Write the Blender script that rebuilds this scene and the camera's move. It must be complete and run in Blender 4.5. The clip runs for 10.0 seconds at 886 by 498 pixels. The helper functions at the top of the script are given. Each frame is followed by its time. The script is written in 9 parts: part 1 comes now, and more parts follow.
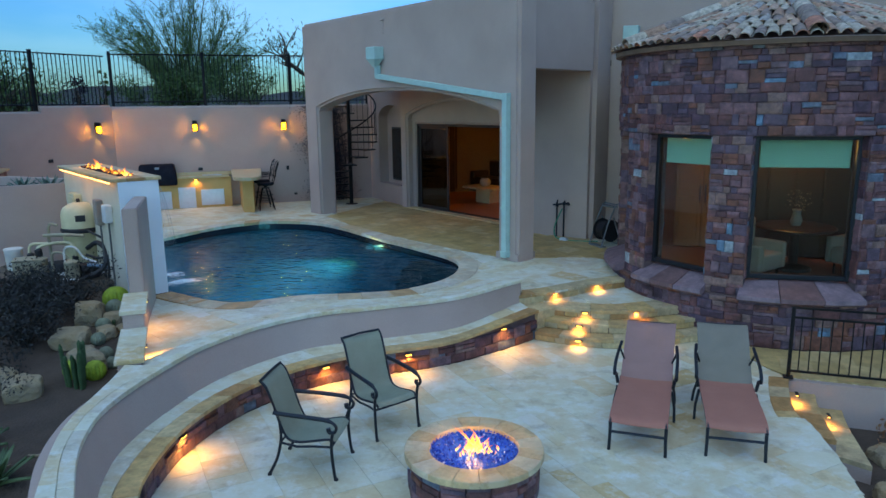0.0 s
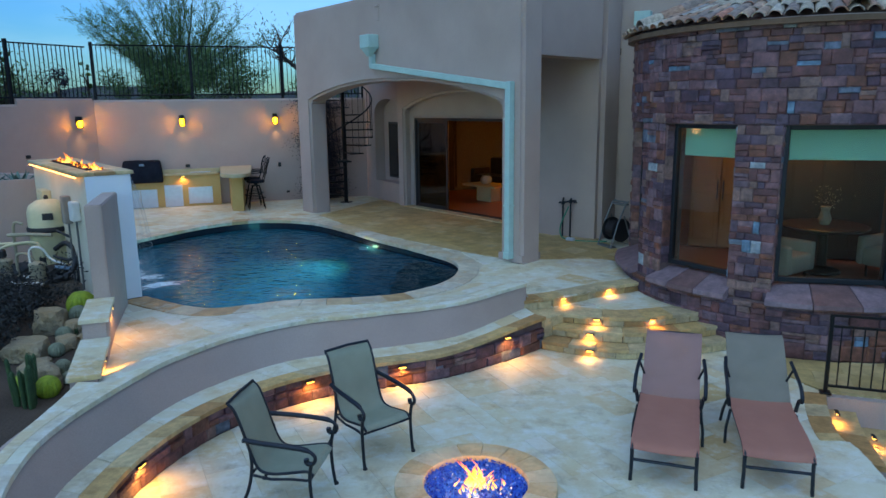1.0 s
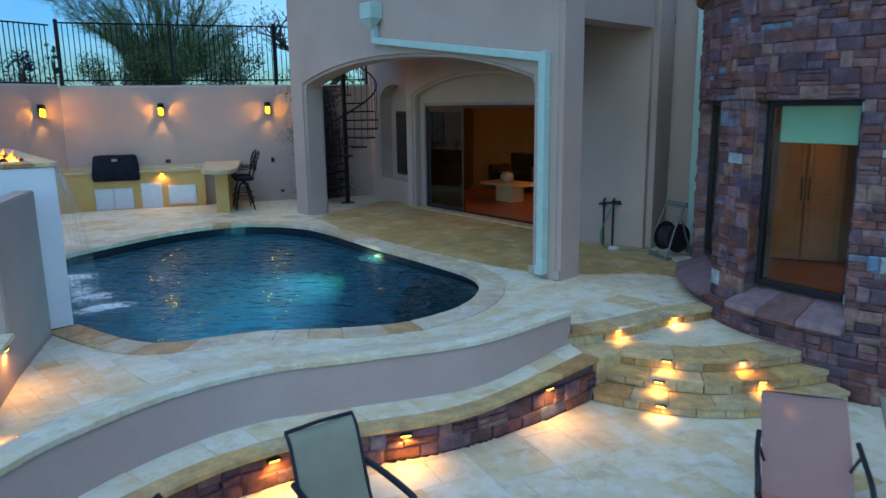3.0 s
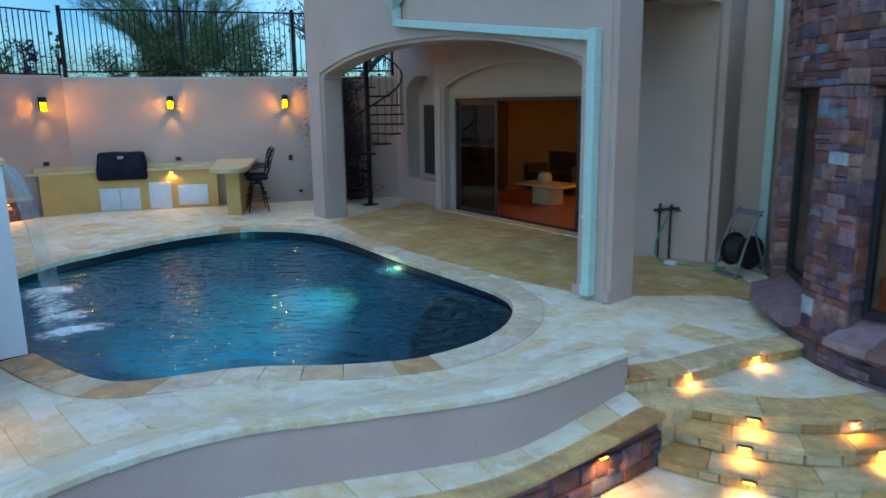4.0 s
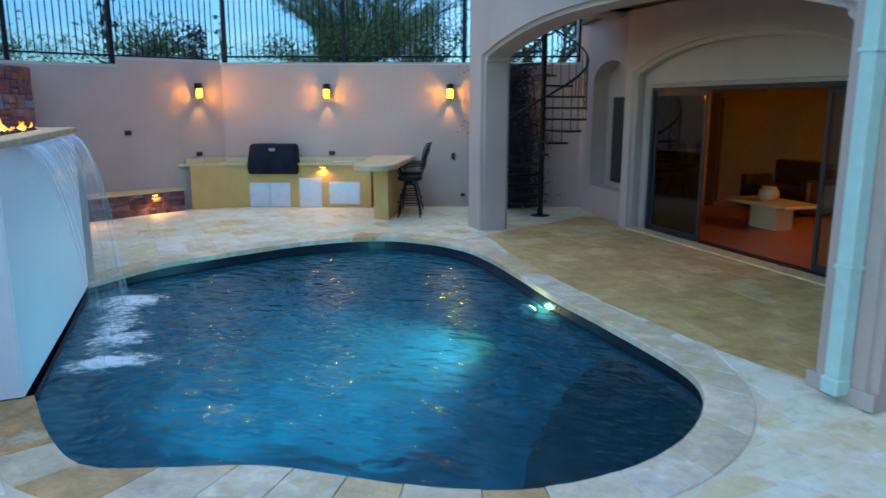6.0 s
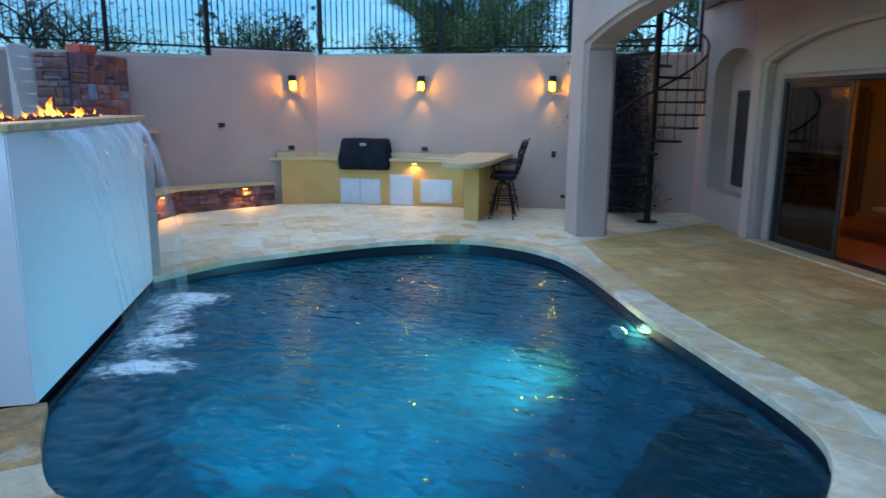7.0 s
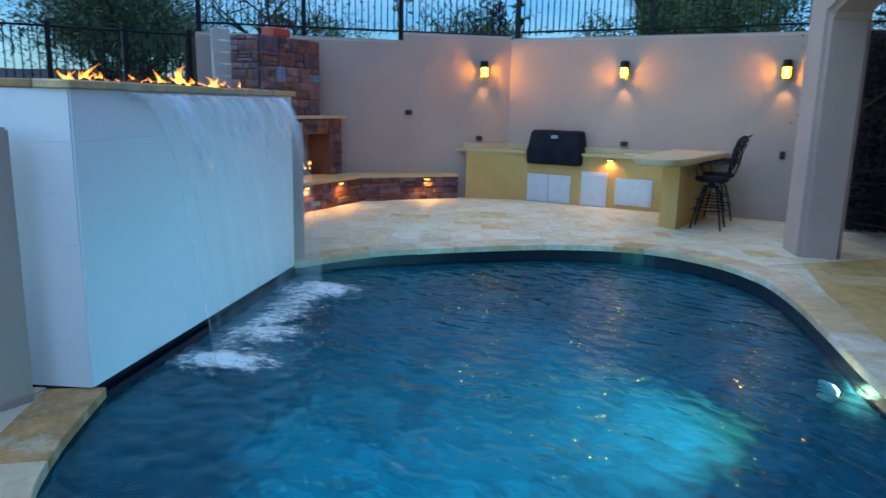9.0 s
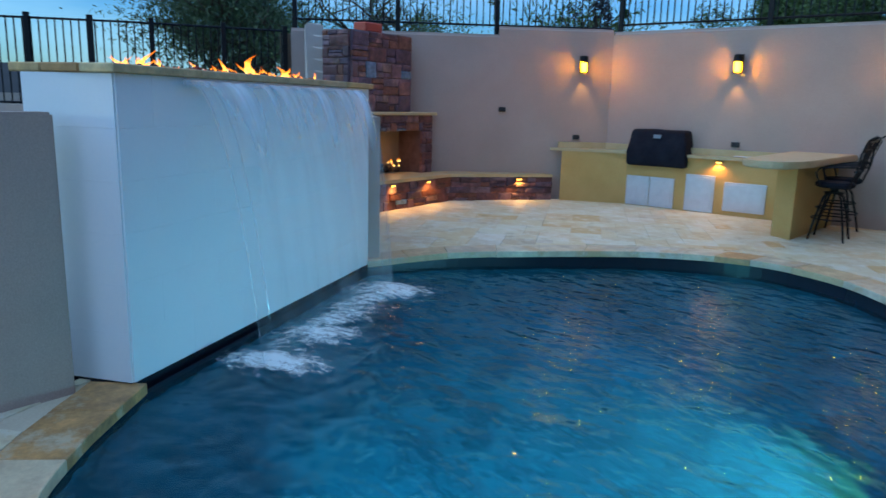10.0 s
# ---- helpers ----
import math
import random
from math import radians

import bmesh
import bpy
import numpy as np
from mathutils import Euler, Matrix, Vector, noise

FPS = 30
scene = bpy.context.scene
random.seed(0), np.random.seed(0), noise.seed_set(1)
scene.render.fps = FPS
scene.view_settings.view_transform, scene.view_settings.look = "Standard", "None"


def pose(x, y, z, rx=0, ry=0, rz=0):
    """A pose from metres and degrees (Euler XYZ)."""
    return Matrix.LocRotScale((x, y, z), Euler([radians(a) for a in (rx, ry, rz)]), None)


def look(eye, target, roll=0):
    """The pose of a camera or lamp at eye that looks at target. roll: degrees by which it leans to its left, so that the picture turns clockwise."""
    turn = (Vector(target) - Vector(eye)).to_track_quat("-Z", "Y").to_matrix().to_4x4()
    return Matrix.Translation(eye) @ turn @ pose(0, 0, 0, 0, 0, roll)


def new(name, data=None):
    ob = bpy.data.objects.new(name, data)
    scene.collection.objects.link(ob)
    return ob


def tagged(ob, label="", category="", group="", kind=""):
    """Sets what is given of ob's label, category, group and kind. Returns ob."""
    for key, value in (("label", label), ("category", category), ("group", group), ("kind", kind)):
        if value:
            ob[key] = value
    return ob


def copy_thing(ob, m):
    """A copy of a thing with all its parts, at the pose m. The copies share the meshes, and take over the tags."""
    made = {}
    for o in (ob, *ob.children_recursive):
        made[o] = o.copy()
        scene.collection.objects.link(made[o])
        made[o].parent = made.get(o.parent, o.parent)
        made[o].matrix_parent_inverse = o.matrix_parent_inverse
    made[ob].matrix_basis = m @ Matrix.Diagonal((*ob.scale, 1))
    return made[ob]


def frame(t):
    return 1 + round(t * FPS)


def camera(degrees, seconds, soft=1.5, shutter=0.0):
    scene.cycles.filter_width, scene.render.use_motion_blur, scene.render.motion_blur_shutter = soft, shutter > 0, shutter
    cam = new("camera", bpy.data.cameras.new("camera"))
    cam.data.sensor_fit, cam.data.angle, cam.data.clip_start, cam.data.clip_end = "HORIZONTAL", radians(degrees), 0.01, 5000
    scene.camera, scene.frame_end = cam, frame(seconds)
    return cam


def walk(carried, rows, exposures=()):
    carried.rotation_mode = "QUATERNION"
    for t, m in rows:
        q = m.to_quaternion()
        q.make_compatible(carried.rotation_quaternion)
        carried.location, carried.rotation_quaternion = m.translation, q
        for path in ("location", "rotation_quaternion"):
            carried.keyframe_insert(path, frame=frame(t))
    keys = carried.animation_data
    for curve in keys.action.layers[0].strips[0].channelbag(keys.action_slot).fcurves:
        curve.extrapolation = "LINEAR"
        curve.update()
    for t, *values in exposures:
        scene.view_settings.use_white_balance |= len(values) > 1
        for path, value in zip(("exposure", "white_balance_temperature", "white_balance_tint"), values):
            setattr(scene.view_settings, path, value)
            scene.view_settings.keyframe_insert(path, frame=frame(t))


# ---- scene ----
from mathutils import geometry

cam = camera(63.9, 10.0, 1.5, 0.5)
PATH = [
    (0, (0.737, -0.342, 2.871), (0.621, 1.614, 2.47), -0.7),
    (0.5, (0.716, 0.127, 2.757), (0.603, 2.084, 2.359), -0.6),
    (1, (0.709, 0.599, 2.685), (0.593, 2.555, 2.285), -0.7),
    (1.5, (0.639, 1.111, 2.549), (0.524, 3.069, 2.156), -0.6),
    (2, (0.594, 1.706, 2.513), (0.471, 3.662, 2.114), -0.7),
    (2.5, (0.534, 2.348, 2.438), (0.398, 4.303, 2.039), -0.7),
    (4, (0.457, 4.631, 2.269), (0.212, 6.574, 1.863), -0.8),
    (4.5, (0.436, 5.41, 2.194), (0.077, 7.337, 1.792), -0.5),
    (5, (0.447, 6.133, 2.149), (-0.048, 8.029, 1.75), -0.3),
    (5.5, (0.447, 6.78, 2.094), (-0.187, 8.635, 1.698), -0.1),
    (7, (0.391, 8.405, 1.927), (-0.669, 10.054, 1.53), 0.4),
    (7.5, (0.348, 8.806, 1.846), (-0.84, 10.366, 1.451), 0.7),
    (8, (0.319, 9.175, 1.781), (-0.99, 10.635, 1.386), 0.9),
    (8.5, (0.276, 9.521, 1.729), (-1.146, 10.871, 1.331), 1.1),
    (9, (0.218, 9.823, 1.698), (-1.308, 11.053, 1.297), 1.3),
    (9.5, (0.117, 10.082, 1.642), (-1.502, 11.186, 1.243), 1.4),
    (10, (0.029, 10.33, 1.617), (-1.665, 11.315, 1.214), 1.5),
]
walk(cam, [(t, look(eye, target, roll)) for t, eye, target, roll in PATH], exposures=[(0, -0.08, 6500, 10), (2.5, -0.05, 6500, 10), (4.5, 0.26, 6620, 10), (5.7, 0.36, 6500, 10), (7.5, 0.37, 6270, 10), (8.5, 0.29, 6270, 10), (10, 0.03, 6330, 10)])

# ---- world and large light ----
world = bpy.data.worlds.new("dusk_sky")
scene.world = world
world.use_nodes = True
wn, wl = world.node_tree.nodes, world.node_tree.links
wn.clear()
sky = wn.new("ShaderNodeTexSky")
sky.sky_type = "NISHITA"
sky.sun_disc = False
sky.sun_elevation = radians(5.0)
sky.sun_rotation = radians(200)
sky.air_density, sky.dust_density, sky.ozone_density = 1.0, 0.6, 2.5
w_tex = wn.new("ShaderNodeTexCoord")
w_map = wn.new("ShaderNodeMapping")
w_map.inputs["Scale"].default_value = (1.2, 1.2, 4.5)
w_noise = wn.new("ShaderNodeTexNoise")
w_noise.inputs["Scale"].default_value = 1.7
w_noise.inputs["Detail"].default_value = 6.0
w_ramp = wn.new("ShaderNodeValToRGB")
w_ramp.color_ramp.elements[0].position, w_ramp.color_ramp.elements[1].position = 0.42, 0.68
w_sky_gain = wn.new("ShaderNodeMix")
w_sky_gain.data_type, w_sky_gain.blend_type = "RGBA", "MULTIPLY"
w_sky_gain.inputs["Factor"].default_value = 1.0
w_sky_gain.inputs["B"].default_value = (0.66, 1.46, 2.75, 1)
w_cloud = wn.new("ShaderNodeMix")
w_cloud.data_type = "RGBA"
w_cloud.inputs["B"].default_value = (3.0, 5.45, 7.3, 1)
w_fac = wn.new("ShaderNodeMath")
w_fac.operation = "MULTIPLY"
w_fac.inputs[1].default_value = 0.55
w_bg = wn.new("ShaderNodeBackground")
w_bg.inputs["Strength"].default_value = 0.16
w_out = wn.new("ShaderNodeOutputWorld")
wl.new(w_tex.outputs["Generated"], w_map.inputs["Vector"])
wl.new(w_map.outputs["Vector"], w_noise.inputs["Vector"])
wl.new(w_noise.outputs["Fac"], w_ramp.inputs["Fac"])
wl.new(w_ramp.outputs["Color"], w_fac.inputs[0])
wl.new(sky.outputs["Color"], w_sky_gain.inputs["A"])
wl.new(w_sky_gain.outputs["Result"], w_cloud.inputs["A"])
wl.new(w_fac.outputs["Value"], w_cloud.inputs["Factor"])
wl.new(w_cloud.outputs["Result"], w_bg.inputs["Color"])
wl.new(w_bg.outputs["Background"], w_out.inputs["Surface"])


def lamp(name, kind, where, power, color, size=0.05, turn=None, spot=None):
    data = bpy.data.lights.new(name, kind)
    data.energy, data.color = power, color
    if kind == "SUN":
        data.angle = size
    elif kind == "AREA":
        data.size = size
    else:
        data.shadow_soft_size = size
    if spot:
        data.spot_size, data.spot_blend = radians(spot), 0.6
    ob = new(name, data)
    ob.matrix_world = turn if turn is not None else Matrix.Translation(where)
    return ob


lamp("sun", "SUN", (0, 0, 0), 1.25, (0.72, 0.90, 1.0), radians(92), look((-2, -5, 20), (0, 2, 0)))
WARM = (1.0, 0.44, 0.085)

# levels
DECK, RIM, PATIO, LEDGE, WATER = -0.07, 0.06, -0.72, -0.38, -0.225

# ---- materials ----


def material(name, rough=0.6, metal=0.0):
    m = bpy.data.materials.new(name)
    m.use_nodes = True
    b = m.node_tree.nodes["Principled BSDF"]
    b.inputs["Roughness"].default_value, b.inputs["Metallic"].default_value = rough, metal
    return m, m.node_tree.nodes, m.node_tree.links, b


def ramp_node(n, stops, constant=False):
    r = n.new("ShaderNodeValToRGB")
    if constant:
        r.color_ramp.interpolation = "CONSTANT"
    e = r.color_ramp.elements
    while len(e) < len(stops):
        e.new(0.5)
    for k, (p, c) in enumerate(stops):
        e[k].position, e[k].color = p, (*c, 1)
    return r


def coords(n, l, scale=1.0, stretch=(1, 1, 1), kind="Object"):
    t, m = n.new("ShaderNodeTexCoord"), n.new("ShaderNodeMapping")
    m.inputs["Scale"].default_value = [scale * s for s in stretch]
    l.new(t.outputs[kind], m.inputs["Vector"])
    return m.outputs["Vector"]


def world_coords(n, l, scale=1.0, stretch=(1, 1, 1)):
    t, m = n.new("ShaderNodeNewGeometry"), n.new("ShaderNodeMapping")
    m.inputs["Scale"].default_value = [scale * s for s in stretch]
    l.new(t.outputs["Position"], m.inputs["Vector"])
    return m.outputs["Vector"]


def noise_node(n, l, vec, scale, detail=4.0, rough=0.55):
    t = n.new("ShaderNodeTexNoise")
    t.inputs["Scale"].default_value, t.inputs["Detail"].default_value, t.inputs["Roughness"].default_value = scale, detail, rough
    l.new(vec, t.inputs["Vector"])
    return t.outputs["Fac"]


def mix_color(n, l, fac, a, b, blend="MIX"):
    m = n.new("ShaderNodeMix")
    m.data_type, m.blend_type = "RGBA", blend
    for sock, v in (("Factor", fac), ("A", a), ("B", b)):
        if isinstance(v, (int, float)):
            m.inputs[sock].default_value = v
        elif isinstance(v, tuple):
            m.inputs[sock].default_value = (*v, 1)
        else:
            l.new(v, m.inputs[sock])
    return m.outputs["Result"]


def bump_to(n, l, b, height, strength, distance=0.01):
    u = n.new("ShaderNodeBump")
    u.inputs["Strength"].default_value, u.inputs["Distance"].default_value = strength, distance
    l.new(height, u.inputs["Height"])
    l.new(u.outputs["Normal"], b.inputs["Normal"])


def each_random(n, l):
    """A value of its own for every object and every loose piece."""
    o, g, a, f = n.new("ShaderNodeObjectInfo"), n.new("ShaderNodeNewGeometry"), n.new("ShaderNodeMath"), n.new("ShaderNodeMath")
    a.operation, f.operation = "ADD", "FRACT"
    l.new(o.outputs["Random"], a.inputs[0])
    l.new(g.outputs["Random Per Island"], a.inputs[1])
    l.new(a.outputs["Value"], f.inputs[0])
    return f.outputs["Value"]


def surface(name, a, b, scale=3.0, rough=0.7, fine=60.0, bump=0.25, dist=0.006, metal=0.0, c=None):
    """Two colours that mix in broad patches, with fine grain and relief."""
    m, n, l, p = material(name, rough, metal)
    v = world_coords(n, l)
    broad = noise_node(n, l, v, scale, 5.0)
    grain = noise_node(n, l, v, fine, 3.0)
    r = ramp_node(n, [(0.3, a), (0.7, b)] if c is None else [(0.25, a), (0.5, b), (0.75, c)])
    l.new(broad, r.inputs["Fac"])
    col = mix_color(n, l, 0.18, r.outputs["Color"], grain, "OVERLAY")
    l.new(col, p.inputs["Base Color"])
    bump_to(n, l, p, grain, bump, dist)
    return m


def stone_mix(name, stops, rough=0.75, vein=6.0, grain=45.0, vary=0.35, dist=0.01, shade=0.0, patch=None):
    """Stones of one bed: each piece picks its own colour, with stains and relief."""
    m, n, l, p = material(name, rough)
    rnd = each_random(n, l)
    r = ramp_node(n, stops, True)
    l.new(rnd, r.inputs["Fac"])
    v = world_coords(n, l)
    stain = noise_node(n, l, v, vein, 6.0, 0.65)
    g = noise_node(n, l, v, grain, 4.0)
    dark = mix_color(n, l, vary, r.outputs["Color"], stain, "OVERLAY")
    col = mix_color(n, l, 0.2, dark, g, "OVERLAY")
    if shade:
        k = ramp_node(n, [(0.3, (0.5, 0.48, 0.5)), (0.5, (0.95, 0.95, 0.95)), (0.7, (1.5, 1.42, 1.4))])
        l.new(noise_node(n, l, v, vein * 1.7, 5.0, 0.7), k.inputs["Fac"])
        col = mix_color(n, l, shade, col, k.outputs["Color"], "MULTIPLY")
    if patch:
        k = ramp_node(n, [(0.50, (0, 0, 0)), (0.62, (0.85, 0.85, 0.85))])
        l.new(noise_node(n, l, v, vein * 1.2, 5.0, 0.65), k.inputs["Fac"])
        col = mix_color(n, l, k.outputs["Color"], col, patch, "MIX")
    l.new(col, p.inputs["Base Color"])
    bump_to(n, l, p, stain, 0.5, dist)
    return m


def plain(name, c, rough=0.5, metal=0.0):
    """Small painted or moulded things, with faint mottling."""
    m, n, l, p = material(name, rough, metal)
    v = coords(n, l, 1.0)
    r = ramp_node(n, [(0.3, tuple(x * 0.93 for x in c)), (0.7, tuple(min(1, x * 1.05) for x in c))])
    l.new(noise_node(n, l, v, 9.0), r.inputs["Fac"])
    l.new(r.outputs["Color"], p.inputs["Base Color"])
    return m


def glowing(name, c, strength):
    m, n, l, p = material(name, 0.5)
    p.inputs["Base Color"].default_value = (*c, 1)
    p.inputs["Emission Color"].default_value = (*c, 1)
    p.inputs["Emission Strength"].default_value = strength
    return m


def pane(name, tint, rough=0.01, base=0.04, extra=1.0, bend=0.0):
    """Thin glass or water: clear straight through, mirror at a slant."""
    m, n, l, p = material(name)
    n.remove(p)
    if bend:
        t = n.new("ShaderNodeBsdfRefraction")
        t.inputs["IOR"].default_value, t.inputs["Roughness"].default_value = bend, 0.0
    else:
        t = n.new("ShaderNodeBsdfTransparent")
    g, f, x = n.new("ShaderNodeBsdfGlossy"), n.new("ShaderNodeLayerWeight"), n.new("ShaderNodeMixShader")
    t.inputs["Color"].default_value = (*tint, 1)
    g.inputs["Roughness"].default_value, f.inputs["Blend"].default_value = rough, 0.5
    k, q = n.new("ShaderNodeMath"), n.new("ShaderNodeMath")
    k.operation, q.operation, q.use_clamp = "POWER", "MULTIPLY_ADD", True
    k.inputs[1].default_value, q.inputs[1].default_value, q.inputs[2].default_value = 5.0, extra * (1 - base), base
    l.new(f.outputs["Facing"], k.inputs[0])
    l.new(k.outputs["Value"], q.inputs[0])
    l.new(q.outputs["Value"], x.inputs["Fac"])
    l.new(t.outputs["BSDF"], x.inputs[1])
    l.new(g.outputs["BSDF"], x.inputs[2])
    l.new(x.outputs["Shader"], n["Material Output"].inputs["Surface"])
    return m, n, l, g, f, t


def travertine(name):
    """Cream stone: each piece its own cast, clouds of gold and grey that run through it, fine pits."""
    m, n, l, p = material(name, 0.55)
    r = ramp_node(n, [(0.0, (0.67, 0.62, 0.45)), (0.2, (0.70, 0.68, 0.52)), (0.42, (0.68, 0.62, 0.42)), (0.6, (0.72, 0.71, 0.57)), (0.78, (0.69, 0.58, 0.36)), (0.90, (0.62, 0.58, 0.46)), (0.94, (0.62, 0.46, 0.22)), (0.962, (0.54, 0.47, 0.34)), (0.975, (0.74, 0.71, 0.60))], True)
    l.new(each_random(n, l), r.inputs["Fac"])
    v = world_coords(n, l)
    cloud = noise_node(n, l, v, 1.7, 6.0, 0.66)
    gold = ramp_node(n, [(0.46, (0, 0, 0)), (0.68, (0.75, 0.75, 0.75))])
    l.new(cloud, gold.inputs["Fac"])
    c1 = mix_color(n, l, gold.outputs["Color"], r.outputs["Color"], (0.64, 0.50, 0.28))
    vein = noise_node(n, l, world_coords(n, l, 1.0, (1.0, 1.2, 1.0)), 5.0, 6.0, 0.68)
    pale = ramp_node(n, [(0.50, (0, 0, 0)), (0.70, (0.7, 0.7, 0.7))])
    l.new(vein, pale.inputs["Fac"])
    c2 = mix_color(n, l, pale.outputs["Color"], c1, (0.75, 0.78, 0.72))
    worn = ramp_node(n, [(0.30, (0.62, 0.58, 0.52)), (0.46, (1, 1, 1))])
    l.new(noise_node(n, l, v, 3.3, 6.0, 0.7), worn.inputs["Fac"])
    c3 = mix_color(n, l, 0.7, c2, worn.outputs["Color"], "MULTIPLY")
    grain = noise_node(n, l, v, 34.0, 4.0)
    c4 = mix_color(n, l, 0.25, c3, vein, "OVERLAY")
    l.new(mix_color(n, l, 0.15, c4, grain, "OVERLAY"), p.inputs["Base Color"])
    bump_to(n, l, p, vein, 0.35, 0.004)
    return m


STUCCO = surface("stucco", (0.42, 0.32, 0.275), (0.485, 0.375, 0.325), 0.9, 0.9, 90.0, 0.35, 0.004)
STUCCO_GOLD = surface("island_stucco", (0.54, 0.34, 0.11), (0.62, 0.41, 0.15), 2.0, 0.85, 90.0, 0.3, 0.003)
WHITE_TILE = surface("white_tile", (0.83, 0.90, 0.94), (0.88, 0.93, 0.95), 1.3, 0.45, 40.0, 0.1, 0.002)
TRAVERTINE = travertine("travertine")
GROUT = surface("grout", (0.60, 0.54, 0.41), (0.68, 0.62, 0.48), 2.0, 0.9)
GOLDSTONE = stone_mix("gold_flagstone", [(0.0, (0.52, 0.36, 0.16)), (0.25, (0.58, 0.45, 0.24)), (0.5, (0.50, 0.39, 0.22)), (0.7, (0.57, 0.38, 0.15)), (0.9, (0.42, 0.24, 0.09))], 0.6, 4.0, 30.0, 0.4, 0.005, 0.6)
COPING = stone_mix("coping_stone", [(0.0, (0.60, 0.50, 0.34)), (0.2, (0.63, 0.57, 0.43)), (0.5, (0.58, 0.50, 0.37)), (0.7, (0.60, 0.46, 0.27)), (0.85, (0.64, 0.60, 0.50)), (0.975, (0.48, 0.30, 0.14))], 0.5, 3.0, 30.0, 0.4, 0.004, 0.5, (0.57, 0.42, 0.23))
PIT_CAP = stone_mix("pit_cap_stone", [(0.0, (0.56, 0.42, 0.22)), (0.3, (0.60, 0.50, 0.32)), (0.55, (0.52, 0.37, 0.18)), (0.8, (0.62, 0.53, 0.37))], 0.5, 3.5, 30.0, 0.45, 0.004, 0.5, (0.58, 0.48, 0.30))
BROWN_COPING = stone_mix("brown_coping", [(0.0, (0.54, 0.33, 0.13)), (0.4, (0.58, 0.42, 0.20)), (0.7, (0.48, 0.28, 0.11))], 0.45, 3.0, 30.0, 0.6, 0.004, 0.9, (0.60, 0.52, 0.36))
PORCH_TILE = stone_mix("porch_tile", [(0.0, (0.52, 0.36, 0.14)), (0.3, (0.57, 0.41, 0.18)), (0.6, (0.48, 0.33, 0.13)), (0.85, (0.60, 0.46, 0.23))], 0.5, 2.5, 25.0, 0.45, 0.002, 0.5)
ASHLAR = stone_mix("ashlar_stone", [(0.0, (0.145, 0.060, 0.056)), (0.13, (0.19, 0.095, 0.10)), (0.27, (0.085, 0.045, 0.062)), (0.40, (0.175, 0.068, 0.044)), (0.52, (0.18, 0.11, 0.125)), (0.64, (0.105, 0.068, 0.095)), (0.76, (0.225, 0.135, 0.115)), (0.84, (0.12, 0.05, 0.05)), (0.94, (0.13, 0.16, 0.21)), (0.972, (0.14, 0.24, 0.34)), (0.99, (0.32, 0.37, 0.40))], 0.6, 5.0, 50.0, 0.85, 0.05, 1.0)
SILL = stone_mix("sill_stone", [(0.0, (0.20, 0.13, 0.145)), (0.4, (0.24, 0.165, 0.18)), (0.75, (0.18, 0.10, 0.095))], 0.6, 4.0, 40.0, 0.4, 0.006, 0.6)
MORTAR = surface("mortar", (0.10, 0.062, 0.062), (0.16, 0.105, 0.10), 8.0, 0.95)
ROOF_TILE = stone_mix("clay_tile", [(0.0, (0.42, 0.36, 0.28)), (0.2, (0.36, 0.22, 0.15)), (0.38, (0.48, 0.42, 0.34)), (0.55, (0.26, 0.20, 0.17)), (0.7, (0.44, 0.30, 0.22)), (0.85, (0.34, 0.32, 0.30)), (0.94, (0.45, 0.20, 0.13))], 0.8, 8.0, 60.0, 0.6, 0.006, 0.9)
IRON = plain("black_iron", (0.012, 0.012, 0.014), 0.45, 0.6)
BRONZE = plain("dark_bronze", (0.03, 0.035, 0.045), 0.4, 0.7)
MINT = plain("mint_paint", (0.42, 0.60, 0.55), 0.55)
STEEL = plain("brushed_steel", (0.62, 0.66, 0.70), 0.42, 0.15)
PLASTIC_WHITE = plain("white_plastic", (0.70, 0.70, 0.66), 0.5)
PLASTIC_CREAM = plain("cream_plastic", (0.62, 0.56, 0.34), 0.45)
PLASTIC_BLACK = plain("black_plastic", (0.015, 0.015, 0.018), 0.5)
COVER = surface("grill_cover", (0.008, 0.010, 0.018), (0.015, 0.018, 0.028), 6.0, 0.75, 30.0, 0.5, 0.01)
COVER.node_tree.nodes["Principled BSDF"].inputs["Specular IOR Level"].default_value = 0.12
REEL_GREY = plain("grey_metal", (0.20, 0.21, 0.22), 0.5, 0.4)
SOIL = surface("desert_soil", (0.055, 0.038, 0.028), (0.10, 0.07, 0.05), 2.2, 0.95, 35.0, 0.8, 0.03)
GROUND = surface("ground", (0.13, 0.10, 0.07), (0.19, 0.15, 0.11), 0.4, 0.95, 20.0, 0.6, 0.05)
BOULDER = surface("boulder", (0.15, 0.125, 0.095), (0.36, 0.28, 0.17), 3.4, 0.85, 25.0, 0.9, 0.04, c=(0.32, 0.20, 0.085))
BARK = surface("bark", (0.05, 0.035, 0.025), (0.09, 0.07, 0.05), 8.0, 0.95, 50.0, 0.8, 0.02)
# Strong mottling painted in so ripples show light and dark through the water.
POOL_PLASTER = surface("pool_plaster", (0.004, 0.043, 0.083), (0.015, 0.128, 0.215), 3.4, 0.8, 30.0, 0.3, 0.01)
POOL_TILE = plain("waterline_tile", (0.012, 0.018, 0.03), 0.25)
CANVAS_LAMP = glowing("lamp_glass", (1.0, 0.38, 0.0008), 210.0)
LED = glowing("led_lens", (1.0, 0.52, 0.08), 6.0)
ROPE = glowing("rope_light", (1.0, 0.45, 0.12), 6.0)
POOL_LED = glowing("pool_lens", (1.0, 0.88, 0.5), 40.0)
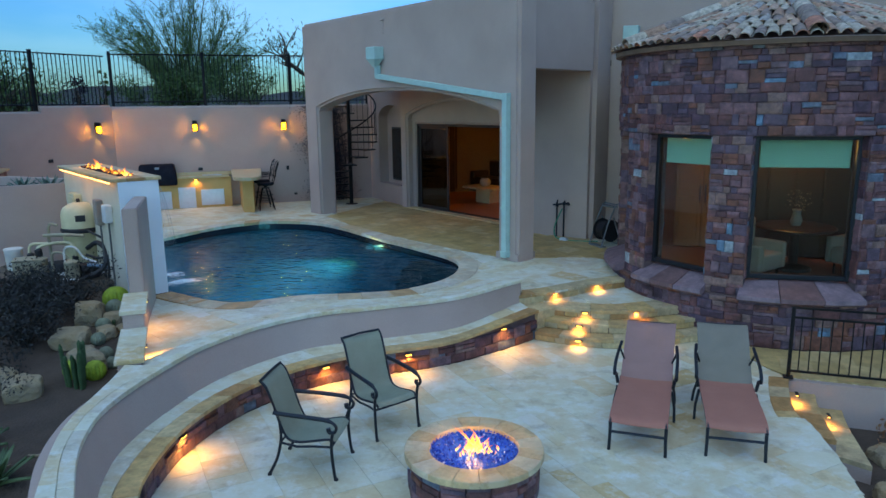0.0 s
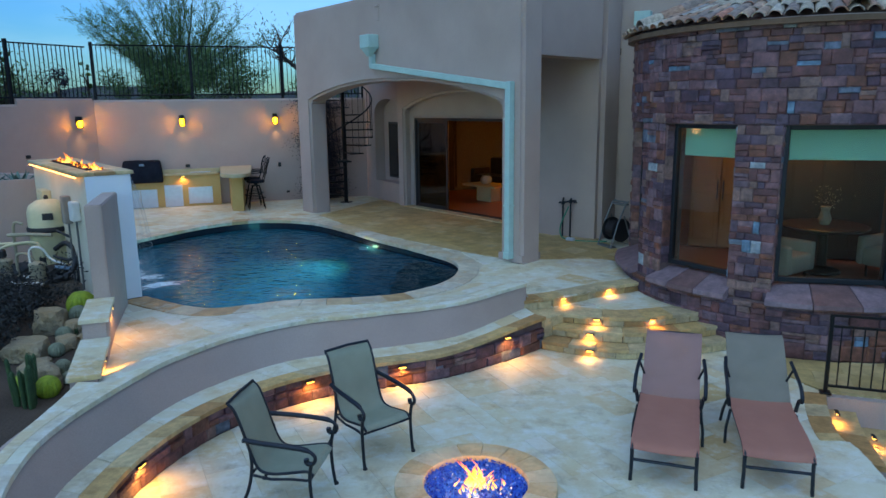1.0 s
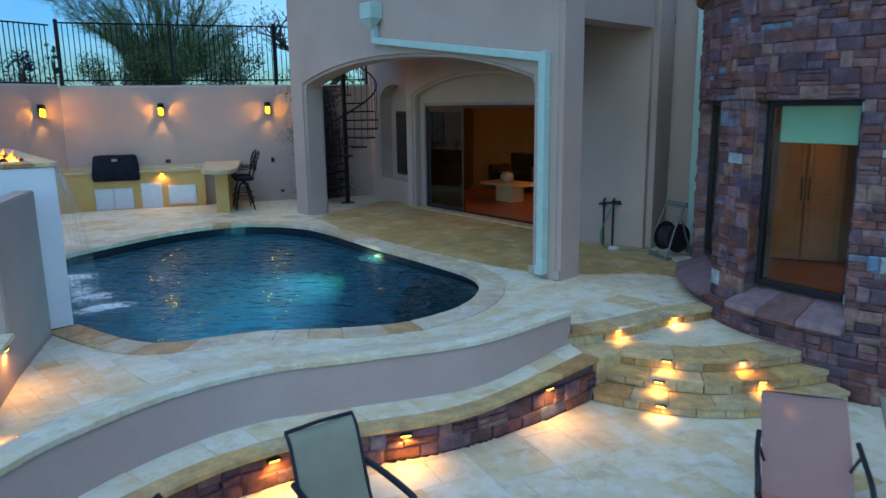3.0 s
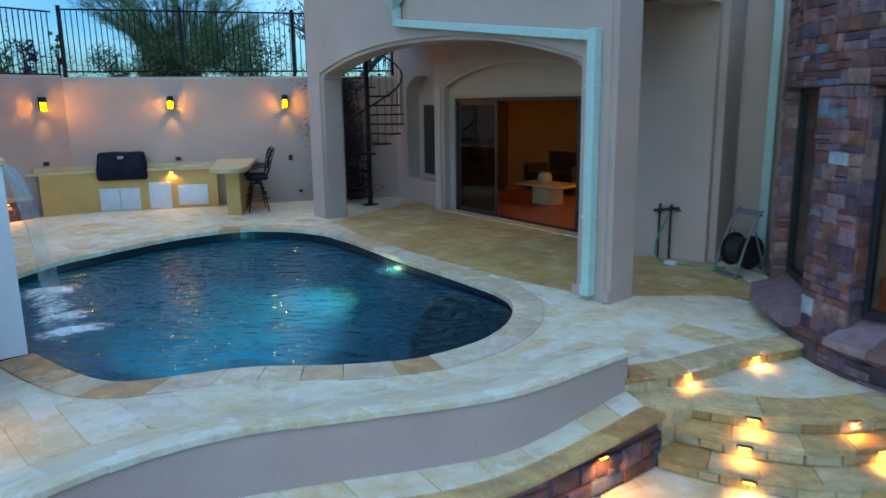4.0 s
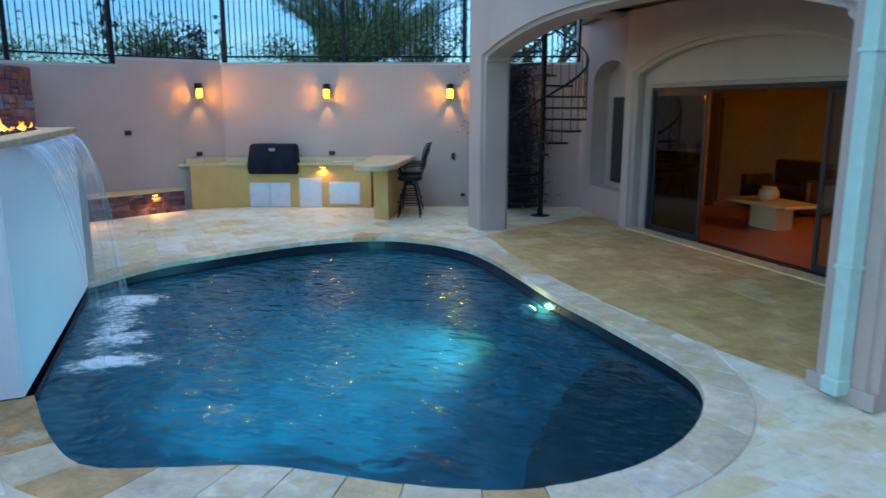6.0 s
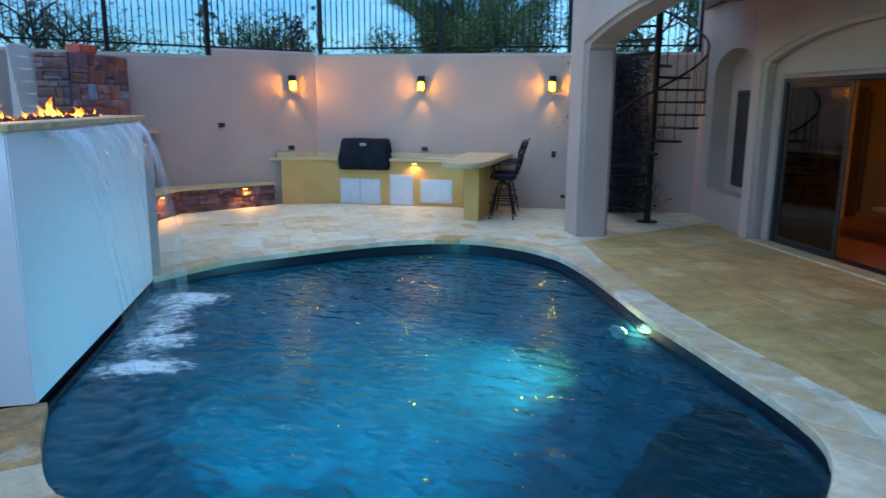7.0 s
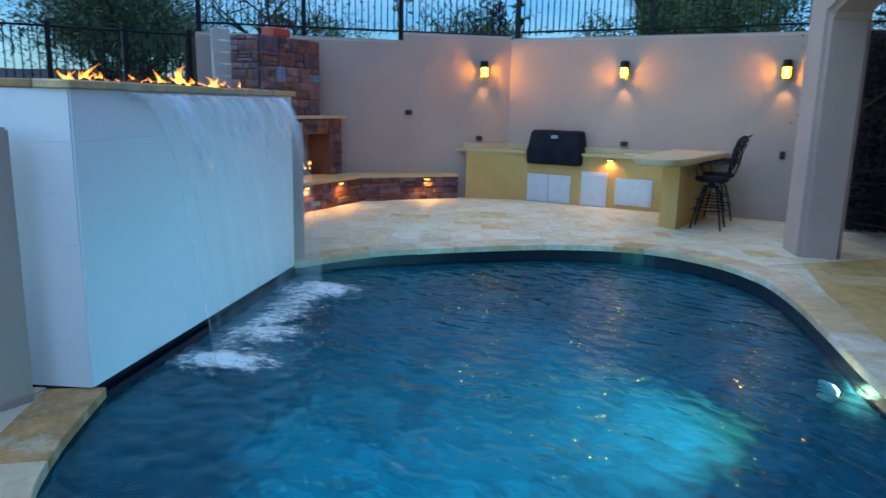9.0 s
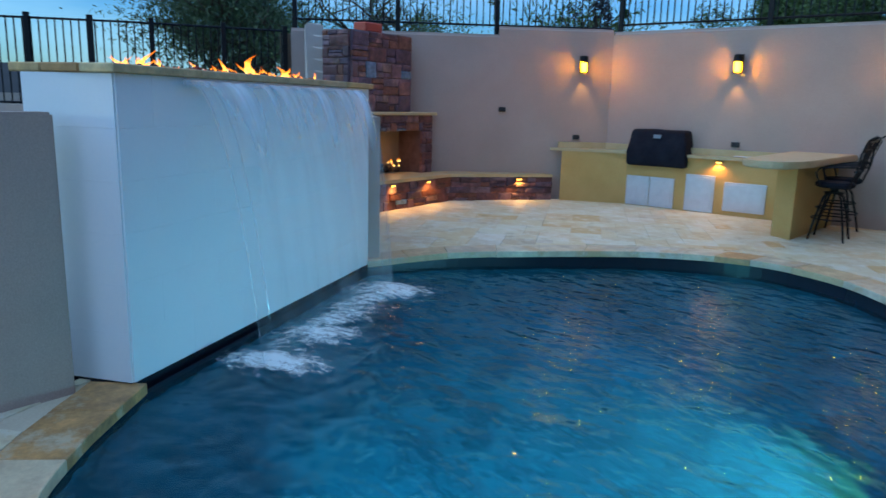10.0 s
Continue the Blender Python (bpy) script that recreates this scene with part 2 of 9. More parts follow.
PIPE_CREAM = plain("dark_cream_pipe", (0.34, 0.30, 0.20), 0.55)
GREY_PIPE = plain("grey_pipe", (0.20, 0.28, 0.36), 0.5)
GREEN_HOSE = plain("green_hose", (0.05, 0.28, 0.16), 0.45)
TERRACOTTA = surface("red_floor", (0.30, 0.11, 0.06), (0.36, 0.14, 0.08), 3.0, 0.35)
ROOM_WALL = surface("room_wall", (0.24, 0.085, 0.032), (0.30, 0.11, 0.045), 1.0, 0.85)
# Ceiling coloured dark to hold back bounced light under the porch.
CEILING_DIM = surface("ceiling_dim", (0.07, 0.045, 0.03), (0.12, 0.08, 0.05), 4.0, 0.7)
DARK_WOOD = surface("dark_wood", (0.03, 0.018, 0.012), (0.05, 0.03, 0.02), 5.0, 0.4)
ORANGE_WOOD = surface("orange_wood", (0.36, 0.16, 0.05), (0.44, 0.21, 0.07), 2.0, 0.45)
SHADE_CLOTH = surface("mint_shade", (0.50, 0.90, 0.74), (0.56, 0.93, 0.79), 2.0, 0.9, 120.0, 0.2, 0.002)
_n, _l, _p = SHADE_CLOTH.node_tree.nodes, SHADE_CLOTH.node_tree.links, SHADE_CLOTH.node_tree.nodes["Principled BSDF"]
_t, _x = _n.new("ShaderNodeBsdfTranslucent"), _n.new("ShaderNodeMixShader")
_t.inputs["Color"].default_value = (0.60, 0.92, 0.80, 1)
_x.inputs["Fac"].default_value = 0.15
_l.new(_p.outputs["BSDF"], _x.inputs[1])
_l.new(_t.outputs["BSDF"], _x.inputs[2])
_l.new(_x.outputs["Shader"], _n["Material Output"].inputs["Surface"])
CREAM_CLOTH = surface("cream_cloth", (0.34, 0.30, 0.25), (0.42, 0.37, 0.31), 3.0, 0.9)
CACTUS = surface("cactus_skin", (0.20, 0.28, 0.02), (0.36, 0.46, 0.03), 14.0, 0.7, 60.0, 0.5, 0.01)
CACTUS_GREY = surface("grey_cactus", (0.13, 0.15, 0.10), (0.24, 0.26, 0.18), 14.0, 0.8, 60.0, 0.5, 0.01)
CACTUS_DARK = surface("dark_cactus", (0.025, 0.06, 0.02), (0.05, 0.10, 0.035), 14.0, 0.7, 60.0, 0.5, 0.01)
RED_CAP = plain("red_metal", (0.50, 0.06, 0.03), 0.5)
GOLD_SLAB = surface("gold_slab", (0.52, 0.38, 0.18), (0.60, 0.48, 0.28), 3.0, 0.4, 40.0, 0.1, 0.002)
CREAM_SLAB = surface("cream_slab", (0.52, 0.41, 0.23), (0.60, 0.50, 0.31), 3.0, 0.35, 40.0, 0.1, 0.002)


def leaf_material(name, a, b):
    m, n, l, p = material(name, 0.6)
    r = ramp_node(n, [(0.0, a), (1.0, b)])
    l.new(each_random(n, l), r.inputs["Fac"])
    l.new(r.outputs["Color"], p.inputs["Base Color"])
    p.inputs["Subsurface Weight"].default_value = 0.0
    return m


LEAF_PALO = leaf_material("palo_verde_leaf", (0.065, 0.14, 0.045), (0.16, 0.28, 0.085))
LEAF_DARK = leaf_material("dark_leaf", (0.035, 0.07, 0.03), (0.10, 0.16, 0.065))
LEAF_GREEN = leaf_material("green_leaf", (0.03, 0.07, 0.018), (0.09, 0.16, 0.035))
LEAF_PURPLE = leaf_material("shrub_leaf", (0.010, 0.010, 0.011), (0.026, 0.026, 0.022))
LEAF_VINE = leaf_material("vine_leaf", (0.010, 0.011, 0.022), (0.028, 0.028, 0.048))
LEAF_AGAVE = leaf_material("agave_leaf", (0.08, 0.14, 0.11), (0.13, 0.20, 0.16))


def sling(name, a, b):
    m, n, l, p = material(name, 0.7)
    v = coords(n, l, 1.0)
    wv = n.new("ShaderNodeTexWave")
    wv.inputs["Scale"].default_value = 120.0
    l.new(v, wv.inputs["Vector"])
    r = ramp_node(n, [(0.3, a), (0.7, b)])
    l.new(noise_node(n, l, v, 4.0), r.inputs["Fac"])
    l.new(mix_color(n, l, 0.12, r.outputs["Color"], wv.outputs["Color"], "OVERLAY"), p.inputs["Base Color"])
    bump_to(n, l, p, wv.outputs["Fac"], 0.2, 0.002)
    return m


SLING_GREEN = sling("green_sling", (0.23, 0.26, 0.19), (0.28, 0.31, 0.23))
SLING_RED = sling("red_sling", (0.42, 0.17, 0.12), (0.47, 0.20, 0.14))


def water_material():
    m, n, l, g, f, t = pane("pool_water", (0.38, 0.93, 1.0), 0.05, 0.02, 0.76, 1.33)
    v = world_coords(n, l, 1.0, (1.0, 1.35, 1.0))
    a = noise_node(n, l, v, 2.2, 1.0, 0.5)
    b = noise_node(n, l, v, 5.6, 1.0, 0.45)
    c = noise_node(n, l, v, 17.0, 1.0, 0.5)
    s, q = n.new("ShaderNodeMath"), n.new("ShaderNodeMath")
    s.operation = q.operation = "MULTIPLY_ADD"
    s.inputs[1].default_value, q.inputs[1].default_value = 1.0, 0.13
    l.new(b, s.inputs[0])
    l.new(a, s.inputs[2])
    l.new(c, q.inputs[0])
    l.new(s.outputs["Value"], q.inputs[2])
    u = n.new("ShaderNodeBump")
    u.inputs["Strength"].default_value, u.inputs["Distance"].default_value = 1.0, 0.034
    l.new(q.outputs["Value"], u.inputs["Height"])
    l.new(u.outputs["Normal"], g.inputs["Normal"])
    l.new(u.outputs["Normal"], f.inputs["Normal"])
    l.new(u.outputs["Normal"], t.inputs["Normal"])
    return m


POOL_WATER = water_material()
GLASS, *_ = pane("window_glass", (0.86, 0.89, 0.84), 0.01, 0.035, 0.7)
DARK_GLASS, *_ = pane("screen_glass", (0.22, 0.23, 0.23), 0.03, 0.05, 0.8)


def falling_water():
    m, n, l, p = material("falling_water", 0.15)
    p.inputs["Base Color"].default_value = (0.75, 0.85, 0.92, 1)
    v = coords(n, l, 1.0, (1, 1, 1), "UV")
    k = n.new("ShaderNodeMapping")
    k.inputs["Scale"].default_value = (9.0, 0.35, 1.0)
    l.new(v, k.inputs["Vector"])
    a = noise_node(n, l, k.outputs["Vector"], 1.0, 3.0, 0.55)
    r = ramp_node(n, [(0.34, (0.10, 0.10, 0.10)), (0.50, (0.42, 0.42, 0.42)), (0.66, (0.95, 0.95, 0.95))])
    l.new(a, r.inputs["Fac"])
    s = n.new("ShaderNodeSeparateXYZ")
    l.new(v, s.inputs["Vector"])
    q = ramp_node(n, [(0.0, (1, 1, 1)), (0.22, (0.8, 0.8, 0.8)), (0.45, (0.26, 0.26, 0.26)), (0.75, (0.13, 0.13, 0.13)), (1.0, (0.28, 0.28, 0.28))])
    l.new(s.outputs["Y"], q.inputs["Fac"])
    l.new(mix_color(n, l, 1.0, r.outputs["Color"], q.outputs["Color"], "MULTIPLY"), p.inputs["Alpha"])
    return m


FALL = falling_water()


def foam_material():
    """Churned white water: thick where it lands, torn into strands further out."""
    m, n, l, p = material("foam", 0.5)
    p.inputs["Base Color"].default_value = (0.86, 0.94, 0.97, 1)
    v = coords(n, l, 1.0, (1.0, 0.5, 1.0), "UV")
    a = noise_node(n, l, v, 13.0, 9.0, 0.8)
    d = n.new("ShaderNodeVertexColor")
    d.layer_name = "thick"
    k, q = n.new("ShaderNodeMath"), n.new("ShaderNodeMath")
    k.operation, q.operation = "MULTIPLY_ADD", "ADD"
    k.inputs[1].default_value, k.inputs[2].default_value = 3.4, -1.7
    l.new(a, k.inputs[0])
    l.new(k.outputs["Value"], q.inputs[0])
    l.new(d.outputs["Color"], q.inputs[1])
    r = ramp_node(n, [(0.34, (0, 0, 0)), (0.60, (0.34, 0.34, 0.34)), (1.0, (0.95, 0.95, 0.95))])
    l.new(q.outputs["Value"], r.inputs["Fac"])
    l.new(r.outputs["Color"], p.inputs["Alpha"])
    bump_to(n, l, p, a, 0.5, 0.015)
    return m


FOAM = foam_material()


def flame_material():
    m, n, l, p = material("flame")
    n.remove(p)
    g = n.new("ShaderNodeTexCoord")
    s = n.new("ShaderNodeSeparateXYZ")
    l.new(g.outputs["Generated"], s.inputs["Vector"])
    r = ramp_node(n, [(0.0, (1.0, 0.74, 0.30)), (0.35, (1.0, 0.50, 0.08)), (0.75, (1.0, 0.25, 0.015)), (1.0, (0.9, 0.14, 0.005))])
    l.new(s.outputs["Z"], r.inputs["Fac"])
    e = n.new("ShaderNodeEmission")
    e.inputs["Strength"].default_value = 4.2
    l.new(r.outputs["Color"], e.inputs["Color"])
    t, x = n.new("ShaderNodeBsdfTransparent"), n.new("ShaderNodeMixShader")
    q = ramp_node(n, [(0.0, (0.35, 0.35, 0.35)), (0.3, (0.75, 0.75, 0.75)), (0.7, (0.5, 0.5, 0.5)), (1.0, (0.12, 0.12, 0.12))])
    l.new(s.outputs["Z"], q.inputs["Fac"])
    w = ramp_node(n, [(0.36, (0.1, 0.1, 0.1)), (0.58, (1, 1, 1))])
    l.new(noise_node(n, l, world_coords(n, l, 1.0, (1.0, 1.0, 0.5)), 34.0, 2.0), w.inputs["Fac"])
    l.new(mix_color(n, l, 1.0, q.outputs["Color"], w.outputs["Color"], "MULTIPLY"), x.inputs["Fac"])
    l.new(t.outputs["BSDF"], x.inputs[1])
    l.new(e.outputs["Emission"], x.inputs[2])
    l.new(x.outputs["Shader"], n["Material Output"].inputs["Surface"])
    return m


FLAME = flame_material()
FIRE_GLASS = stone_mix("blue_fire_glass", [(0.0, (0.008, 0.04, 0.42)), (0.3, (0.02, 0.12, 0.75)), (0.6, (0.005, 0.02, 0.22)), (0.82, (0.04, 0.16, 0.70)), (0.96, (0.40, 0.55, 0.90))], 0.08, 30.0, 90.0, 0.2, 0.002)
LAVA = stone_mix("lava_rock", [(0.0, (0.03, 0.018, 0.018)), (0.5, (0.06, 0.025, 0.02)), (0.8, (0.10, 0.03, 0.03))], 0.9)

# ---- building helpers ----


def link_mesh(name, bm, mat, smooth=False):
    me = bpy.data.meshes.new(name)
    bm.to_mesh(me)
    bm.free()
    me.materials.append(mat)
    if smooth:
        me.polygons.foreach_set("use_smooth", [True] * len(me.polygons))
        me.set_sharp_from_angle(angle=radians(48))
    return me


def thing(name, where=(0, 0, 0), turn=0.0, label="", category="", group="", kind=""):
    ob = new(name)
    ob.empty_display_size = 0.1
    ob.matrix_world = pose(*where, 0, 0, turn)
    return tagged(ob, label, category, group, kind)


def part(name, bm, mat, parent=None, label="", smooth=False):
    ob = new(name, link_mesh(name, bm, mat, smooth))
    if parent is not None:
        ob.parent = parent
    if label:
        tagged(ob, label)
    return ob


def structure(name, bm, mat, label, category, smooth=True):
    return tagged(part(name, bm, mat, None, "", smooth), label, category, "", "structure")


def box(bm, x0, x1, y0, y1, z0, z1, bevel=0.0, seg=1, m=None):
    r = bmesh.ops.create_cube(bm, size=1.0)
    vs = r["verts"]
    for v in vs:
        v.co = Vector(((x0 + x1) / 2 + v.co.x * (x1 - x0), (y0 + y1) / 2 + v.co.y * (y1 - y0), (z0 + z1) / 2 + v.co.z * (z1 - z0)))
    if bevel > 0:
        es = list({e for v in vs for e in v.link_edges})
        out = bmesh.ops.bevel(bm, geom=es, offset=bevel, segments=seg, affect="EDGES", profile=0.5)
        vs = list({v for f in out["faces"] for v in f.verts} | {v for v in vs if v.is_valid})
    if m is not None:
        bmesh.ops.transform(bm, matrix=m, verts=vs)
    return bm


def new_box(*a, **k):
    return box(bmesh.new(), *a, **k)


def prism(bm, pts, z0, z1):
    """An upright block on a plan outline."""
    n = len(pts)
    z0s = z0 if callable(z0) else (lambda x, y: z0)
    z1s = z1 if callable(z1) else (lambda x, y: z1)
    lo = [bm.verts.new((x, y, z0s(x, y))) for x, y in pts]
    hi = [bm.verts.new((x, y, z1s(x, y))) for x, y in pts]
    for k in range(n):
        bm.faces.new((lo[k], lo[(k + 1) % n], hi[(k + 1) % n], hi[k]))
    tri = geometry.tessellate_polygon([[Vector((x, y, 0)) for x, y in pts]])
    for a, b, c in tri:
        bm.faces.new((hi[a], hi[b], hi[c]))
        bm.faces.new((lo[c], lo[b], lo[a]))
    bmesh.ops.recalc_face_normals(bm, faces=bm.faces[:])
    return bm


def tube(bm, pts, r, n=8, closed=False, cap=True):
    """A round bar along a line; r may be a list."""
    P = [Vector(p) for p in pts]
    m = len(P)
    rs = r if isinstance(r, (list, tuple)) else [r] * m
    rings, side = [], None
    for k in range(m):
        if closed:
            d = P[(k + 1) % m] - P[k - 1]
        else:
            d = P[min(k + 1, m - 1)] - P[max(k - 1, 0)]
        d.normalize()
        if side is None:
            side = d.orthogonal().normalized()
        side = (side - d * side.dot(d))
        if side.length < 1e-6:
            side = d.orthogonal()
        side.normalize()
        up = d.cross(side)
        rings.append([bm.verts.new(P[k] + (side * math.cos(a) + up * math.sin(a)) * rs[k]) for a in (2 * math.pi * j / n for j in range(n))])
    for k in range(m if closed else m - 1):
        a, b = rings[k], rings[(k + 1) % m]
        for j in range(n):
            bm.faces.new((a[j], a[(j + 1) % n], b[(j + 1) % n], b[j]))
    if cap and not closed:
        bm.faces.new(list(reversed(rings[0])))
        bm.faces.new(rings[-1])
    return bm


def new_tube(*a, **k):
    return tube(bmesh.new(), *a, **k)


def lathe(bm, profile, n=20, where=(0, 0, 0)):
    rings = []
    for r, z in profile:
        rings.append([bm.verts.new((where[0] + r * math.cos(2 * math.pi * j / n), where[1] + r * math.sin(2 * math.pi * j / n), where[2] + z)) for j in range(n)])
    for a, b in zip(rings, rings[1:]):
        for j in range(n):
            bm.faces.new((a[j], a[(j + 1) % n], b[(j + 1) % n], b[j]))
    bm.faces.new(list(reversed(rings[0])))
    bm.faces.new(rings[-1])
    return bm


def new_lathe(*a, **k):
    return lathe(bmesh.new(), *a, **k)


def smooth_line(ctrl, per=6, closed=False):
    """A smooth line through plan points."""
    P = [Vector(p) for p in ctrl]
    m, out = len(P), []
    for k in range(m if closed else m - 1):
        p0 = P[k - 1] if (closed or k > 0) else 2 * P[0] - P[1]
        p1, p2 = P[k], P[(k + 1) % m]
        p3 = P[(k + 2) % m] if (closed or k + 2 < m) else 2 * P[-1] - P[-2]
        for j in range(per):
            t = j / per
            out.append(0.5 * ((2 * p1) + (p2 - p0) * t + (2 * p0 - 5 * p1 + 4 * p2 - p3) * t * t + (3 * p1 - p0 - 3 * p2 + p3) * t ** 3))
    if not closed:
        out.append(P[-1])
    return [tuple(v) for v in out]


def offset_line(pts, d, closed=False):
    """The line moved d metres to its left."""
    out, m = [], len(pts)
    for k in range(m):
        a = pts[k - 1] if (closed or k > 0) else pts[k]
        b = pts[(k + 1) % m] if (closed or k + 1 < m) else pts[k]
        t = Vector((b[0] - a[0], b[1] - a[1])).normalized()
        out.append((pts[k][0] - t.y * d, pts[k][1] + t.x * d))
    return out


def along(pts, closed=False):
    """Length of a line, and a function from distance to place and heading."""
    q = list(pts) + ([pts[0]] if closed else [])
    acc = [0.0]
    for a, b in zip(q, q[1:]):
        acc.append(acc[-1] + math.dist(a, b))

    def at(s):
        s = min(max(s, 0.0), acc[-1])
        k = max(0, min(len(acc) - 2, int(np.searchsorted(acc, s)) - 1))
        a, b = q[k], q[k + 1]
        f = (s - acc[k]) / max(1e-9, acc[k + 1] - acc[k])
        return (a[0] + (b[0] - a[0]) * f, a[1] + (b[1] - a[1]) * f), math.atan2(b[1] - a[1], b[0] - a[0])
    return acc[-1], at


def inside(poly, x, y):
    c, j = False, len(poly) - 1
    for i in range(len(poly)):
        (xi, yi), (xj, yj) = poly[i], poly[j]
        if (yi > y) != (yj > y) and x < (xj - xi) * (y - yi) / (yj - yi) + xi:
            c = not c
        j = i
    return c


def area2(p):
    return sum(a[0] * b[1] - b[0] * a[1] for a, b in zip(p, p[1:] + p[:1]))


def clip(poly, a, b):
    """The share of a convex outline to the left of the line a-b."""
    out = []
    side = [(b[0] - a[0]) * (p[1] - a[1]) - (b[1] - a[1]) * (p[0] - a[0]) for p in poly]
    for k in range(len(poly)):
        p, q, s, t = poly[k], poly[(k + 1) % len(poly)], side[k], side[(k + 1) % len(poly)]
        if s >= 0:
            out.append(p)
        if (s >= 0) != (t >= 0):
            f = s / (s - t)
            out.append((p[0] + (q[0] - p[0]) * f, p[1] + (q[1] - p[1]) * f))
    return out


def cut_pieces(outer, holes, origin, angle, rows, widths, seed, joint=0.003):
    """Paving pieces in courses, cut to an outline with holes."""
    rng = random.Random(seed)
    if area2(outer) < 0:
        outer = outer[::-1]
    edges = list(zip(outer, outer[1:] + outer[:1]))
    for h in holes:
        h = h if area2(h) < 0 else h[::-1]
        edges += list(zip(h, h[1:] + h[:1]))
    ca, sa = math.cos(angle), math.sin(angle)
    loc = [((x - origin[0]) * ca + (y - origin[1]) * sa, -(x - origin[0]) * sa + (y - origin[1]) * ca) for x, y in outer]
    u0, u1, v0, v1 = min(p[0] for p in loc), max(p[0] for p in loc), min(p[1] for p in loc), max(p[1] for p in loc)
    out, rects = [], []
    if rows is None:
        # mixed sizes on one small module, with no through courses
        nu, nv = int((u1 - u0) / widths) + 2, int((v1 - v0) / widths) + 2
        used = set()
        sizes = [(2, 3), (3, 2), (2, 2), (2, 2), (2, 1), (1, 2), (3, 2), (2, 3), (1, 1)]
        for j in range(nv):
            for i in range(nu):
                if (i, j) in used:
                    continue
                for w, h in rng.sample(sizes, len(sizes)) + [(1, 1)]:
                    cells = [(i + a, j + b) for a in range(w) for b in range(h)]
                    if not any(c in used for c in cells):
                        break
                used.update(cells)
                rects.append((u0 + i * widths, v0 + j * widths, w * widths, h * widths))
    else:
        v = v0
        while v < v1:
            h, u = rng.choice(rows), u0 - rng.random() * 0.5
            while u < u1:
                w = rng.choice(widths)
                rects.append((u, v, w, h))
                u += w
            v += h
    g = joint / 2
    for u, v, w, h in rects:
        q = [(u + g, v + g), (u + w - g, v + g), (u + w - g, v + h - g), (u + g, v + h - g)]
        q = [(origin[0] + a * ca - b * sa, origin[1] + a * sa + b * ca) for a, b in q]
        x0, x1, y0, y1 = min(p[0] for p in q), max(p[0] for p in q), min(p[1] for p in q), max(p[1] for p in q)
        for a, b in edges:
            if max(a[0], b[0]) < x0 or min(a[0], b[0]) > x1 or max(a[1], b[1]) < y0 or min(a[1], b[1]) > y1:
                continue
            if len(q) > 2:
                q = clip(q, a, b)
        if len(q) < 3 or area2(q) < 0.008:
            continue
        cx, cy = sum(p[0] for p in q) / len(q), sum(p[1] for p in q) / len(q)
        if inside(outer, cx, cy) and not any(inside(h, cx, cy) for h in holes):
            out.append(q)
    return out


def slab_mesh(polys, zf, thick, edge=0.006, drop=0.004):
    """One mesh of paving pieces with eased upper edges."""
    V, Fc = [], []
    for q in polys:
        cx, cy = sum(p[0] for p in q) / len(q), sum(p[1] for p in q) / len(q)
        n, k = len(q), len(V)
        for x, y in q:
            V.append((x, y, zf(x, y) - thick))
        for x, y in q:
            V.append((x, y, zf(x, y) - drop))
        for x, y in q:
            d = max(0.02, math.hypot(x - cx, y - cy))
            f = 1 - edge / d
            V.append((cx + (x - cx) * f, cy + (y - cy) * f, zf(x, y)))
        for r in (0, n):
            for j in range(n):
                a, b = k + r + j, k + r + (j + 1) % n
                Fc.append((a, b, b + n, a + n))
        Fc.append(tuple(k + 2 * n + j for j in range(n)))
    return V, Fc


def lay(parent, name, polys, zf, mat, near, limit=300, thick=0.03, edge=0.003):
    """Paving: the pieces in the nearest stretch are parts, the rest one mesh."""
    polys = sorted(polys, key=lambda q: near(sum(p[0] for p in q) / len(q), sum(p[1] for p in q) / len(q)))
    groups = [[q] for q in polys[:limit]] + ([polys[limit:]] if len(polys) > limit else [])
    for k, g in enumerate(groups):
        V, Fc = slab_mesh(g, zf, thick, edge, 0.002)
        me = bpy.data.meshes.new(name)
        me.from_pydata(V, [], Fc)
        me.materials.append(mat)
        ob = new(name if len(g) == 1 else name + "_field", me)
        ob.parent = parent
        if len(g) > 1:
            ob["kind"] = "stuff"


def ashlar(length, height, seed, hmin=0.09, hmax=0.24, wmin=0.10, wmax=0.42):
    """Random stone coursing over a rectangle: (s, z, width, height)."""
    rng, out, z = random.Random(seed), [], 0.0
    while z < height - 0.03:
        h = min(rng.uniform(hmin, hmax), height - z)
        if height - z - h < 0.06:
            h = height - z
        s = 0.0
        while s < length - 0.02:
            w = rng.uniform(wmin, wmax)
            if length - s - w < 0.08:
                w = length - s
            cuts = rng.choice([1, 1, 2, 2, 3]) if h > 0.13 else 1
            if cuts == 1 or w < 0.14:
                out.append((s, z, w, h))
            else:
                f, zz = [rng.uniform(0.7, 1.3) for _ in range(cuts)], z
                for q in f:
                    hh = h * q / sum(f)
                    if rng.random() < 0.35 and w > 0.24:
                        k = rng.uniform(0.35, 0.65)
                        out += [(s, zz, w * k, hh), (s + w * k, zz, w * (1 - k), hh)]
                    else:
                        out.append((s, zz, w, hh))
                    zz += hh
            s += w
        z += h
    return out


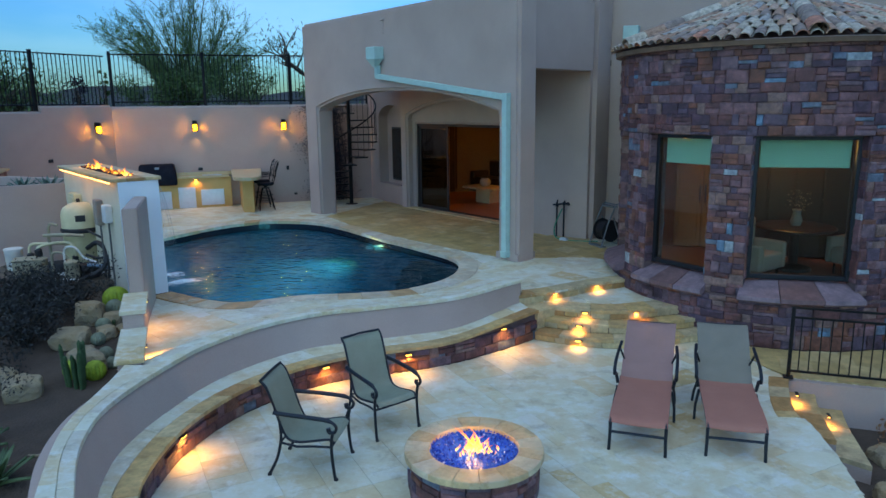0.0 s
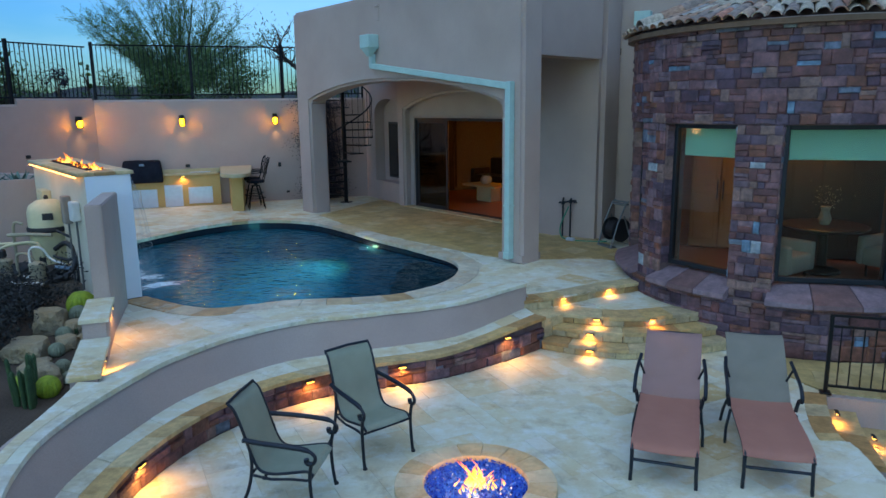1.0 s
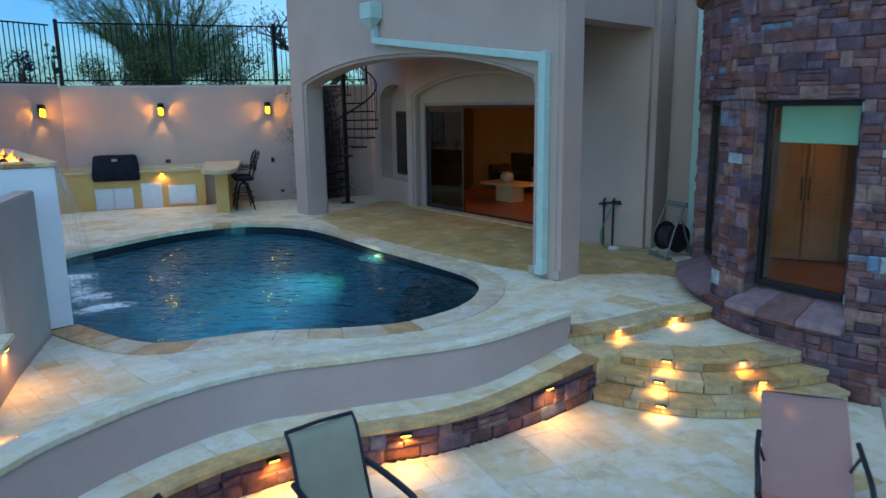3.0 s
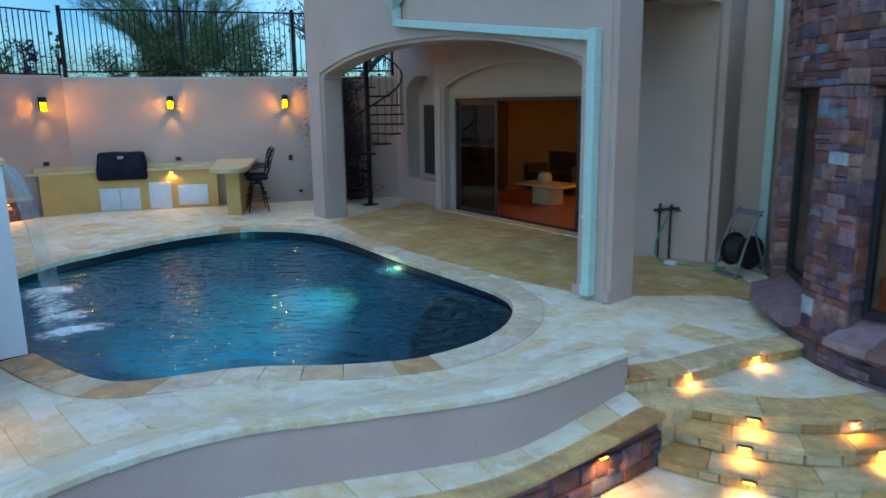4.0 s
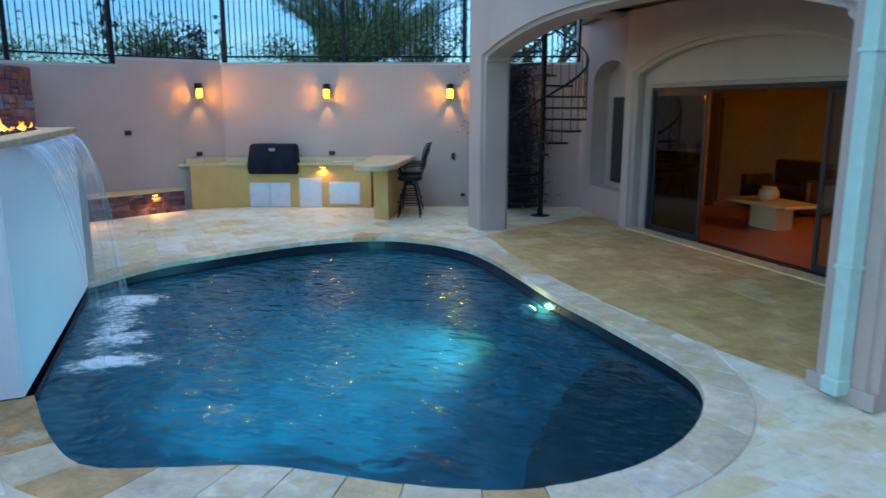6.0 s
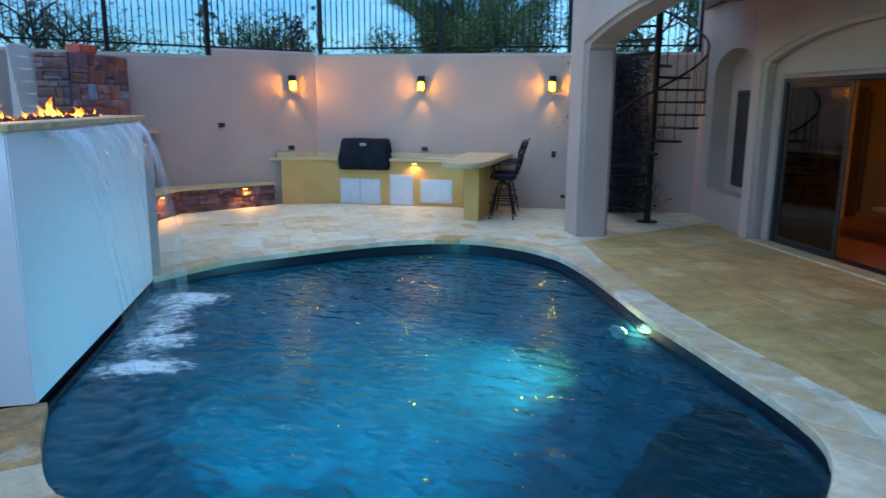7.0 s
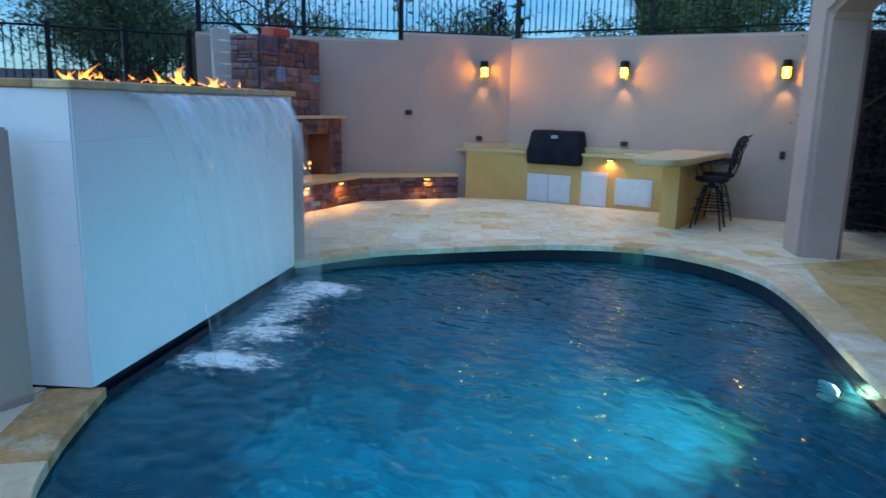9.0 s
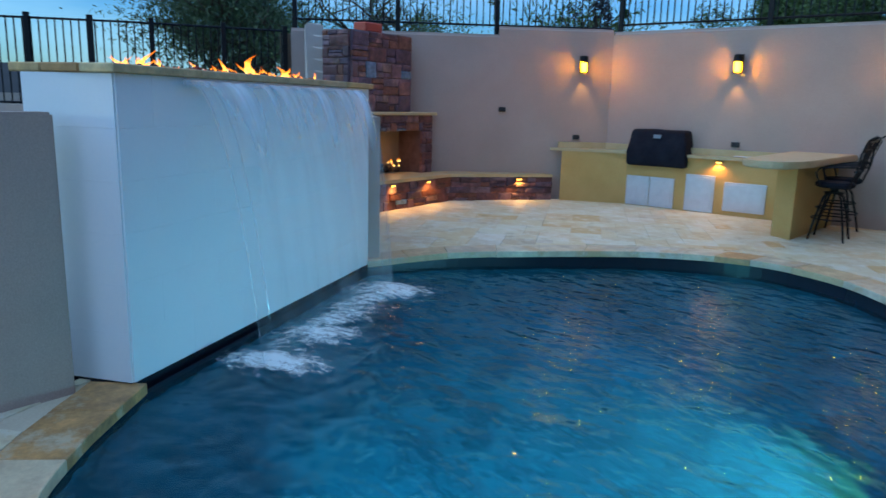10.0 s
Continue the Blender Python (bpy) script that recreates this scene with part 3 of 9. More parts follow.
def stone_units():
    """Rough-faced unit stones: x along the wall, y into it from -1 to 0, z up, centred."""
    made, rng = [], random.Random(11)
    for _ in range(9):
        j = lambda a: rng.uniform(-a, a)
        V, sx = [], [(-0.5, -0.5), (0.5, -0.5), (0.5, 0.5), (-0.5, 0.5)]
        V += [(x, 0.0, z) for x, z in sx]
        V += [(x * (1 + j(0.05)), -0.66 + j(0.1), z * (1 + j(0.09))) for x, z in sx]
        V += [(x * 0.84 + j(0.06), -0.95 + j(0.12), z * 0.74 + j(0.09)) for x, z in sx]
        V += [(j(0.1), -1.0, j(0.1))]
        Fc = [(r + k, r + (k + 1) % 4, r + 4 + (k + 1) % 4, r + 4 + k) for r in (0, 4) for k in range(4)]
        Fc += [(8 + k, 8 + (k + 1) % 4, 12) for k in range(4)]
        made.append((V, Fc))
    return made


UNITS = stone_units()
UNIT_MESH = {}


def set_stones(parent, name, mats, material_used, limit=300):
    """Stones at the given poses; past the limit they join one mesh."""
    rng = random.Random(len(mats))
    V, Fc = [], []
    for k, m in enumerate(mats):
        u = rng.randrange(len(UNITS))
        if k < limit:
            key = (u, material_used.name)
            if key not in UNIT_MESH:
                me = bpy.data.meshes.new("stone")
                me.from_pydata(UNITS[u][0], [], UNITS[u][1])
                me.materials.append(material_used)
                UNIT_MESH[key] = me
            ob = new(name, UNIT_MESH[key])
            ob.parent = parent
            ob.matrix_basis = m
        else:
            o = len(V)
            V += [tuple(m @ Vector(v)) for v in UNITS[u][0]]
            Fc += [tuple(o + i for i in f) for f in UNITS[u][1]]
    if V:
        me = bpy.data.meshes.new(name + "_field")
        me.from_pydata(V, [], Fc)
        me.materials.append(material_used)
        ob = new(name + "_field", me)
        ob.parent = parent
        ob["kind"] = "stuff"


def stones_along(pts, z0, height, seed, depth=0.05, closed=False, gap=0.003, keep=None, **k):
    """Poses of wall stones along a plan line; their faces look to its right."""
    L, at = along(pts, closed)
    rng, out = random.Random(seed + 5), []
    for s, z, w, h in ashlar(L, height, seed, **k):
        (x, y), a = at(s + w / 2)
        if keep and not keep(s + w / 2, z0 + z + h / 2):
            continue
        d = depth * rng.uniform(0.6, 1.55)
        out.append(Matrix.Translation((x, y, z0 + z + h / 2)) @ Matrix.Rotation(a + rng.gauss(0, 0.02), 4, "Z") @ Matrix.Rotation(rng.gauss(0, 0.016), 4, "Y") @ Matrix.Diagonal((max(0.03, w - gap), d, max(0.02, h - gap), 1)))
    return out


def ribbon(bm, a, b, z0, z1):
    """A band between two plan lines with a given underside and top."""
    n = len(a)
    g = lambda z, x, y: z(x, y) if callable(z) else z
    rows = [[bm.verts.new((x, y, g(z, x, y))) for x, y in line] for line, z in ((a, z0), (b, z0), (b, z1), (a, z1))]
    for r in range(4):
        p, q = rows[r], rows[(r + 1) % 4]
        for k in range(n - 1):
            bm.faces.new((p[k], p[k + 1], q[k + 1], q[k]))
    for k in (0, n - 1):
        bm.faces.new([r[k] for r in rows])
    bmesh.ops.recalc_face_normals(bm, faces=bm.faces[:])
    return bm


def cap_stones(parent, name, inner, outer, zf, thick, mat, seed, wmin=0.3, wmax=0.55, closed=False):
    """Cap stones side by side between two plan lines that run together."""
    rng = random.Random(seed)
    Li, ai = along(inner, closed)
    Lo, ao = along(outer, closed)
    s = 0.0
    while s < Li - 0.05:
        w = min(rng.uniform(wmin, wmax), Li - s)
        if Li - s - w < 0.15:
            w = Li - s
        g, n = 0.0025 / Li, 4
        fs = [(s + w * j / (n - 1)) / Li for j in range(n)]
        fs[0] += g
        fs[-1] -= g
        q = [ai(f * Li)[0] for f in fs] + [ao(f * Lo)[0] for f in reversed(fs)]
        if area2(q) < 0:
            q = q[::-1]
        dz = rng.uniform(-0.003, 0.004)
        V, Fc = slab_mesh([q], lambda x, y: zf(x, y) + dz, thick, 0.007, 0.005)
        me = bpy.data.meshes.new(name)
        me.from_pydata(V, [], Fc)
        me.materials.append(mat)
        ob = new(name, me)
        ob.parent = parent
        s += w


def plate(parent, name, mat, *dims, bevel=0.004, label="", m=None, seg=1):
    return part(name, new_box(*dims, bevel=bevel, seg=seg, m=m), mat, parent, label)

# ---- plan lines ----
WALL_LINE = smooth_line([(-1.15, 2.6), (-1.85, 3.45), (-2.32, 4.28), (-2.68, 4.97), (-2.87, 5.6), (-2.90, 6.1), (-2.84, 6.7), (-2.70, 7.4), (-2.46, 7.98), (-2.08, 8.55), (-1.66, 8.92), (-1.2, 9.15), (-0.8, 9.31), (-0.4, 9.47), (0.0, 9.65), (0.4, 9.87), (0.8, 10.2), (1.32, 10.70)])
LEDGE_LINE = offset_line(smooth_line([(-0.85, 2.8), (-1.5, 3.6), (-1.90, 4.3), (-2.14, 4.9), (-2.27, 5.3), (-2.34, 5.93), (-2.31, 6.5), (-2.16, 7.08), (-1.93, 7.55), (-1.55, 8.05), (-1.02, 8.45), (-0.55, 8.65), (0.0, 8.88), (0.5, 9.2), (1.15, 9.75), (1.6, 10.22)]), 0.08)
OUTER_LINE = smooth_line([(-1.45, 2.38), (-2.13, 3.35), (-2.59, 4.27), (-2.95, 5.1), (-3.10, 5.65), (-3.17, 6.3), (-3.27, 6.95)])
POOL_LINE = smooth_line([(-4.5, 10.82), (-3.8, 10.4), (-3.22, 10.19), (-2.71, 10.38), (-2.19, 10.63), (-1.63, 10.73), (-1.05, 10.83), (-0.53, 11.06), (-0.12, 11.46), (0.16, 11.97), (0.29, 12.59), (0.19, 13.18), (-0.25, 13.73), (-0.84, 14.34), (-1.52, 15.04), (-2.2, 15.88), (-2.8, 16.56), (-3.38, 17.07), (-4.05, 17.36), (-4.75, 17.36), (-5.36, 17.05), (-5.93, 16.4), (-6.28, 15.7), (-6.62, 14.9), (-6.84, 14.2), (-6.93, 13.42)], 5)
POOL = POOL_LINE + [(-6.93 + (6.93 - 4.50) * k / 12, 13.42 + (10.82 - 13.42) * k / 12) for k in range(1, 12)]
STAIR_TOP = smooth_line([(1.29, 10.66), (1.88, 10.95), (2.61, 11.46), (3.24, 11.8)])
TOWER = Vector((5.75, 12.45))


def ring(r, a0, a1, n, c=TOWER):
    return [(c.x + r * math.cos(radians(a0 + (a1 - a0) * k / n)), c.y + r * math.sin(radians(a0 + (a1 - a0) * k / n))) for k in range(n + 1)]


def rim_z(x):
    """The wall head climbs towards its end at the stairs."""
    f = min(1.0, max(0.0, (x - 0.2) / 1.1))
    return RIM + 0.05 * f * f * (3 - 2 * f)


def wall_distance(x, y):
    return min(math.hypot(x - a, y - b) for a, b in WALL_LINE[36:])


def base_z(x, y):
    """The paving climbs a little from the stairs towards the far garden wall."""
    return -0.15 + 0.095 * min(1.0, max(0.0, (y - 12.2) / 2.3)) + 0.025 * min(1.0, max(0.0, (y - 14.5) / 3.0))


def deck_z(x, y):
    """The deck falls gently from its outer rim to the pool."""
    d = wall_distance(x, y)
    f = max(0.0, 1 - max(0.0, d - 0.1) / 0.85)
    f = f * f * (3 - 2 * f)
    if x > 1.315:
        f = 0.0
    return base_z(x, y) + (rim_z(x) - base_z(x, y)) * f


# porch frame: along the front from the corner pillar, and into the house
PF, PW, PV = Vector((1.36, 12.93)), Vector((-0.672, 0.741)), Vector((0.741, 0.672))
PORCH = Matrix(((PW.x, PV.x, 0, PF.x), (PW.y, PV.y, 0, PF.y), (0, 0, 1, 0), (0, 0, 0, 1)))


def porch_point(w, v):
    q = PF + PW * w + PV * v
    return (q.x, q.y)


# ---- ground: low yard, and the higher land behind the garden walls ----
def ground():
    line = [(-700, 300), (-60, 90), (-12.6, 40), (-12.4, 14.2), (-11.05, 17.15), (-9.72, 19.62), (-5.3, 21.4), (0.5, 23.8), (14, 30), (60, 60), (260, 200)]
    bm = bmesh.new()
    bank = [(-12.4, 14.2), (-13.8, 11.5), (-14.0, 8.7), (-14.5, 0.0), (-40, -40), (-700, -300)]
    low = bank[::-1] + line[4:] + [(600, 200), (600, -600), (-700, -600)]
    mid = bank[:1] + line[:3][::-1] + bank[::-1][:-1]
    high = line[::-1] + [(-700, 700), (600, 700), (600, 200)]
    prism_faces(bm, low, -1.55)
    prism_faces(bm, high, 2.72)
    prism_faces(bm, mid, 1.2)
    for a, b, z0, z1 in [(*e, 1.2, 2.72) for e in zip(line[:4], line[1:4])] + [(*e, -1.55, 2.72) for e in zip(line[3:], line[4:])] + [(*e, -1.55, 1.2) for e in zip(bank, bank[1:])]:
        vs = [bm.verts.new((*p, z)) for p, z in ((a, z0), (b, z0), (b, z1), (a, z1))]
        bm.faces.new(vs)
    bmesh.ops.remove_doubles(bm, verts=bm.verts[:], dist=0.001)
    structure("ground", bm, GROUND, "dry tan desert ground stretching to the horizon", "ground")


def prism_faces(bm, pts, z):
    vs = [bm.verts.new((x, y, z)) for x, y in pts]
    for a, b, c in geometry.tessellate_polygon([[Vector((x, y, 0)) for x, y in pts]]):
        f = bm.faces.new((vs[a], vs[b], vs[c]))
        f.normal_update()
        if f.normal.z < 0:
            f.normal_flip()


ground()

# ---- pool ----
DECK_OUT = (OUTER_LINE[-1:] + [(-3.42, 7.5), (-4.55, 10.22), (-5.4, 11.25), (-7.35, 13.35), (-8.3, 13.9), (-10.6, 14.2), (-10.9, 16.6), (-9.6, 19.3), (-5.2, 21.2), (-1.2, 22.9), (-1.0, 19.7)]
            + [porch_point(2.9, 2.62), (2.2, 15.6), (3.05, 15.0), (3.6, 15.5)] + ring(2.5, 150, 199, 6) + STAIR_TOP[::-1] + [p for p in WALL_LINE[::-1] if p[1] > 4.9])


def pool():
    bm = bmesh.new()
    step = lambda r: [(p[0] + (-2.9 - p[0]) * r, p[1] + (13.7 - p[1]) * r) for p in POOL]
    levels = [(POOL, DECK - 0.03), (POOL, -0.62), (step(0.10), -0.95), (step(0.3), -1.3), (step(0.6), -1.48)]
    rows = [[bm.verts.new((x, y, z if z < -0.3 else base_z(x, y) - 0.05)) for x, y in line] for line, z in levels]
    n = len(POOL)
    for a, b in zip(rows, rows[1:]):
        for k in range(n):
            bm.faces.new((a[k], a[(k + 1) % n], b[(k + 1) % n], b[k]))
    bm.faces.new(rows[-1])
    bmesh.ops.recalc_face_normals(bm, faces=bm.faces[:])
    basin = structure("pool_basin", bm, POOL_PLASTER, "freeform pool basin with blue plaster", "pool")
    bm = bmesh.new()
    a = offset_line(POOL, 0.012, True)
    if area2(POOL) < 0:
        a = offset_line(POOL, -0.012, True)
    ribbon(bm, POOL + POOL[:1], a + a[:1], -0.36, lambda x, y: base_z(x, y) - 0.045)
    part("waterline_tile", bm, POOL_TILE, basin, "dark blue waterline tile band")
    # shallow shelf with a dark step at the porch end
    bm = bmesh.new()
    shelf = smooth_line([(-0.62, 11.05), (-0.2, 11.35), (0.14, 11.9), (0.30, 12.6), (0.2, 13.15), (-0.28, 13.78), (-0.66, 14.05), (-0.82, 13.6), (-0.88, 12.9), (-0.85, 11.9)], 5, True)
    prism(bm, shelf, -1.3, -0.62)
    # Mottled tones on the shelf stand in for caustic light.
    part("shelf", bm, surface("dark_plaster_caustics", (0.002, 0.014, 0.030), (0.006, 0.038, 0.070), 3.5, 0.8, 30.0, 0.3, 0.01), basin, "dark shallow shelf under the water")
    bm = bmesh.new()
    prism_faces(bm, POOL, WATER)
    water = tagged(part("pool_water", bm, POOL_WATER), "dark blue rippled pool water lit from below", "water", "", "structure")
    water.visible_shadow = False
    light = thing("pool_light", (-1.84, 15.10, -0.42), 133, "round white underwater light in the pool wall", "pool light")
    turn = Matrix.Rotation(radians(90), 4, "X")
    bm = new_lathe([(0.14, 0.0), (0.15, 0.02), (0.13, 0.05), (0.11, 0.055)], 20)
    bmesh.ops.transform(bm, matrix=turn, verts=bm.verts[:])
    part("ring", bm, STEEL, light, "steel trim ring")
    bm = new_lathe([(0.105, 0.05), (0.10, 0.065), (0.06, 0.075)], 20)
    bmesh.ops.transform(bm, matrix=turn, verts=bm.verts[:])
    part("lens", bm, POOL_LED, light, "bright white lens")
    # Unseen second fixture, added in the near wall to brighten the pool.
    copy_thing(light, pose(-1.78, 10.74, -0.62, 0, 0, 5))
    lamp("pool_lamp", "SPOT", (0, 0, 0), 200.0, (0.16, 0.72, 1.0), 0.03, look((-2.02, 14.93, -0.50), (-3.7, 13.5, -1.30)), 104)
    lamp("pool_lamp", "SPOT", (0, 0, 0), 80.0, (1.0, 0.95, 0.10), 0.03, look((-2.15, 14.82, -0.42), (-2.85, 14.25, -1.5)), 84)
    # Added fill spots on the near side, where no source shows.
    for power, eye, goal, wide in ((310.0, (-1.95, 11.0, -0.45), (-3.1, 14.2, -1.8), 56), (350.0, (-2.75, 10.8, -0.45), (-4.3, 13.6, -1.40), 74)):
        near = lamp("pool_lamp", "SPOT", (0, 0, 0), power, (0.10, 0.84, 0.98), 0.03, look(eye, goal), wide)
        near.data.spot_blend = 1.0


pool()


# ---- deck, patio, stairs ----
def sheet(name, outer, holes, zf, mat, label, category, cell=0.24):
    """A paving bed of small cells that keeps to an outline with holes."""
    xs, ys = [p[0] for p in outer], [p[1] for p in outer]
    rim = np.array([p for line in [outer] + holes for p in along_points(line, 0.06)])
    V, Fc, seen = [], [], {}

    def vert(x, y):
        key = (round(x * 1000), round(y * 1000))
        if key not in seen:
            seen[key] = len(V)
            V.append((x, y, zf(x, y)))
        return seen[key]

    ok = lambda x, y: inside(outer, x, y) and not any(inside(h, x, y) for h in holes)
    for i in range(int((max(xs) - min(xs)) / cell) + 1):
        for j in range(int((max(ys) - min(ys)) / cell) + 1):
            x, y = min(xs) + i * cell, min(ys) + j * cell
            near = np.abs(rim - (x + cell / 2, y + cell / 2)).max(axis=1).min() < cell * 0.75
            n = 6 if near else 1
            s = cell / n
            for a in range(n):
                for b in range(n):
                    if ok(x + (a + 0.5) * s, y + (b + 0.5) * s):
                        p, q = x + a * s, y + b * s
                        Fc.append((vert(p, q), vert(p + s, q), vert(p + s, q + s), vert(p, q + s)))
    me = bpy.data.meshes.new(name)
    me.from_pydata(V, [], Fc)
    me.materials.append(mat)
    return tagged(new(name, me), label, category, "", "structure")


def along_points(line, step):
    L, at = along(line, True)
    return [at(k * step)[0] for k in range(int(L / step))]


POOL_CCW = POOL if area2(POOL) > 0 else POOL[::-1]
COPE_IN, COPE_OUT = offset_line(POOL_LINE, 0.03), offset_line(POOL_LINE, -0.33)
if inside(POOL, *COPE_OUT[40]):
    COPE_IN, COPE_OUT = offset_line(POOL_LINE, -0.03), offset_line(POOL_LINE, 0.33)
HOLE = COPE_OUT + [(-7.2, 13.5), (-4.72, 10.55)]
BED = offset_line(POOL_LINE, -0.15) if inside(POOL, *COPE_IN[40]) and not inside(POOL, *offset_line(POOL_LINE, -0.15)[40]) else offset_line(POOL_LINE, 0.15)
deck = sheet("deck", DECK_OUT, [BED + [(-7.2, 13.5), (-4.72, 10.55)]], lambda x, y: deck_z(x, y) - 0.010, GROUT, "cream travertine pool deck in mixed courses", "deck")
PORCH_FLOOR = [porch_point(0.15, 0.25), porch_point(8.3, 0.15), porch_point(8.4, 3.2), porch_point(2.9, 2.62), (2.2, 15.6), (3.05, 15.0), (3.3, 13.9), (3.25, 13.2)]
PATIO_OUT = LEDGE_LINE + smooth_line([(1.75, 10.3), (2.3, 10.55), (3.2, 10.6), (4.1, 10.4)], 4)[1:] + ring(2.66, 232, 241, 3) + [(4.46, 9.6), (4.58, 9.1), (4.72, 8.75), (4.50, 8.2), (4.33, 7.62), (4.43, 7.45), (4.36, 6.6), (4.22, 5.75), (3.9, 3.6), (2.0, 1.6), (0.0, 1.5)]
patio = sheet("patio", PATIO_OUT, [], lambda x, y: PATIO - 0.008, GROUT, "cream travertine lower patio round a fire pit", "patio")
bm = bmesh.new()
prism(bm, [(x, y) for x, y in PATIO_OUT], -1.6, PATIO - 0.024)
part("footing", bm, STUCCO, patio)
coping = tagged(thing("pool_coping"), "gold and brown flagstone coping round the pool", "coping", "", "structure")


def ledge_z(x, y):
    """The ledge climbs a little towards the stairs."""
    f = min(1.0, max(0.0, (x - 0.1) / 1.4))
    return LEDGE + 0.125 * f * f * (3 - 2 * f)


def even(pts, n):
    """The same line in n evenly spaced points."""
    L, at = along(pts)
    return [at(min(L * k / (n - 1), L - 1e-4))[0] for k in range(n)]


def ledge():
    wall = tagged(thing("wall_retaining"), "curved tan stucco retaining wall with a stone cap", "wall", "", "structure")
    bm = bmesh.new()
    inner = offset_line(WALL_LINE, 0.30)
    n = len(WALL_LINE)
    out = offset_line(WALL_LINE, -0.15)
    foot = [(p[0] + (q[0] - p[0]) * min(1, (n - 1 - k) / 16), p[1] + (q[1] - p[1]) * min(1, (n - 1 - k) / 16)) for k, (p, q) in enumerate(zip(WALL_LINE, out))]
    rows = [[bm.verts.new((x, y, z if z < -0.2 else rim_z(x) - 0.045)) for x, y in line] for line, z in ((foot, LEDGE - 0.08), (WALL_LINE, 0.0), (inner, 0.0), (inner, LEDGE - 0.08))]
    for a, b in zip(rows, rows[1:] + rows[:1]):
        for k in range(n - 1):
            bm.faces.new((a[k], a[k + 1], b[k + 1], b[k]))
    for k in (0, n - 1):
        bm.faces.new([r[k] for r in rows])
    bmesh.ops.recalc_face_normals(bm, faces=bm.faces[:])
    part("body", bm, STUCCO, wall, "", True)
    bm = bmesh.new()
    ribbon(bm, WALL_LINE[:len(OUTER_LINE)], OUTER_LINE, -1.5, RIM - 0.05)
    part("garden_wall", bm, STUCCO, wall, "", True)
    seat = tagged(thing("stone_ledge"), "low stone bench ledge with gold flagstone cap", "ledge", "", "structure")
    bm = bmesh.new()
    ribbon(bm, offset_line(LEDGE_LINE, 0.03), even(offset_line(WALL_LINE, 0.05), len(LEDGE_LINE)), -0.9, lambda x, y: ledge_z(x, y) - 0.045)
    part("core", bm, MORTAR, seat)
    lit = [(-2.39, 6.36), (-0.31, 8.93), (1.08, 9.72), (-1.33, 8.32)]
    for x, y in lit:
        k = min(range(len(LEDGE_LINE)), key=lambda i: math.hypot(LEDGE_LINE[i][0] - x, LEDGE_LINE[i][1] - y))
        step_light(*LEDGE_LINE[k], ledge_z(*LEDGE_LINE[k]) - 0.10, line_heading(LEDGE_LINE, x, y), 11.0)
    return wall, seat


def line_heading(pts, x, y):
    k = min(range(1, len(pts) - 1), key=lambda i: math.hypot(pts[i][0] - x, pts[i][1] - y))
    return math.degrees(math.atan2(pts[k + 1][1] - pts[k - 1][1], pts[k + 1][0] - pts[k - 1][0]))


LIGHT_MADE = []


def step_light(x, y, z, heading, power, push=0.02):
    """A hooded brass step light; heading runs along the wall, the light faces to its right."""
    m = pose(x, y, z, 0, 0, heading)
    out = m.to_3x3() @ Vector((0, -1, 0))
    m.translation = Vector((x, y, z)) + out * push
    if not LIGHT_MADE:
        t = thing("step_light", (0, 0, 0), 0, "small hooded brass step light glowing warm", "step light", "step lights")
        bm = new_box(-0.06, 0.06, -0.042, 0.0, 0.014, 0.022, bevel=0.003)
        part("hood", bm, BRONZE, t)
        bm = new_box(-0.06, 0.06, -0.008, 0.004, -0.012, 0.014, bevel=0.003)
        part("back_plate", bm, BRONZE, t)
        bm = new_box(-0.042, 0.042, -0.034, -0.009, -0.004, 0.013, bevel=0.004)
        part("lens", bm, LED, t, "warm glowing lens")
        t.matrix_world = m
        LIGHT_MADE.append(t)
    else:
        copy_thing(LIGHT_MADE[0], m)
    lamp("step_lamp", "SPOT", (0, 0, 0), power, WARM, 0.02, look(m.translation + out * 0.04 - Vector((0, 0, 0.012)), m.translation + out * 0.10 - Vector((0, 0, 0.4))), 152)


retaining, seat_ledge = ledge()
TREADS = [
    (smooth_line([(1.51, 10.16), (2.15, 9.87), (2.72, 9.78), (3.22, 9.86), (4.13, 10.21)]), -0.5775),
    (smooth_line([(1.68, 10.37), (2.21, 10.13), (2.73, 10.05), (3.27, 10.16), (4.0, 10.42)]), -0.435),
    (smooth_line([(1.83, 10.53), (2.37, 10.35), (2.79, 10.32), (3.21, 10.4), (3.83, 10.64)]), -0.2925),
]


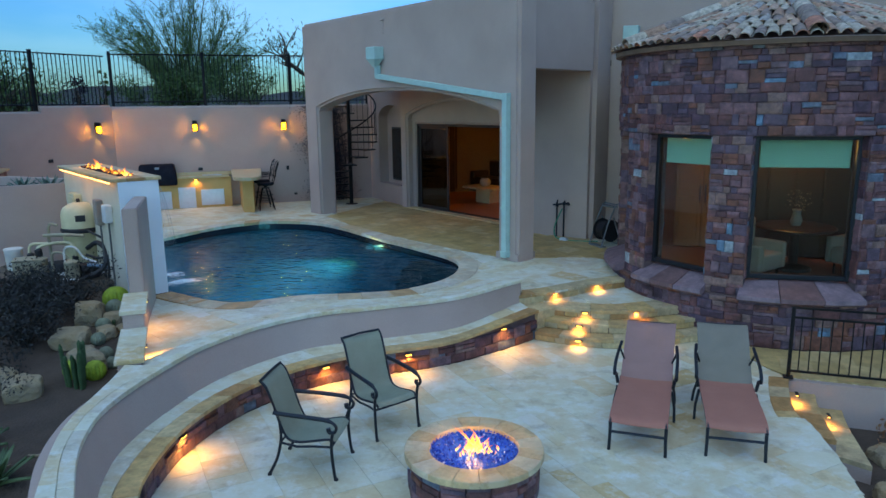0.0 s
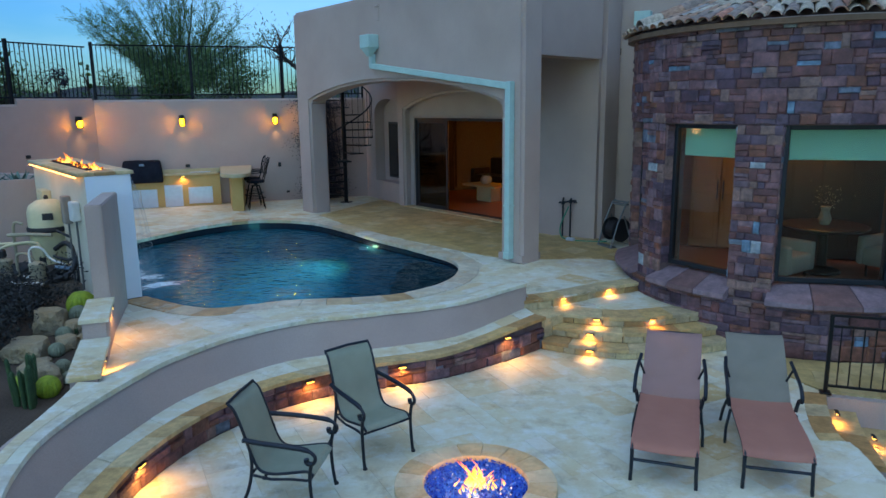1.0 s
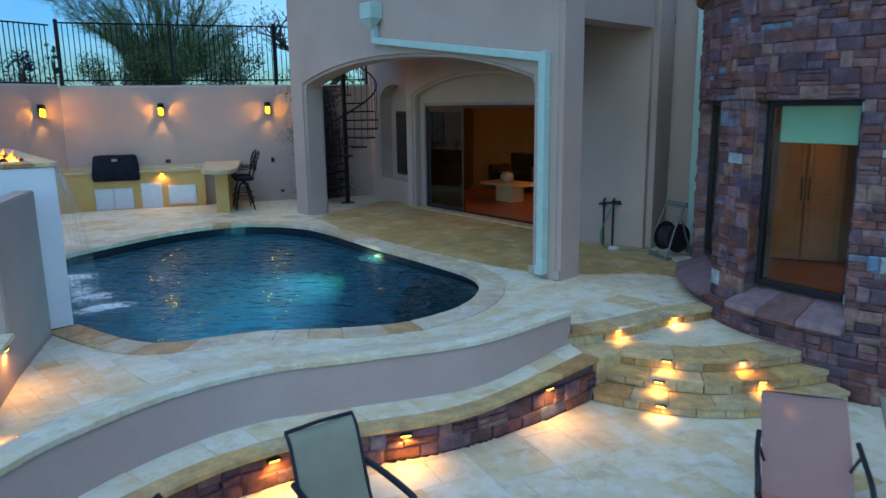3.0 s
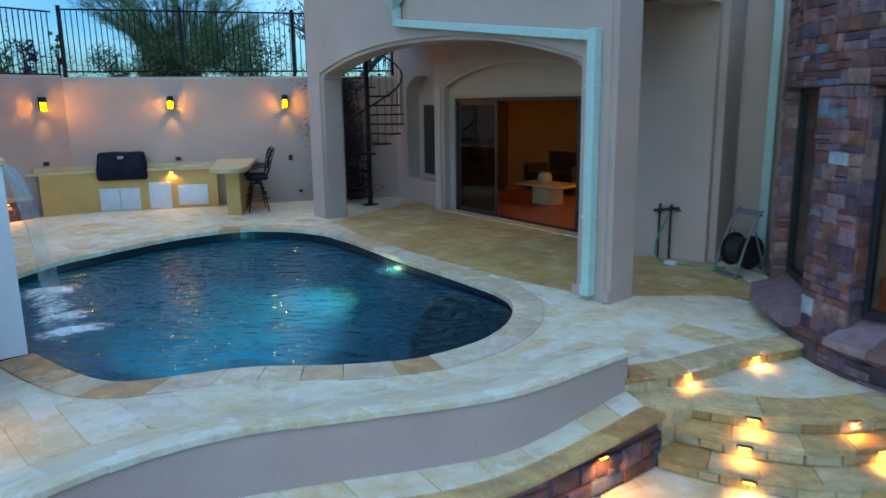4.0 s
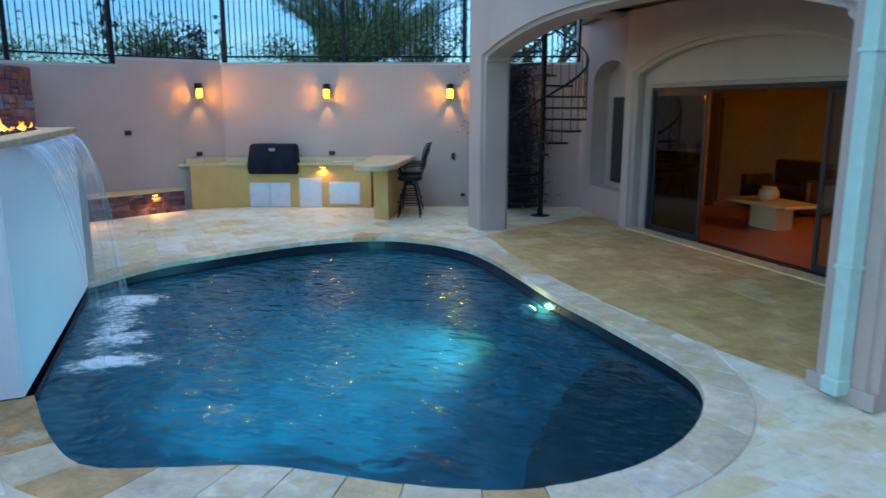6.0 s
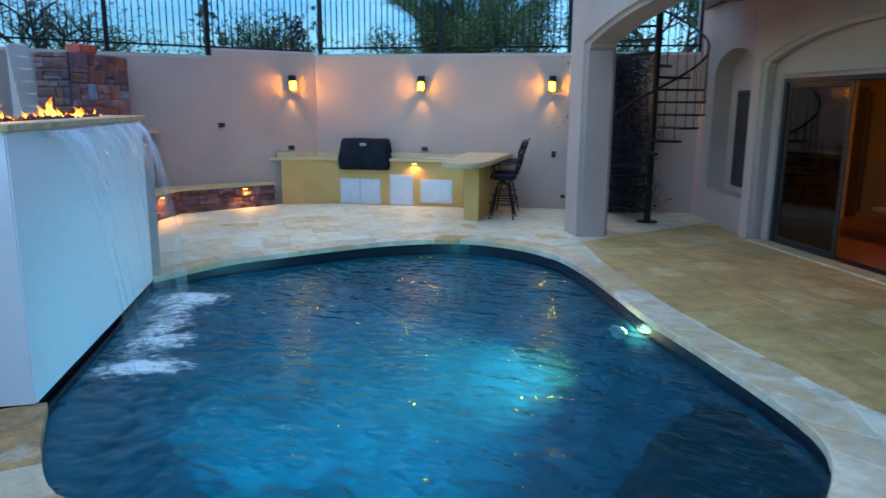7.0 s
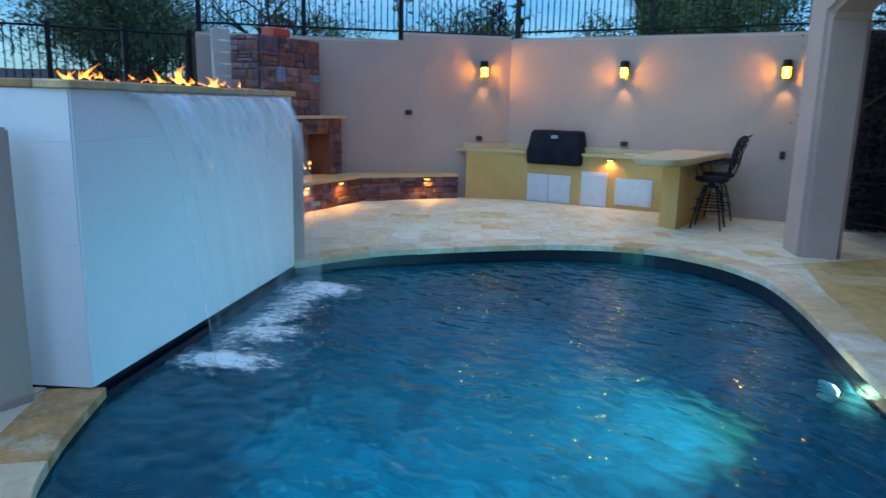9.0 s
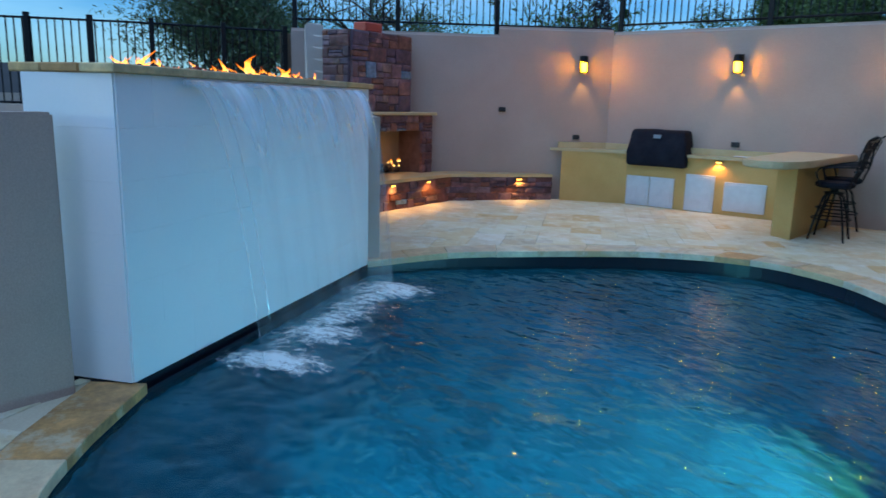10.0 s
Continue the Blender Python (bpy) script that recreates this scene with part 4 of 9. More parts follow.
def stairs():
    flight = tagged(thing("stone_stairs"), "curved stone stairs with gold flagstone treads", "stairs", "", "structure")
    back = [(4.6, 11.1), (3.5, 12.0), (2.4, 11.75), (1.38, 10.9)]
    zlo = PATIO
    for k, (line, z) in enumerate(TREADS):
        core = offset_line(line, 0.035)
        bm = bmesh.new()
        prism(bm, core + back, -0.9, z - 0.05)
        part("step_core", bm, MORTAR, flight)
        set_stones(flight, "riser_stone", stones_along(core, zlo + 0.004, z - 0.05 - zlo, 40 + k, 0.025, hmin=0.13, hmax=0.2, wmin=0.16, wmax=0.34, gap=0.008), GOLDSTONE)
        inner = offset_line(line, 0.42)
        cap_stones(flight, "tread_stone", line, inner, lambda x, y: z, 0.05, GOLDSTONE, 60 + k, 0.3, 0.6)
        zlo = z
    bm = bmesh.new()
    prism(bm, offset_line(STAIR_TOP, 0.04) + [(3.6, 12.2), (1.6, 12.0)], -0.9, -0.205)
    part("step_core", bm, MORTAR, flight)
    set_stones(flight, "riser_stone", stones_along(offset_line(STAIR_TOP, 0.04), zlo - 0.03, -0.17 - zlo, 47, 0.025, hmin=0.12, hmax=0.2, wmin=0.16, wmax=0.34, gap=0.008), GOLDSTONE)
    cap_stones(flight, "tread_stone", STAIR_TOP, offset_line(STAIR_TOP, 0.30), lambda x, y: -0.146, 0.05, GOLDSTONE, 66, 0.3, 0.6)
    landing = [p for p in TREADS[2][0]]
    area = offset_line(landing, 0.42)[::-1] + offset_line(STAIR_TOP, 0.07)[2:]
    polys = cut_pieces(area, [], (2, 10), 0.6, [0.41, 0.3], [0.41, 0.61], 5)
    lay(flight, "landing_tile", polys, lambda x, y: TREADS[2][1], TRAVERTINE, lambda x, y: 0, 60)
    bm = bmesh.new()
    prism_faces(bm, area, TREADS[2][1] - 0.02)
    part("landing_bed", bm, GROUT, flight)
    bm = bmesh.new()
    prism(bm, [(1.30, 10.45), (1.56, 10.28), (1.86, 10.55), (2.0, 10.97), (1.40, 10.75)], -0.9, TREADS[2][1] - 0.012)
    part("end_stone", bm, GOLDSTONE, flight)
    for x, y, z in ((2.14, 9.85, -0.62), (3.42, 9.96, -0.62), (2.18, 10.14, -0.48), (3.22, 10.18, -0.48), (2.30, 10.36, -0.335), (3.08, 10.40, -0.335)):
        k = 0 if z < -0.55 else 1 if z < -0.35 else 2
        step_light(x, y, z, line_heading(TREADS[k][0], x, y), 5.0, 0.0)
    for x, y in ((1.88, 11.0), (2.64, 11.52)):
        step_light(x, y, -0.205, line_heading(STAIR_TOP, x, y), 5.0, 0.0)


stairs()


def side_walls():
    """Stepped low walls along the garden side of the deck, up to the water wall."""
    w = tagged(thing("wall_garden_side"), "stepped tan stucco garden wall with stone caps", "wall", "", "structure")
    a, b = Vector((-3.13, 7.05)), Vector((-4.66, 10.50))
    d = (b - a).normalized()
    n = Vector((-d.y, d.x))
    a2, d2 = Vector((-4.035, 9.08)), Vector((-0.515, 1.37)).normalized()
    n2 = Vector((-d2.y, d2.x))
    q = lambda s, o: tuple(a + d * s + n * o) if s < 2.24 else tuple(a2 + d2 * (s - 2.25) + n2 * o)
    for s0, s1, top, cap, low in ((0.0, 1.26, 0.10, True, -0.8), (1.26, 2.23, 0.33, True, -0.8), (2.25, 3.72, 1.51, False, -0.8)):
        bm = bmesh.new()
        prism(bm, [q(s0, 0), q(s1, 0), q(s1, 0.25 if cap else 0.2), q(s0, 0.25 if cap else 0.2)], low, top - (0.05 if cap else 0))
        if not cap:
            bmesh.ops.bevel(bm, geom=[e for e in bm.edges if all(v.co.z > top - 0.01 for v in e.verts) or abs(e.verts[0].co.z - e.verts[1].co.z) > 1], offset=0.015, segments=2, affect="EDGES")
        part("body", bm, STUCCO, w)
        if cap:
            line = [q(s0 - 0.02 + (s1 - s0 + 0.02) * k / 6, -0.035) for k in range(7)]
            far = [q(s0 - 0.02 + (s1 - s0 + 0.02) * k / 6, 0.28) for k in range(7)]
            cap_stones(w, "cap_stone", line, far, lambda x, y: top, 0.05, TRAVERTINE, int(s0 * 10) + 3, 0.4, 0.6)
    for s in (0.6, 1.92):
        p = q(s, -0.005)
        step_light(p[0], p[1], 0.035 if s < 1 else 0.26, math.degrees(math.atan2(d.y, d.x)), 10.0, 0.0)


side_walls()


# ---- garden walls with the wrought fence ----
def wall_run(name, pts, z0, z1, thick, label, mat=STUCCO, parts=None):
    bm = bmesh.new()
    ribbon(bm, pts, offset_line(pts, thick), z0, z1)
    bmesh.ops.bevel(bm, geom=[e for e in bm.edges if all(v.co.z > (z1 if not callable(z1) else 0) - 0.01 for v in e.verts) and e.calc_length() > 0.4], offset=0.05, segments=3, affect="EDGES")
    return structure(name, bm, mat, label, "wall")


GW = [(-12.1, 14.3), (-10.55, 17.50), (-9.63, 19.27), (-5.3, 21.02), (-0.4, 23.0)]
wall_run("wall_north", [GW[2], GW[3], GW[4]], -0.4, 2.90, 0.3, "tall tan stucco garden wall with three lanterns")
wall_run("wall_west", [GW[1], GW[2]], -0.4, 2.94, 0.3, "tall tan stucco garden wall beside the grill island")
wall_run("wall_west_low", [GW[0], GW[1]], -0.4, 2.80, 0.3, "tan stucco garden wall behind the fireplace")


def fence(pts, z, height, name_label, gap=0.115, posts=None, seed=1):
    """Black bar fence on a plan line; every post, rail and picket is a part."""
    f = thing("iron_fence", (0, 0, 0), 0, name_label, "fence", "boundary fence")
    L, at = along(pts)
    for s in posts:
        (x, y), a = at(s)
        m = pose(x, y, 0, 0, 0, math.degrees(a))
        part("post", new_box(-0.04, 0.04, -0.04, 0.04, z - 0.12, z + height + 0.06, bevel=0.006, m=m), IRON, f)
    for zz in (z + 0.10, z + height - 0.02):
        part("rail", new_tube([(*at(s)[0], zz) for s in np.linspace(0, L, 14)], 0.018, 6), IRON, f)
    me = link_mesh("picket", new_box(-0.009, 0.009, -0.009, 0.009, z + 0.06, z + height + 0.0), IRON)
    for k in range(int(L / gap)):
        (x, y), a = at((k + 0.5) * gap)
        ob = new("picket", me)
        ob.parent = f
        ob.matrix_basis = pose(x, y, 0, 0, 0, math.degrees(a))


fence(offset_line([GW[2], GW[3], GW[4]], 0.15), 2.92, 1.42, "black iron bar fence on the tan garden wall", posts=[0.05, 2.5, 4.95, 7.3, 9.7])
fence(offset_line([GW[0], GW[1], GW[2]], 0.15), 2.86, 1.42, "black iron bar fence above the fireplace wall", posts=[0.05, 1.8, 3.52])
fence([(-13.5, 9.0), (-12.6, 11.8), (-12.2, 14.3)], 1.36, 1.40, "black iron bar fence and gate beyond the water wall", posts=[0.05, 1.5, 2.4, 3.3, 4.4, 5.4])


# ---- porch and house ----
def arch_wall(w0, w1, z_top, open0, open1, spring, crown, v0, v1, z_low=-0.3, n=26, slant=0.0):
    """A wall in the porch frame with one arched opening."""
    bm = bmesh.new()
    mid, half, rise = (open0 + open1) / 2, (open1 - open0) / 2, crown - spring
    curve = [(open0, z_low)] + [(open0 + (open1 - open0) * k / n, spring + slant * k / n + rise * (1 - abs(2 * k / n - 1) ** 2.3)) for k in range(n + 1)] + [(open1, z_low)]
    outline = [(w0, z_low)] + curve + [(w1, z_low), (w1, z_top), (w0, z_top)]
    tri = geometry.tessellate_polygon([[Vector((a, b, 0)) for a, b in outline]])
    f, g = [[bm.verts.new((a, v, b)) for a, b in outline] for v in (v0, v1)]
    for a, b, c in tri:
        bm.faces.new((f[a], f[b], f[c]))
        bm.faces.new((g[c], g[b], g[a]))
    m = len(outline)
    sides = []
    for k in range(m):
        sides.append(bm.faces.new((f[k], f[(k + 1) % m], g[(k + 1) % m], g[k])))
    bmesh.ops.dissolve_limit(bm, angle_limit=0.01, verts=bm.verts[:], edges=bm.edges[:])
    bmesh.ops.recalc_face_normals(bm, faces=bm.faces[:])
    bmesh.ops.bevel(bm, geom=[e for e in bm.edges if len(e.link_faces) == 2 and e.calc_face_angle(0) > 1.2], offset=0.06, segments=3, affect="EDGES")
    bmesh.ops.transform(bm, matrix=PORCH, verts=bm.verts[:])
    return bm


def rounded_prism(pts, z0, z1, r=0.08):
    bm = bmesh.new()
    prism(bm, pts, z0, z1)
    bmesh.ops.dissolve_limit(bm, angle_limit=0.01, verts=bm.verts[:], edges=bm.edges[:])
    bmesh.ops.bevel(bm, geom=[e for e in bm.edges if len(e.link_faces) == 2 and e.calc_face_angle(0) > 0.5 and (abs(e.verts[0].co.z - e.verts[1].co.z) > 0.3 or e.verts[0].co.z > z1 - 0.01)], offset=r, segments=4, affect="EDGES")
    return bm


TOP = 4.95
P2 = Vector((3.03, 14.95))
ED = (P2 - PF).normalized()
EN = Vector((ED.y, -ED.x))


def end_point(s, o=0.0):
    q = PF + ED * s - EN * o
    return (q.x, q.y)


def porch():
    structure("wall_porch_front", arch_wall(0.0, 8.1, TOP, 0.55, 7.45, 2.71, 3.14, 0.0, 0.5, slant=0.08), STUCCO, "tan stucco porch front with a broad arch", "wall")
    # end beam over the tall side opening, on the corner pillar
    bm = rounded_prism([end_point(0.30, 0.012), end_point(2.62, 0.012), end_point(2.62, 0.45), end_point(0.30, 0.45)], 3.50, TOP - 0.02)
    structure("wall_porch_beam", bm, STUCCO, "tan stucco beam over the tall side opening", "wall")
    bm = bmesh.new()
    prism(bm, [porch_point(0.57, -0.012), porch_point(0.1, -0.012), end_point(0.0, -0.015), end_point(0.5, -0.012), porch_point(0.02, 0.512), porch_point(0.55, 0.512)], -0.1, DECK + 0.10)
    part("pillar_base", bm, STUCCO, None)
    tagged(bpy.context.scene.objects["pillar_base"], "tan stucco plinth at the foot of the pillar", "plinth", "", "structure")
    # left end beam and ceiling
    bm = bmesh.new()
    box(bm, 7.55, 8.08, 0.5, 3.0, 3.55, TOP - 0.02, bevel=0.05, seg=2, m=PORCH)
    structure("wall_porch_left_beam", bm, STUCCO, "tan stucco beam at the open end of the porch", "wall")
    bm = bmesh.new()
    prism(bm, [porch_point(0.2, 0.45), porch_point(7.6, 0.45), porch_point(7.6, 3.4), porch_point(0.6, 3.4), (2.5, 15.5), end_point(2.2, 0.2)], 3.62, 3.75)
    structure("ceiling", bm, CEILING_DIM, "porch ceiling coloured dark brown to dim the porch", "ceiling")
    # Unseen slab, added above the niche to keep skylight out of the porch.
    bm = bmesh.new()
    prism(bm, [tuple(porch_point(7.6, 3.405)), (-2.38, 20.0), (-2.36, 20.95), (-3.0, 22.3), (-1.4, 19.8), tuple(porch_point(5.5, 3.405))], 3.62, 3.80)
    structure("ceiling_balcony", bm, CEILING_DIM, "unseen dark slab added by the spiral stair to block skylight", "ceiling")
    bm = bmesh.new()
    prism(bm, [porch_point(0.2, 0.4), porch_point(8.0, 0.4), porch_point(8.0, 3.4), porch_point(0.6, 3.4), (2.5, 15.5), end_point(2.2, 0.2)], 4.45, 4.62)
    structure("roof_flat", bm, STUCCO, "flat tan porch roof behind the parapet", "roof")
    # wall with the sliding door, under a shallow arch
    structure("wall_door_arch", arch_wall(1.4, 7.25, 3.64, 2.35, 6.92, 2.55, 2.95, 2.50, 2.72), STUCCO, "tan stucco wall with a shallow arch over the door", "wall")
    bm = arch_wall(1.2, 7.3, 3.64, 2.86, 6.74, 2.33, 2.335, 2.72, 2.98)
    structure("wall_door", bm, STUCCO, "tan stucco wall round the sliding door", "wall")
    # wall with the tap, and the taller house behind
    bm = rounded_prism([(1.75, 15.75), (3.03, 14.95), (3.22, 15.2), (3.5, 15.7), (2.4, 16.6)], -0.3, 6.6, 0.1)
    structure("wall_tap", bm, STUCCO, "tan stucco wall with a garden tap", "wall")
    bm = rounded_prism([(3.35, 15.72), (6.2, 14.6), (13.5, 12.2), (16.0, 19.0), (5.5, 22.5)], -0.3, 6.9, 0.12)
    structure("wall_house_back", bm, STUCCO, "tall tan stucco house wall behind the tower", "wall")
    # wall with the window niche beyond the porch
    niche()


def niche():
    a, b = Vector((-1.42, 19.82)), Vector((-3.05, 22.35))
    d = (b - a).normalized()
    n = Vector((d.y, -d.x))
    L = (b - a).length
    m = Matrix(((d.x, n.x, 0, a.x), (d.y, n.y, 0, a.y), (0, 0, 1, 0), (0, 0, 0, 1)))
    bm = bmesh.new()
    o0, o1, zs, cr, seat = 0.35, 1.95, 2.45, 2.85, 0.52
    nn = 14
    curve = [(o0, seat)] + [((o0 + o1) / 2 - (o1 - o0) / 2 * math.cos(math.pi * k / nn), zs + (cr - zs) * math.sin(math.pi * k / nn)) for k in range(nn + 1)] + [(o1, seat)]
    outer = [(0, -0.3), (L, -0.3), (L, 5.0), (0, 5.0)]
    for v, flip in ((0.0, False), (0.30, True)):
        vo = [bm.verts.new((x, v, z)) for x, z in outer]
        vi = [bm.verts.new((x, v, z)) for x, z in curve]
        al = vo + vi
        for t in geometry.tessellate_polygon([[Vector((x, z, 0)) for x, z in outer], [Vector((x, z, 0)) for x, z in curve]]):
            bm.faces.new([al[k] for k in t])
        if not flip:
            fo, fi = vo, vi
    for p, q, lst in ((fo, vo, outer), (fi, vi, curve)):
        for k in range(len(lst)):
            bm.faces.new((p[k], p[(k + 1) % len(lst)], q[(k + 1) % len(lst)], q[k]))
    bmesh.ops.recalc_face_normals(bm, faces=bm.faces[:])
    bmesh.ops.transform(bm, matrix=m, verts=bm.verts[:])
    structure("wall_niche", bm, STUCCO, "tan stucco wall with an arched window niche and seat", "wall")
    bm = new_box(o0 - 0.1, o1 + 0.1, 0.30, 0.45, 0.3, 3.0, m=m)
    structure("wall_niche_back", bm, STUCCO, "tan stucco back of the window niche", "wall")
    win = tagged(thing("window_3"), "narrow dark window in the arched niche", "window", "", "structure")
    part("window_frame", new_box(0.70, 1.60, 0.27, 0.302, 0.62, 2.2, bevel=0.008, m=m), PLASTIC_BLACK, win)
    part("pane", new_box(0.76, 1.54, 0.255, 0.268, 0.68, 2.14, m=m), plain("dark_window", (0.02, 0.022, 0.024), 0.05), win)


porch()


# ---- stone tower ----
WIN = [(160.0, 190.0), (204.0, 230.3), (243.0, 277.3), (290.0, 322.0)]
WIN_Z0, WIN_Z1 = 0.27, 2.34


def arc_block(bm, r0, r1, a0, a1, z0, z1, n=None):
    n = n or max(2, int(abs(a1 - a0) / 4))
    return ribbon(bm, ring(r0, a0, a1, n), ring(r1, a0, a1, n), z0, z1)


def tower():
    up = tagged(thing("wall_tower_upper"), "purple brown ashlar stone band under the tile roof", "wall", "", "structure")
    part("core", arc_block(bmesh.new(), 2.22, 2.57, 100, 340, WIN_Z1 + 0.02, 3.66), MORTAR, up)
    low = tagged(thing("wall_tower_base"), "purple brown ashlar stone base of the round tower", "wall", "", "structure")
    part("core", arc_block(bmesh.new(), 2.22, 2.64, 100, 340, -1.2, 0.0), MORTAR, low)
    pier = tagged(thing("wall_tower_piers"), "ashlar stone piers between the tower windows", "wall", "", "structure")
    spans = [(100, WIN[0][0])] + [(WIN[k][1], WIN[k + 1][0]) for k in range(3)] + [(WIN[3][1], 340)]
    for a0, a1 in spans:
        part("core", arc_block(bmesh.new(), 2.22, 2.57, a0, a1, 0.0, WIN_Z1 + 0.02), MORTAR, pier)
    # curved stone sills that slope away from the glass
    for k, (a0, a1) in enumerate(WIN):
        sill = tagged(thing("window_sill"), "sloping mauve stone sill on the tower", "window sill", "", "structure")
        n = 3
        for j in range(n):
            b0, b1 = a0 - 1 + (a1 - a0 + 2) * j / n, a0 - 1 + (a1 - a0 + 2) * (j + 1) / n
            bm = bmesh.new()
            m = 6
            rows = [[bm.verts.new((*p, z)) for p in ring(r, b0 + 0.12, b1 - 0.12, m)] for r, z in ((2.26, 0.02), (2.76, -0.03), (2.80, 0.0), (2.79, 0.06), (2.26, 0.25))]
            for a, b in zip(rows, rows[1:] + rows[:1]):
                for i in range(m):
                    bm.faces.new((a[i], a[i + 1], b[i + 1], b[i]))
            for i in (0, m):
                bm.faces.new([r[i] for r in rows])
            bmesh.ops.recalc_face_normals(bm, faces=bm.faces[:])
            part("sill_stone", bm, SILL, sill)
        window(k, a0, a1)


def window(k, a0, a1):
    p, q = [Vector(x) for x in ring(2.40, a0, a1, 1)]
    d = (q - p).normalized()
    n = Vector((d.y, -d.x))
    L = (q - p).length
    m = Matrix(((d.x, -n.x, 0, p.x), (d.y, -n.y, 0, p.y), (0, 0, 1, 0), (0, 0, 0, 1)))
    w = tagged(thing("window_%d" % (k + 4)), "tall fixed window with dark frame in the stone tower", "window", "", "structure")
    fr = bmesh.new()
    for x0, x1, z0, z1 in ((0, 0.06, 0.25, WIN_Z1 + 0.02), (L - 0.06, L, 0.25, WIN_Z1 + 0.02), (0.06, L - 0.06, 0.25, 0.32), (0.06, L - 0.06, WIN_Z1 - 0.04, WIN_Z1 + 0.02)):
        box(fr, x0, x1, -0.04, 0.05, z0, z1, bevel=0.006, m=m)
    part("window_frame", fr, BRONZE, w, "dark bronze window frame")
    part("pane", new_box(0.055, L - 0.055, 0.0, 0.008, 0.31, WIN_Z1 - 0.03, m=m), GLASS, w)
    if k in (1, 2):
        sh = thing("roman_shade", (0, 0, 0), 0, "mint green roman shade half raised behind the glass", "window shade", "tower shades")
        bm = bmesh.new()
        for j in range(3):
            box(bm, 0.10, L - 0.10, 0.10 + 0.012 * j, 0.115 + 0.012 * j, WIN_Z1 - 0.42 + 0.05 * j, WIN_Z1 - 0.02, bevel=0.004, m=m)
        part("fabric", bm, SHADE_CLOTH, sh)
        part("bottom_bar", new_box(0.10, L - 0.10, 0.098, 0.13, WIN_Z1 - 0.445, WIN_Z1 - 0.415, bevel=0.008, m=m), SHADE_CLOTH, sh)


tower()


def tower_roof():
    roof = tagged(thing("roof_tower"), "weathered barrel clay tile roof on the tower", "roof", "", "structure")
    R, Z, AZ, APX = 2.76, 3.70, 4.68, (5.75, 12.45)
    bm = bmesh.new()
    n = 48
    lo = [bm.verts.new((*p, Z)) for p in ring(R - 0.06, 95, 345, n)]
    up = bm.verts.new((*APX, AZ - 0.02))
    for a, b in zip(lo, lo[1:]):
        bm.faces.new((a, b, up))
    part("deck", bm, MORTAR, roof)
    part("fascia", arc_block(bmesh.new(), 2.55, R - 0.05, 95, 345, 3.62, Z - 0.01), surface("fascia_wood", (0.16, 0.09, 0.05), (0.22, 0.13, 0.08), 6.0), roof, "brown timber fascia")
    # barrel tiles: one tapered half pipe, laid in courses up the slope
    slope = math.atan2(AZ - Z, R)
    L = math.hypot(AZ - Z, R)

    def half_pipe(r0, r1, length, thick=0.014):
        bm = bmesh.new()
        s = 7
        rows = []
        for y, r in ((0.0, r0), (length, r1)):
            rows.append([bm.verts.new((r * math.cos(math.pi * j / s), y, r * 0.8 * math.sin(math.pi * j / s))) for j in range(s + 1)])
            rows.append([bm.verts.new(((r - thick) * math.cos(math.pi * j / s), y, (r - thick) * 0.8 * math.sin(math.pi * j / s))) for j in range(s + 1)])
        a, ai, b, bi = rows
        for j in range(s):
            bm.faces.new((a[j], b[j], b[j + 1], a[j + 1]))
            bm.faces.new((ai[j + 1], bi[j + 1], bi[j], ai[j]))
            bm.faces.new((a[j + 1], ai[j + 1], ai[j], a[j]))
        return link_mesh("roof_tile", bm, ROOF_TILE, True)

    rng = random.Random(3)
    me = half_pipe(0.086, 0.074, 0.40)
    row, s = 0, 0.0
    while s < L - 0.25:
        r = R - s * math.cos(slope) + 0.03
        cols = int(radians(215) * r / 0.182)
        for c in range(cols):
            a = 120 + 215 * (c + 0.5 + rng.uniform(-0.08, 0.08)) / cols
            m = Matrix.Translation((*ring(r, a, a, 1)[0], Z + s * math.sin(slope) + 0.015 + rng.uniform(-0.006, 0.012))) @ Matrix.Rotation(radians(a + 90), 4, "Z") @ Matrix.Rotation(slope, 4, "X") @ Matrix.Rotation(rng.uniform(-0.03, 0.03), 4, "Z")
            ob = new("roof_tile", me)
            ob.parent = roof
            ob.matrix_basis = m
        s += 0.30
    ridge = half_pipe(0.135, 0.12, 0.42, 0.02)
    for a in (258.0, 193.0):
        for k in range(int(L / 0.34)):
            r = R + 0.02 - k * 0.34 * math.cos(slope)
            ob = new("ridge_tile", ridge)
            ob.parent = roof
            ob.matrix_basis = Matrix.Translation((*ring(r, a, a, 1)[0], Z + 0.075 + k * 0.34 * math.sin(slope))) @ Matrix.Rotation(radians(a + 90), 4, "Z") @ Matrix.Rotation(slope + 0.02, 4, "X")


tower_roof()


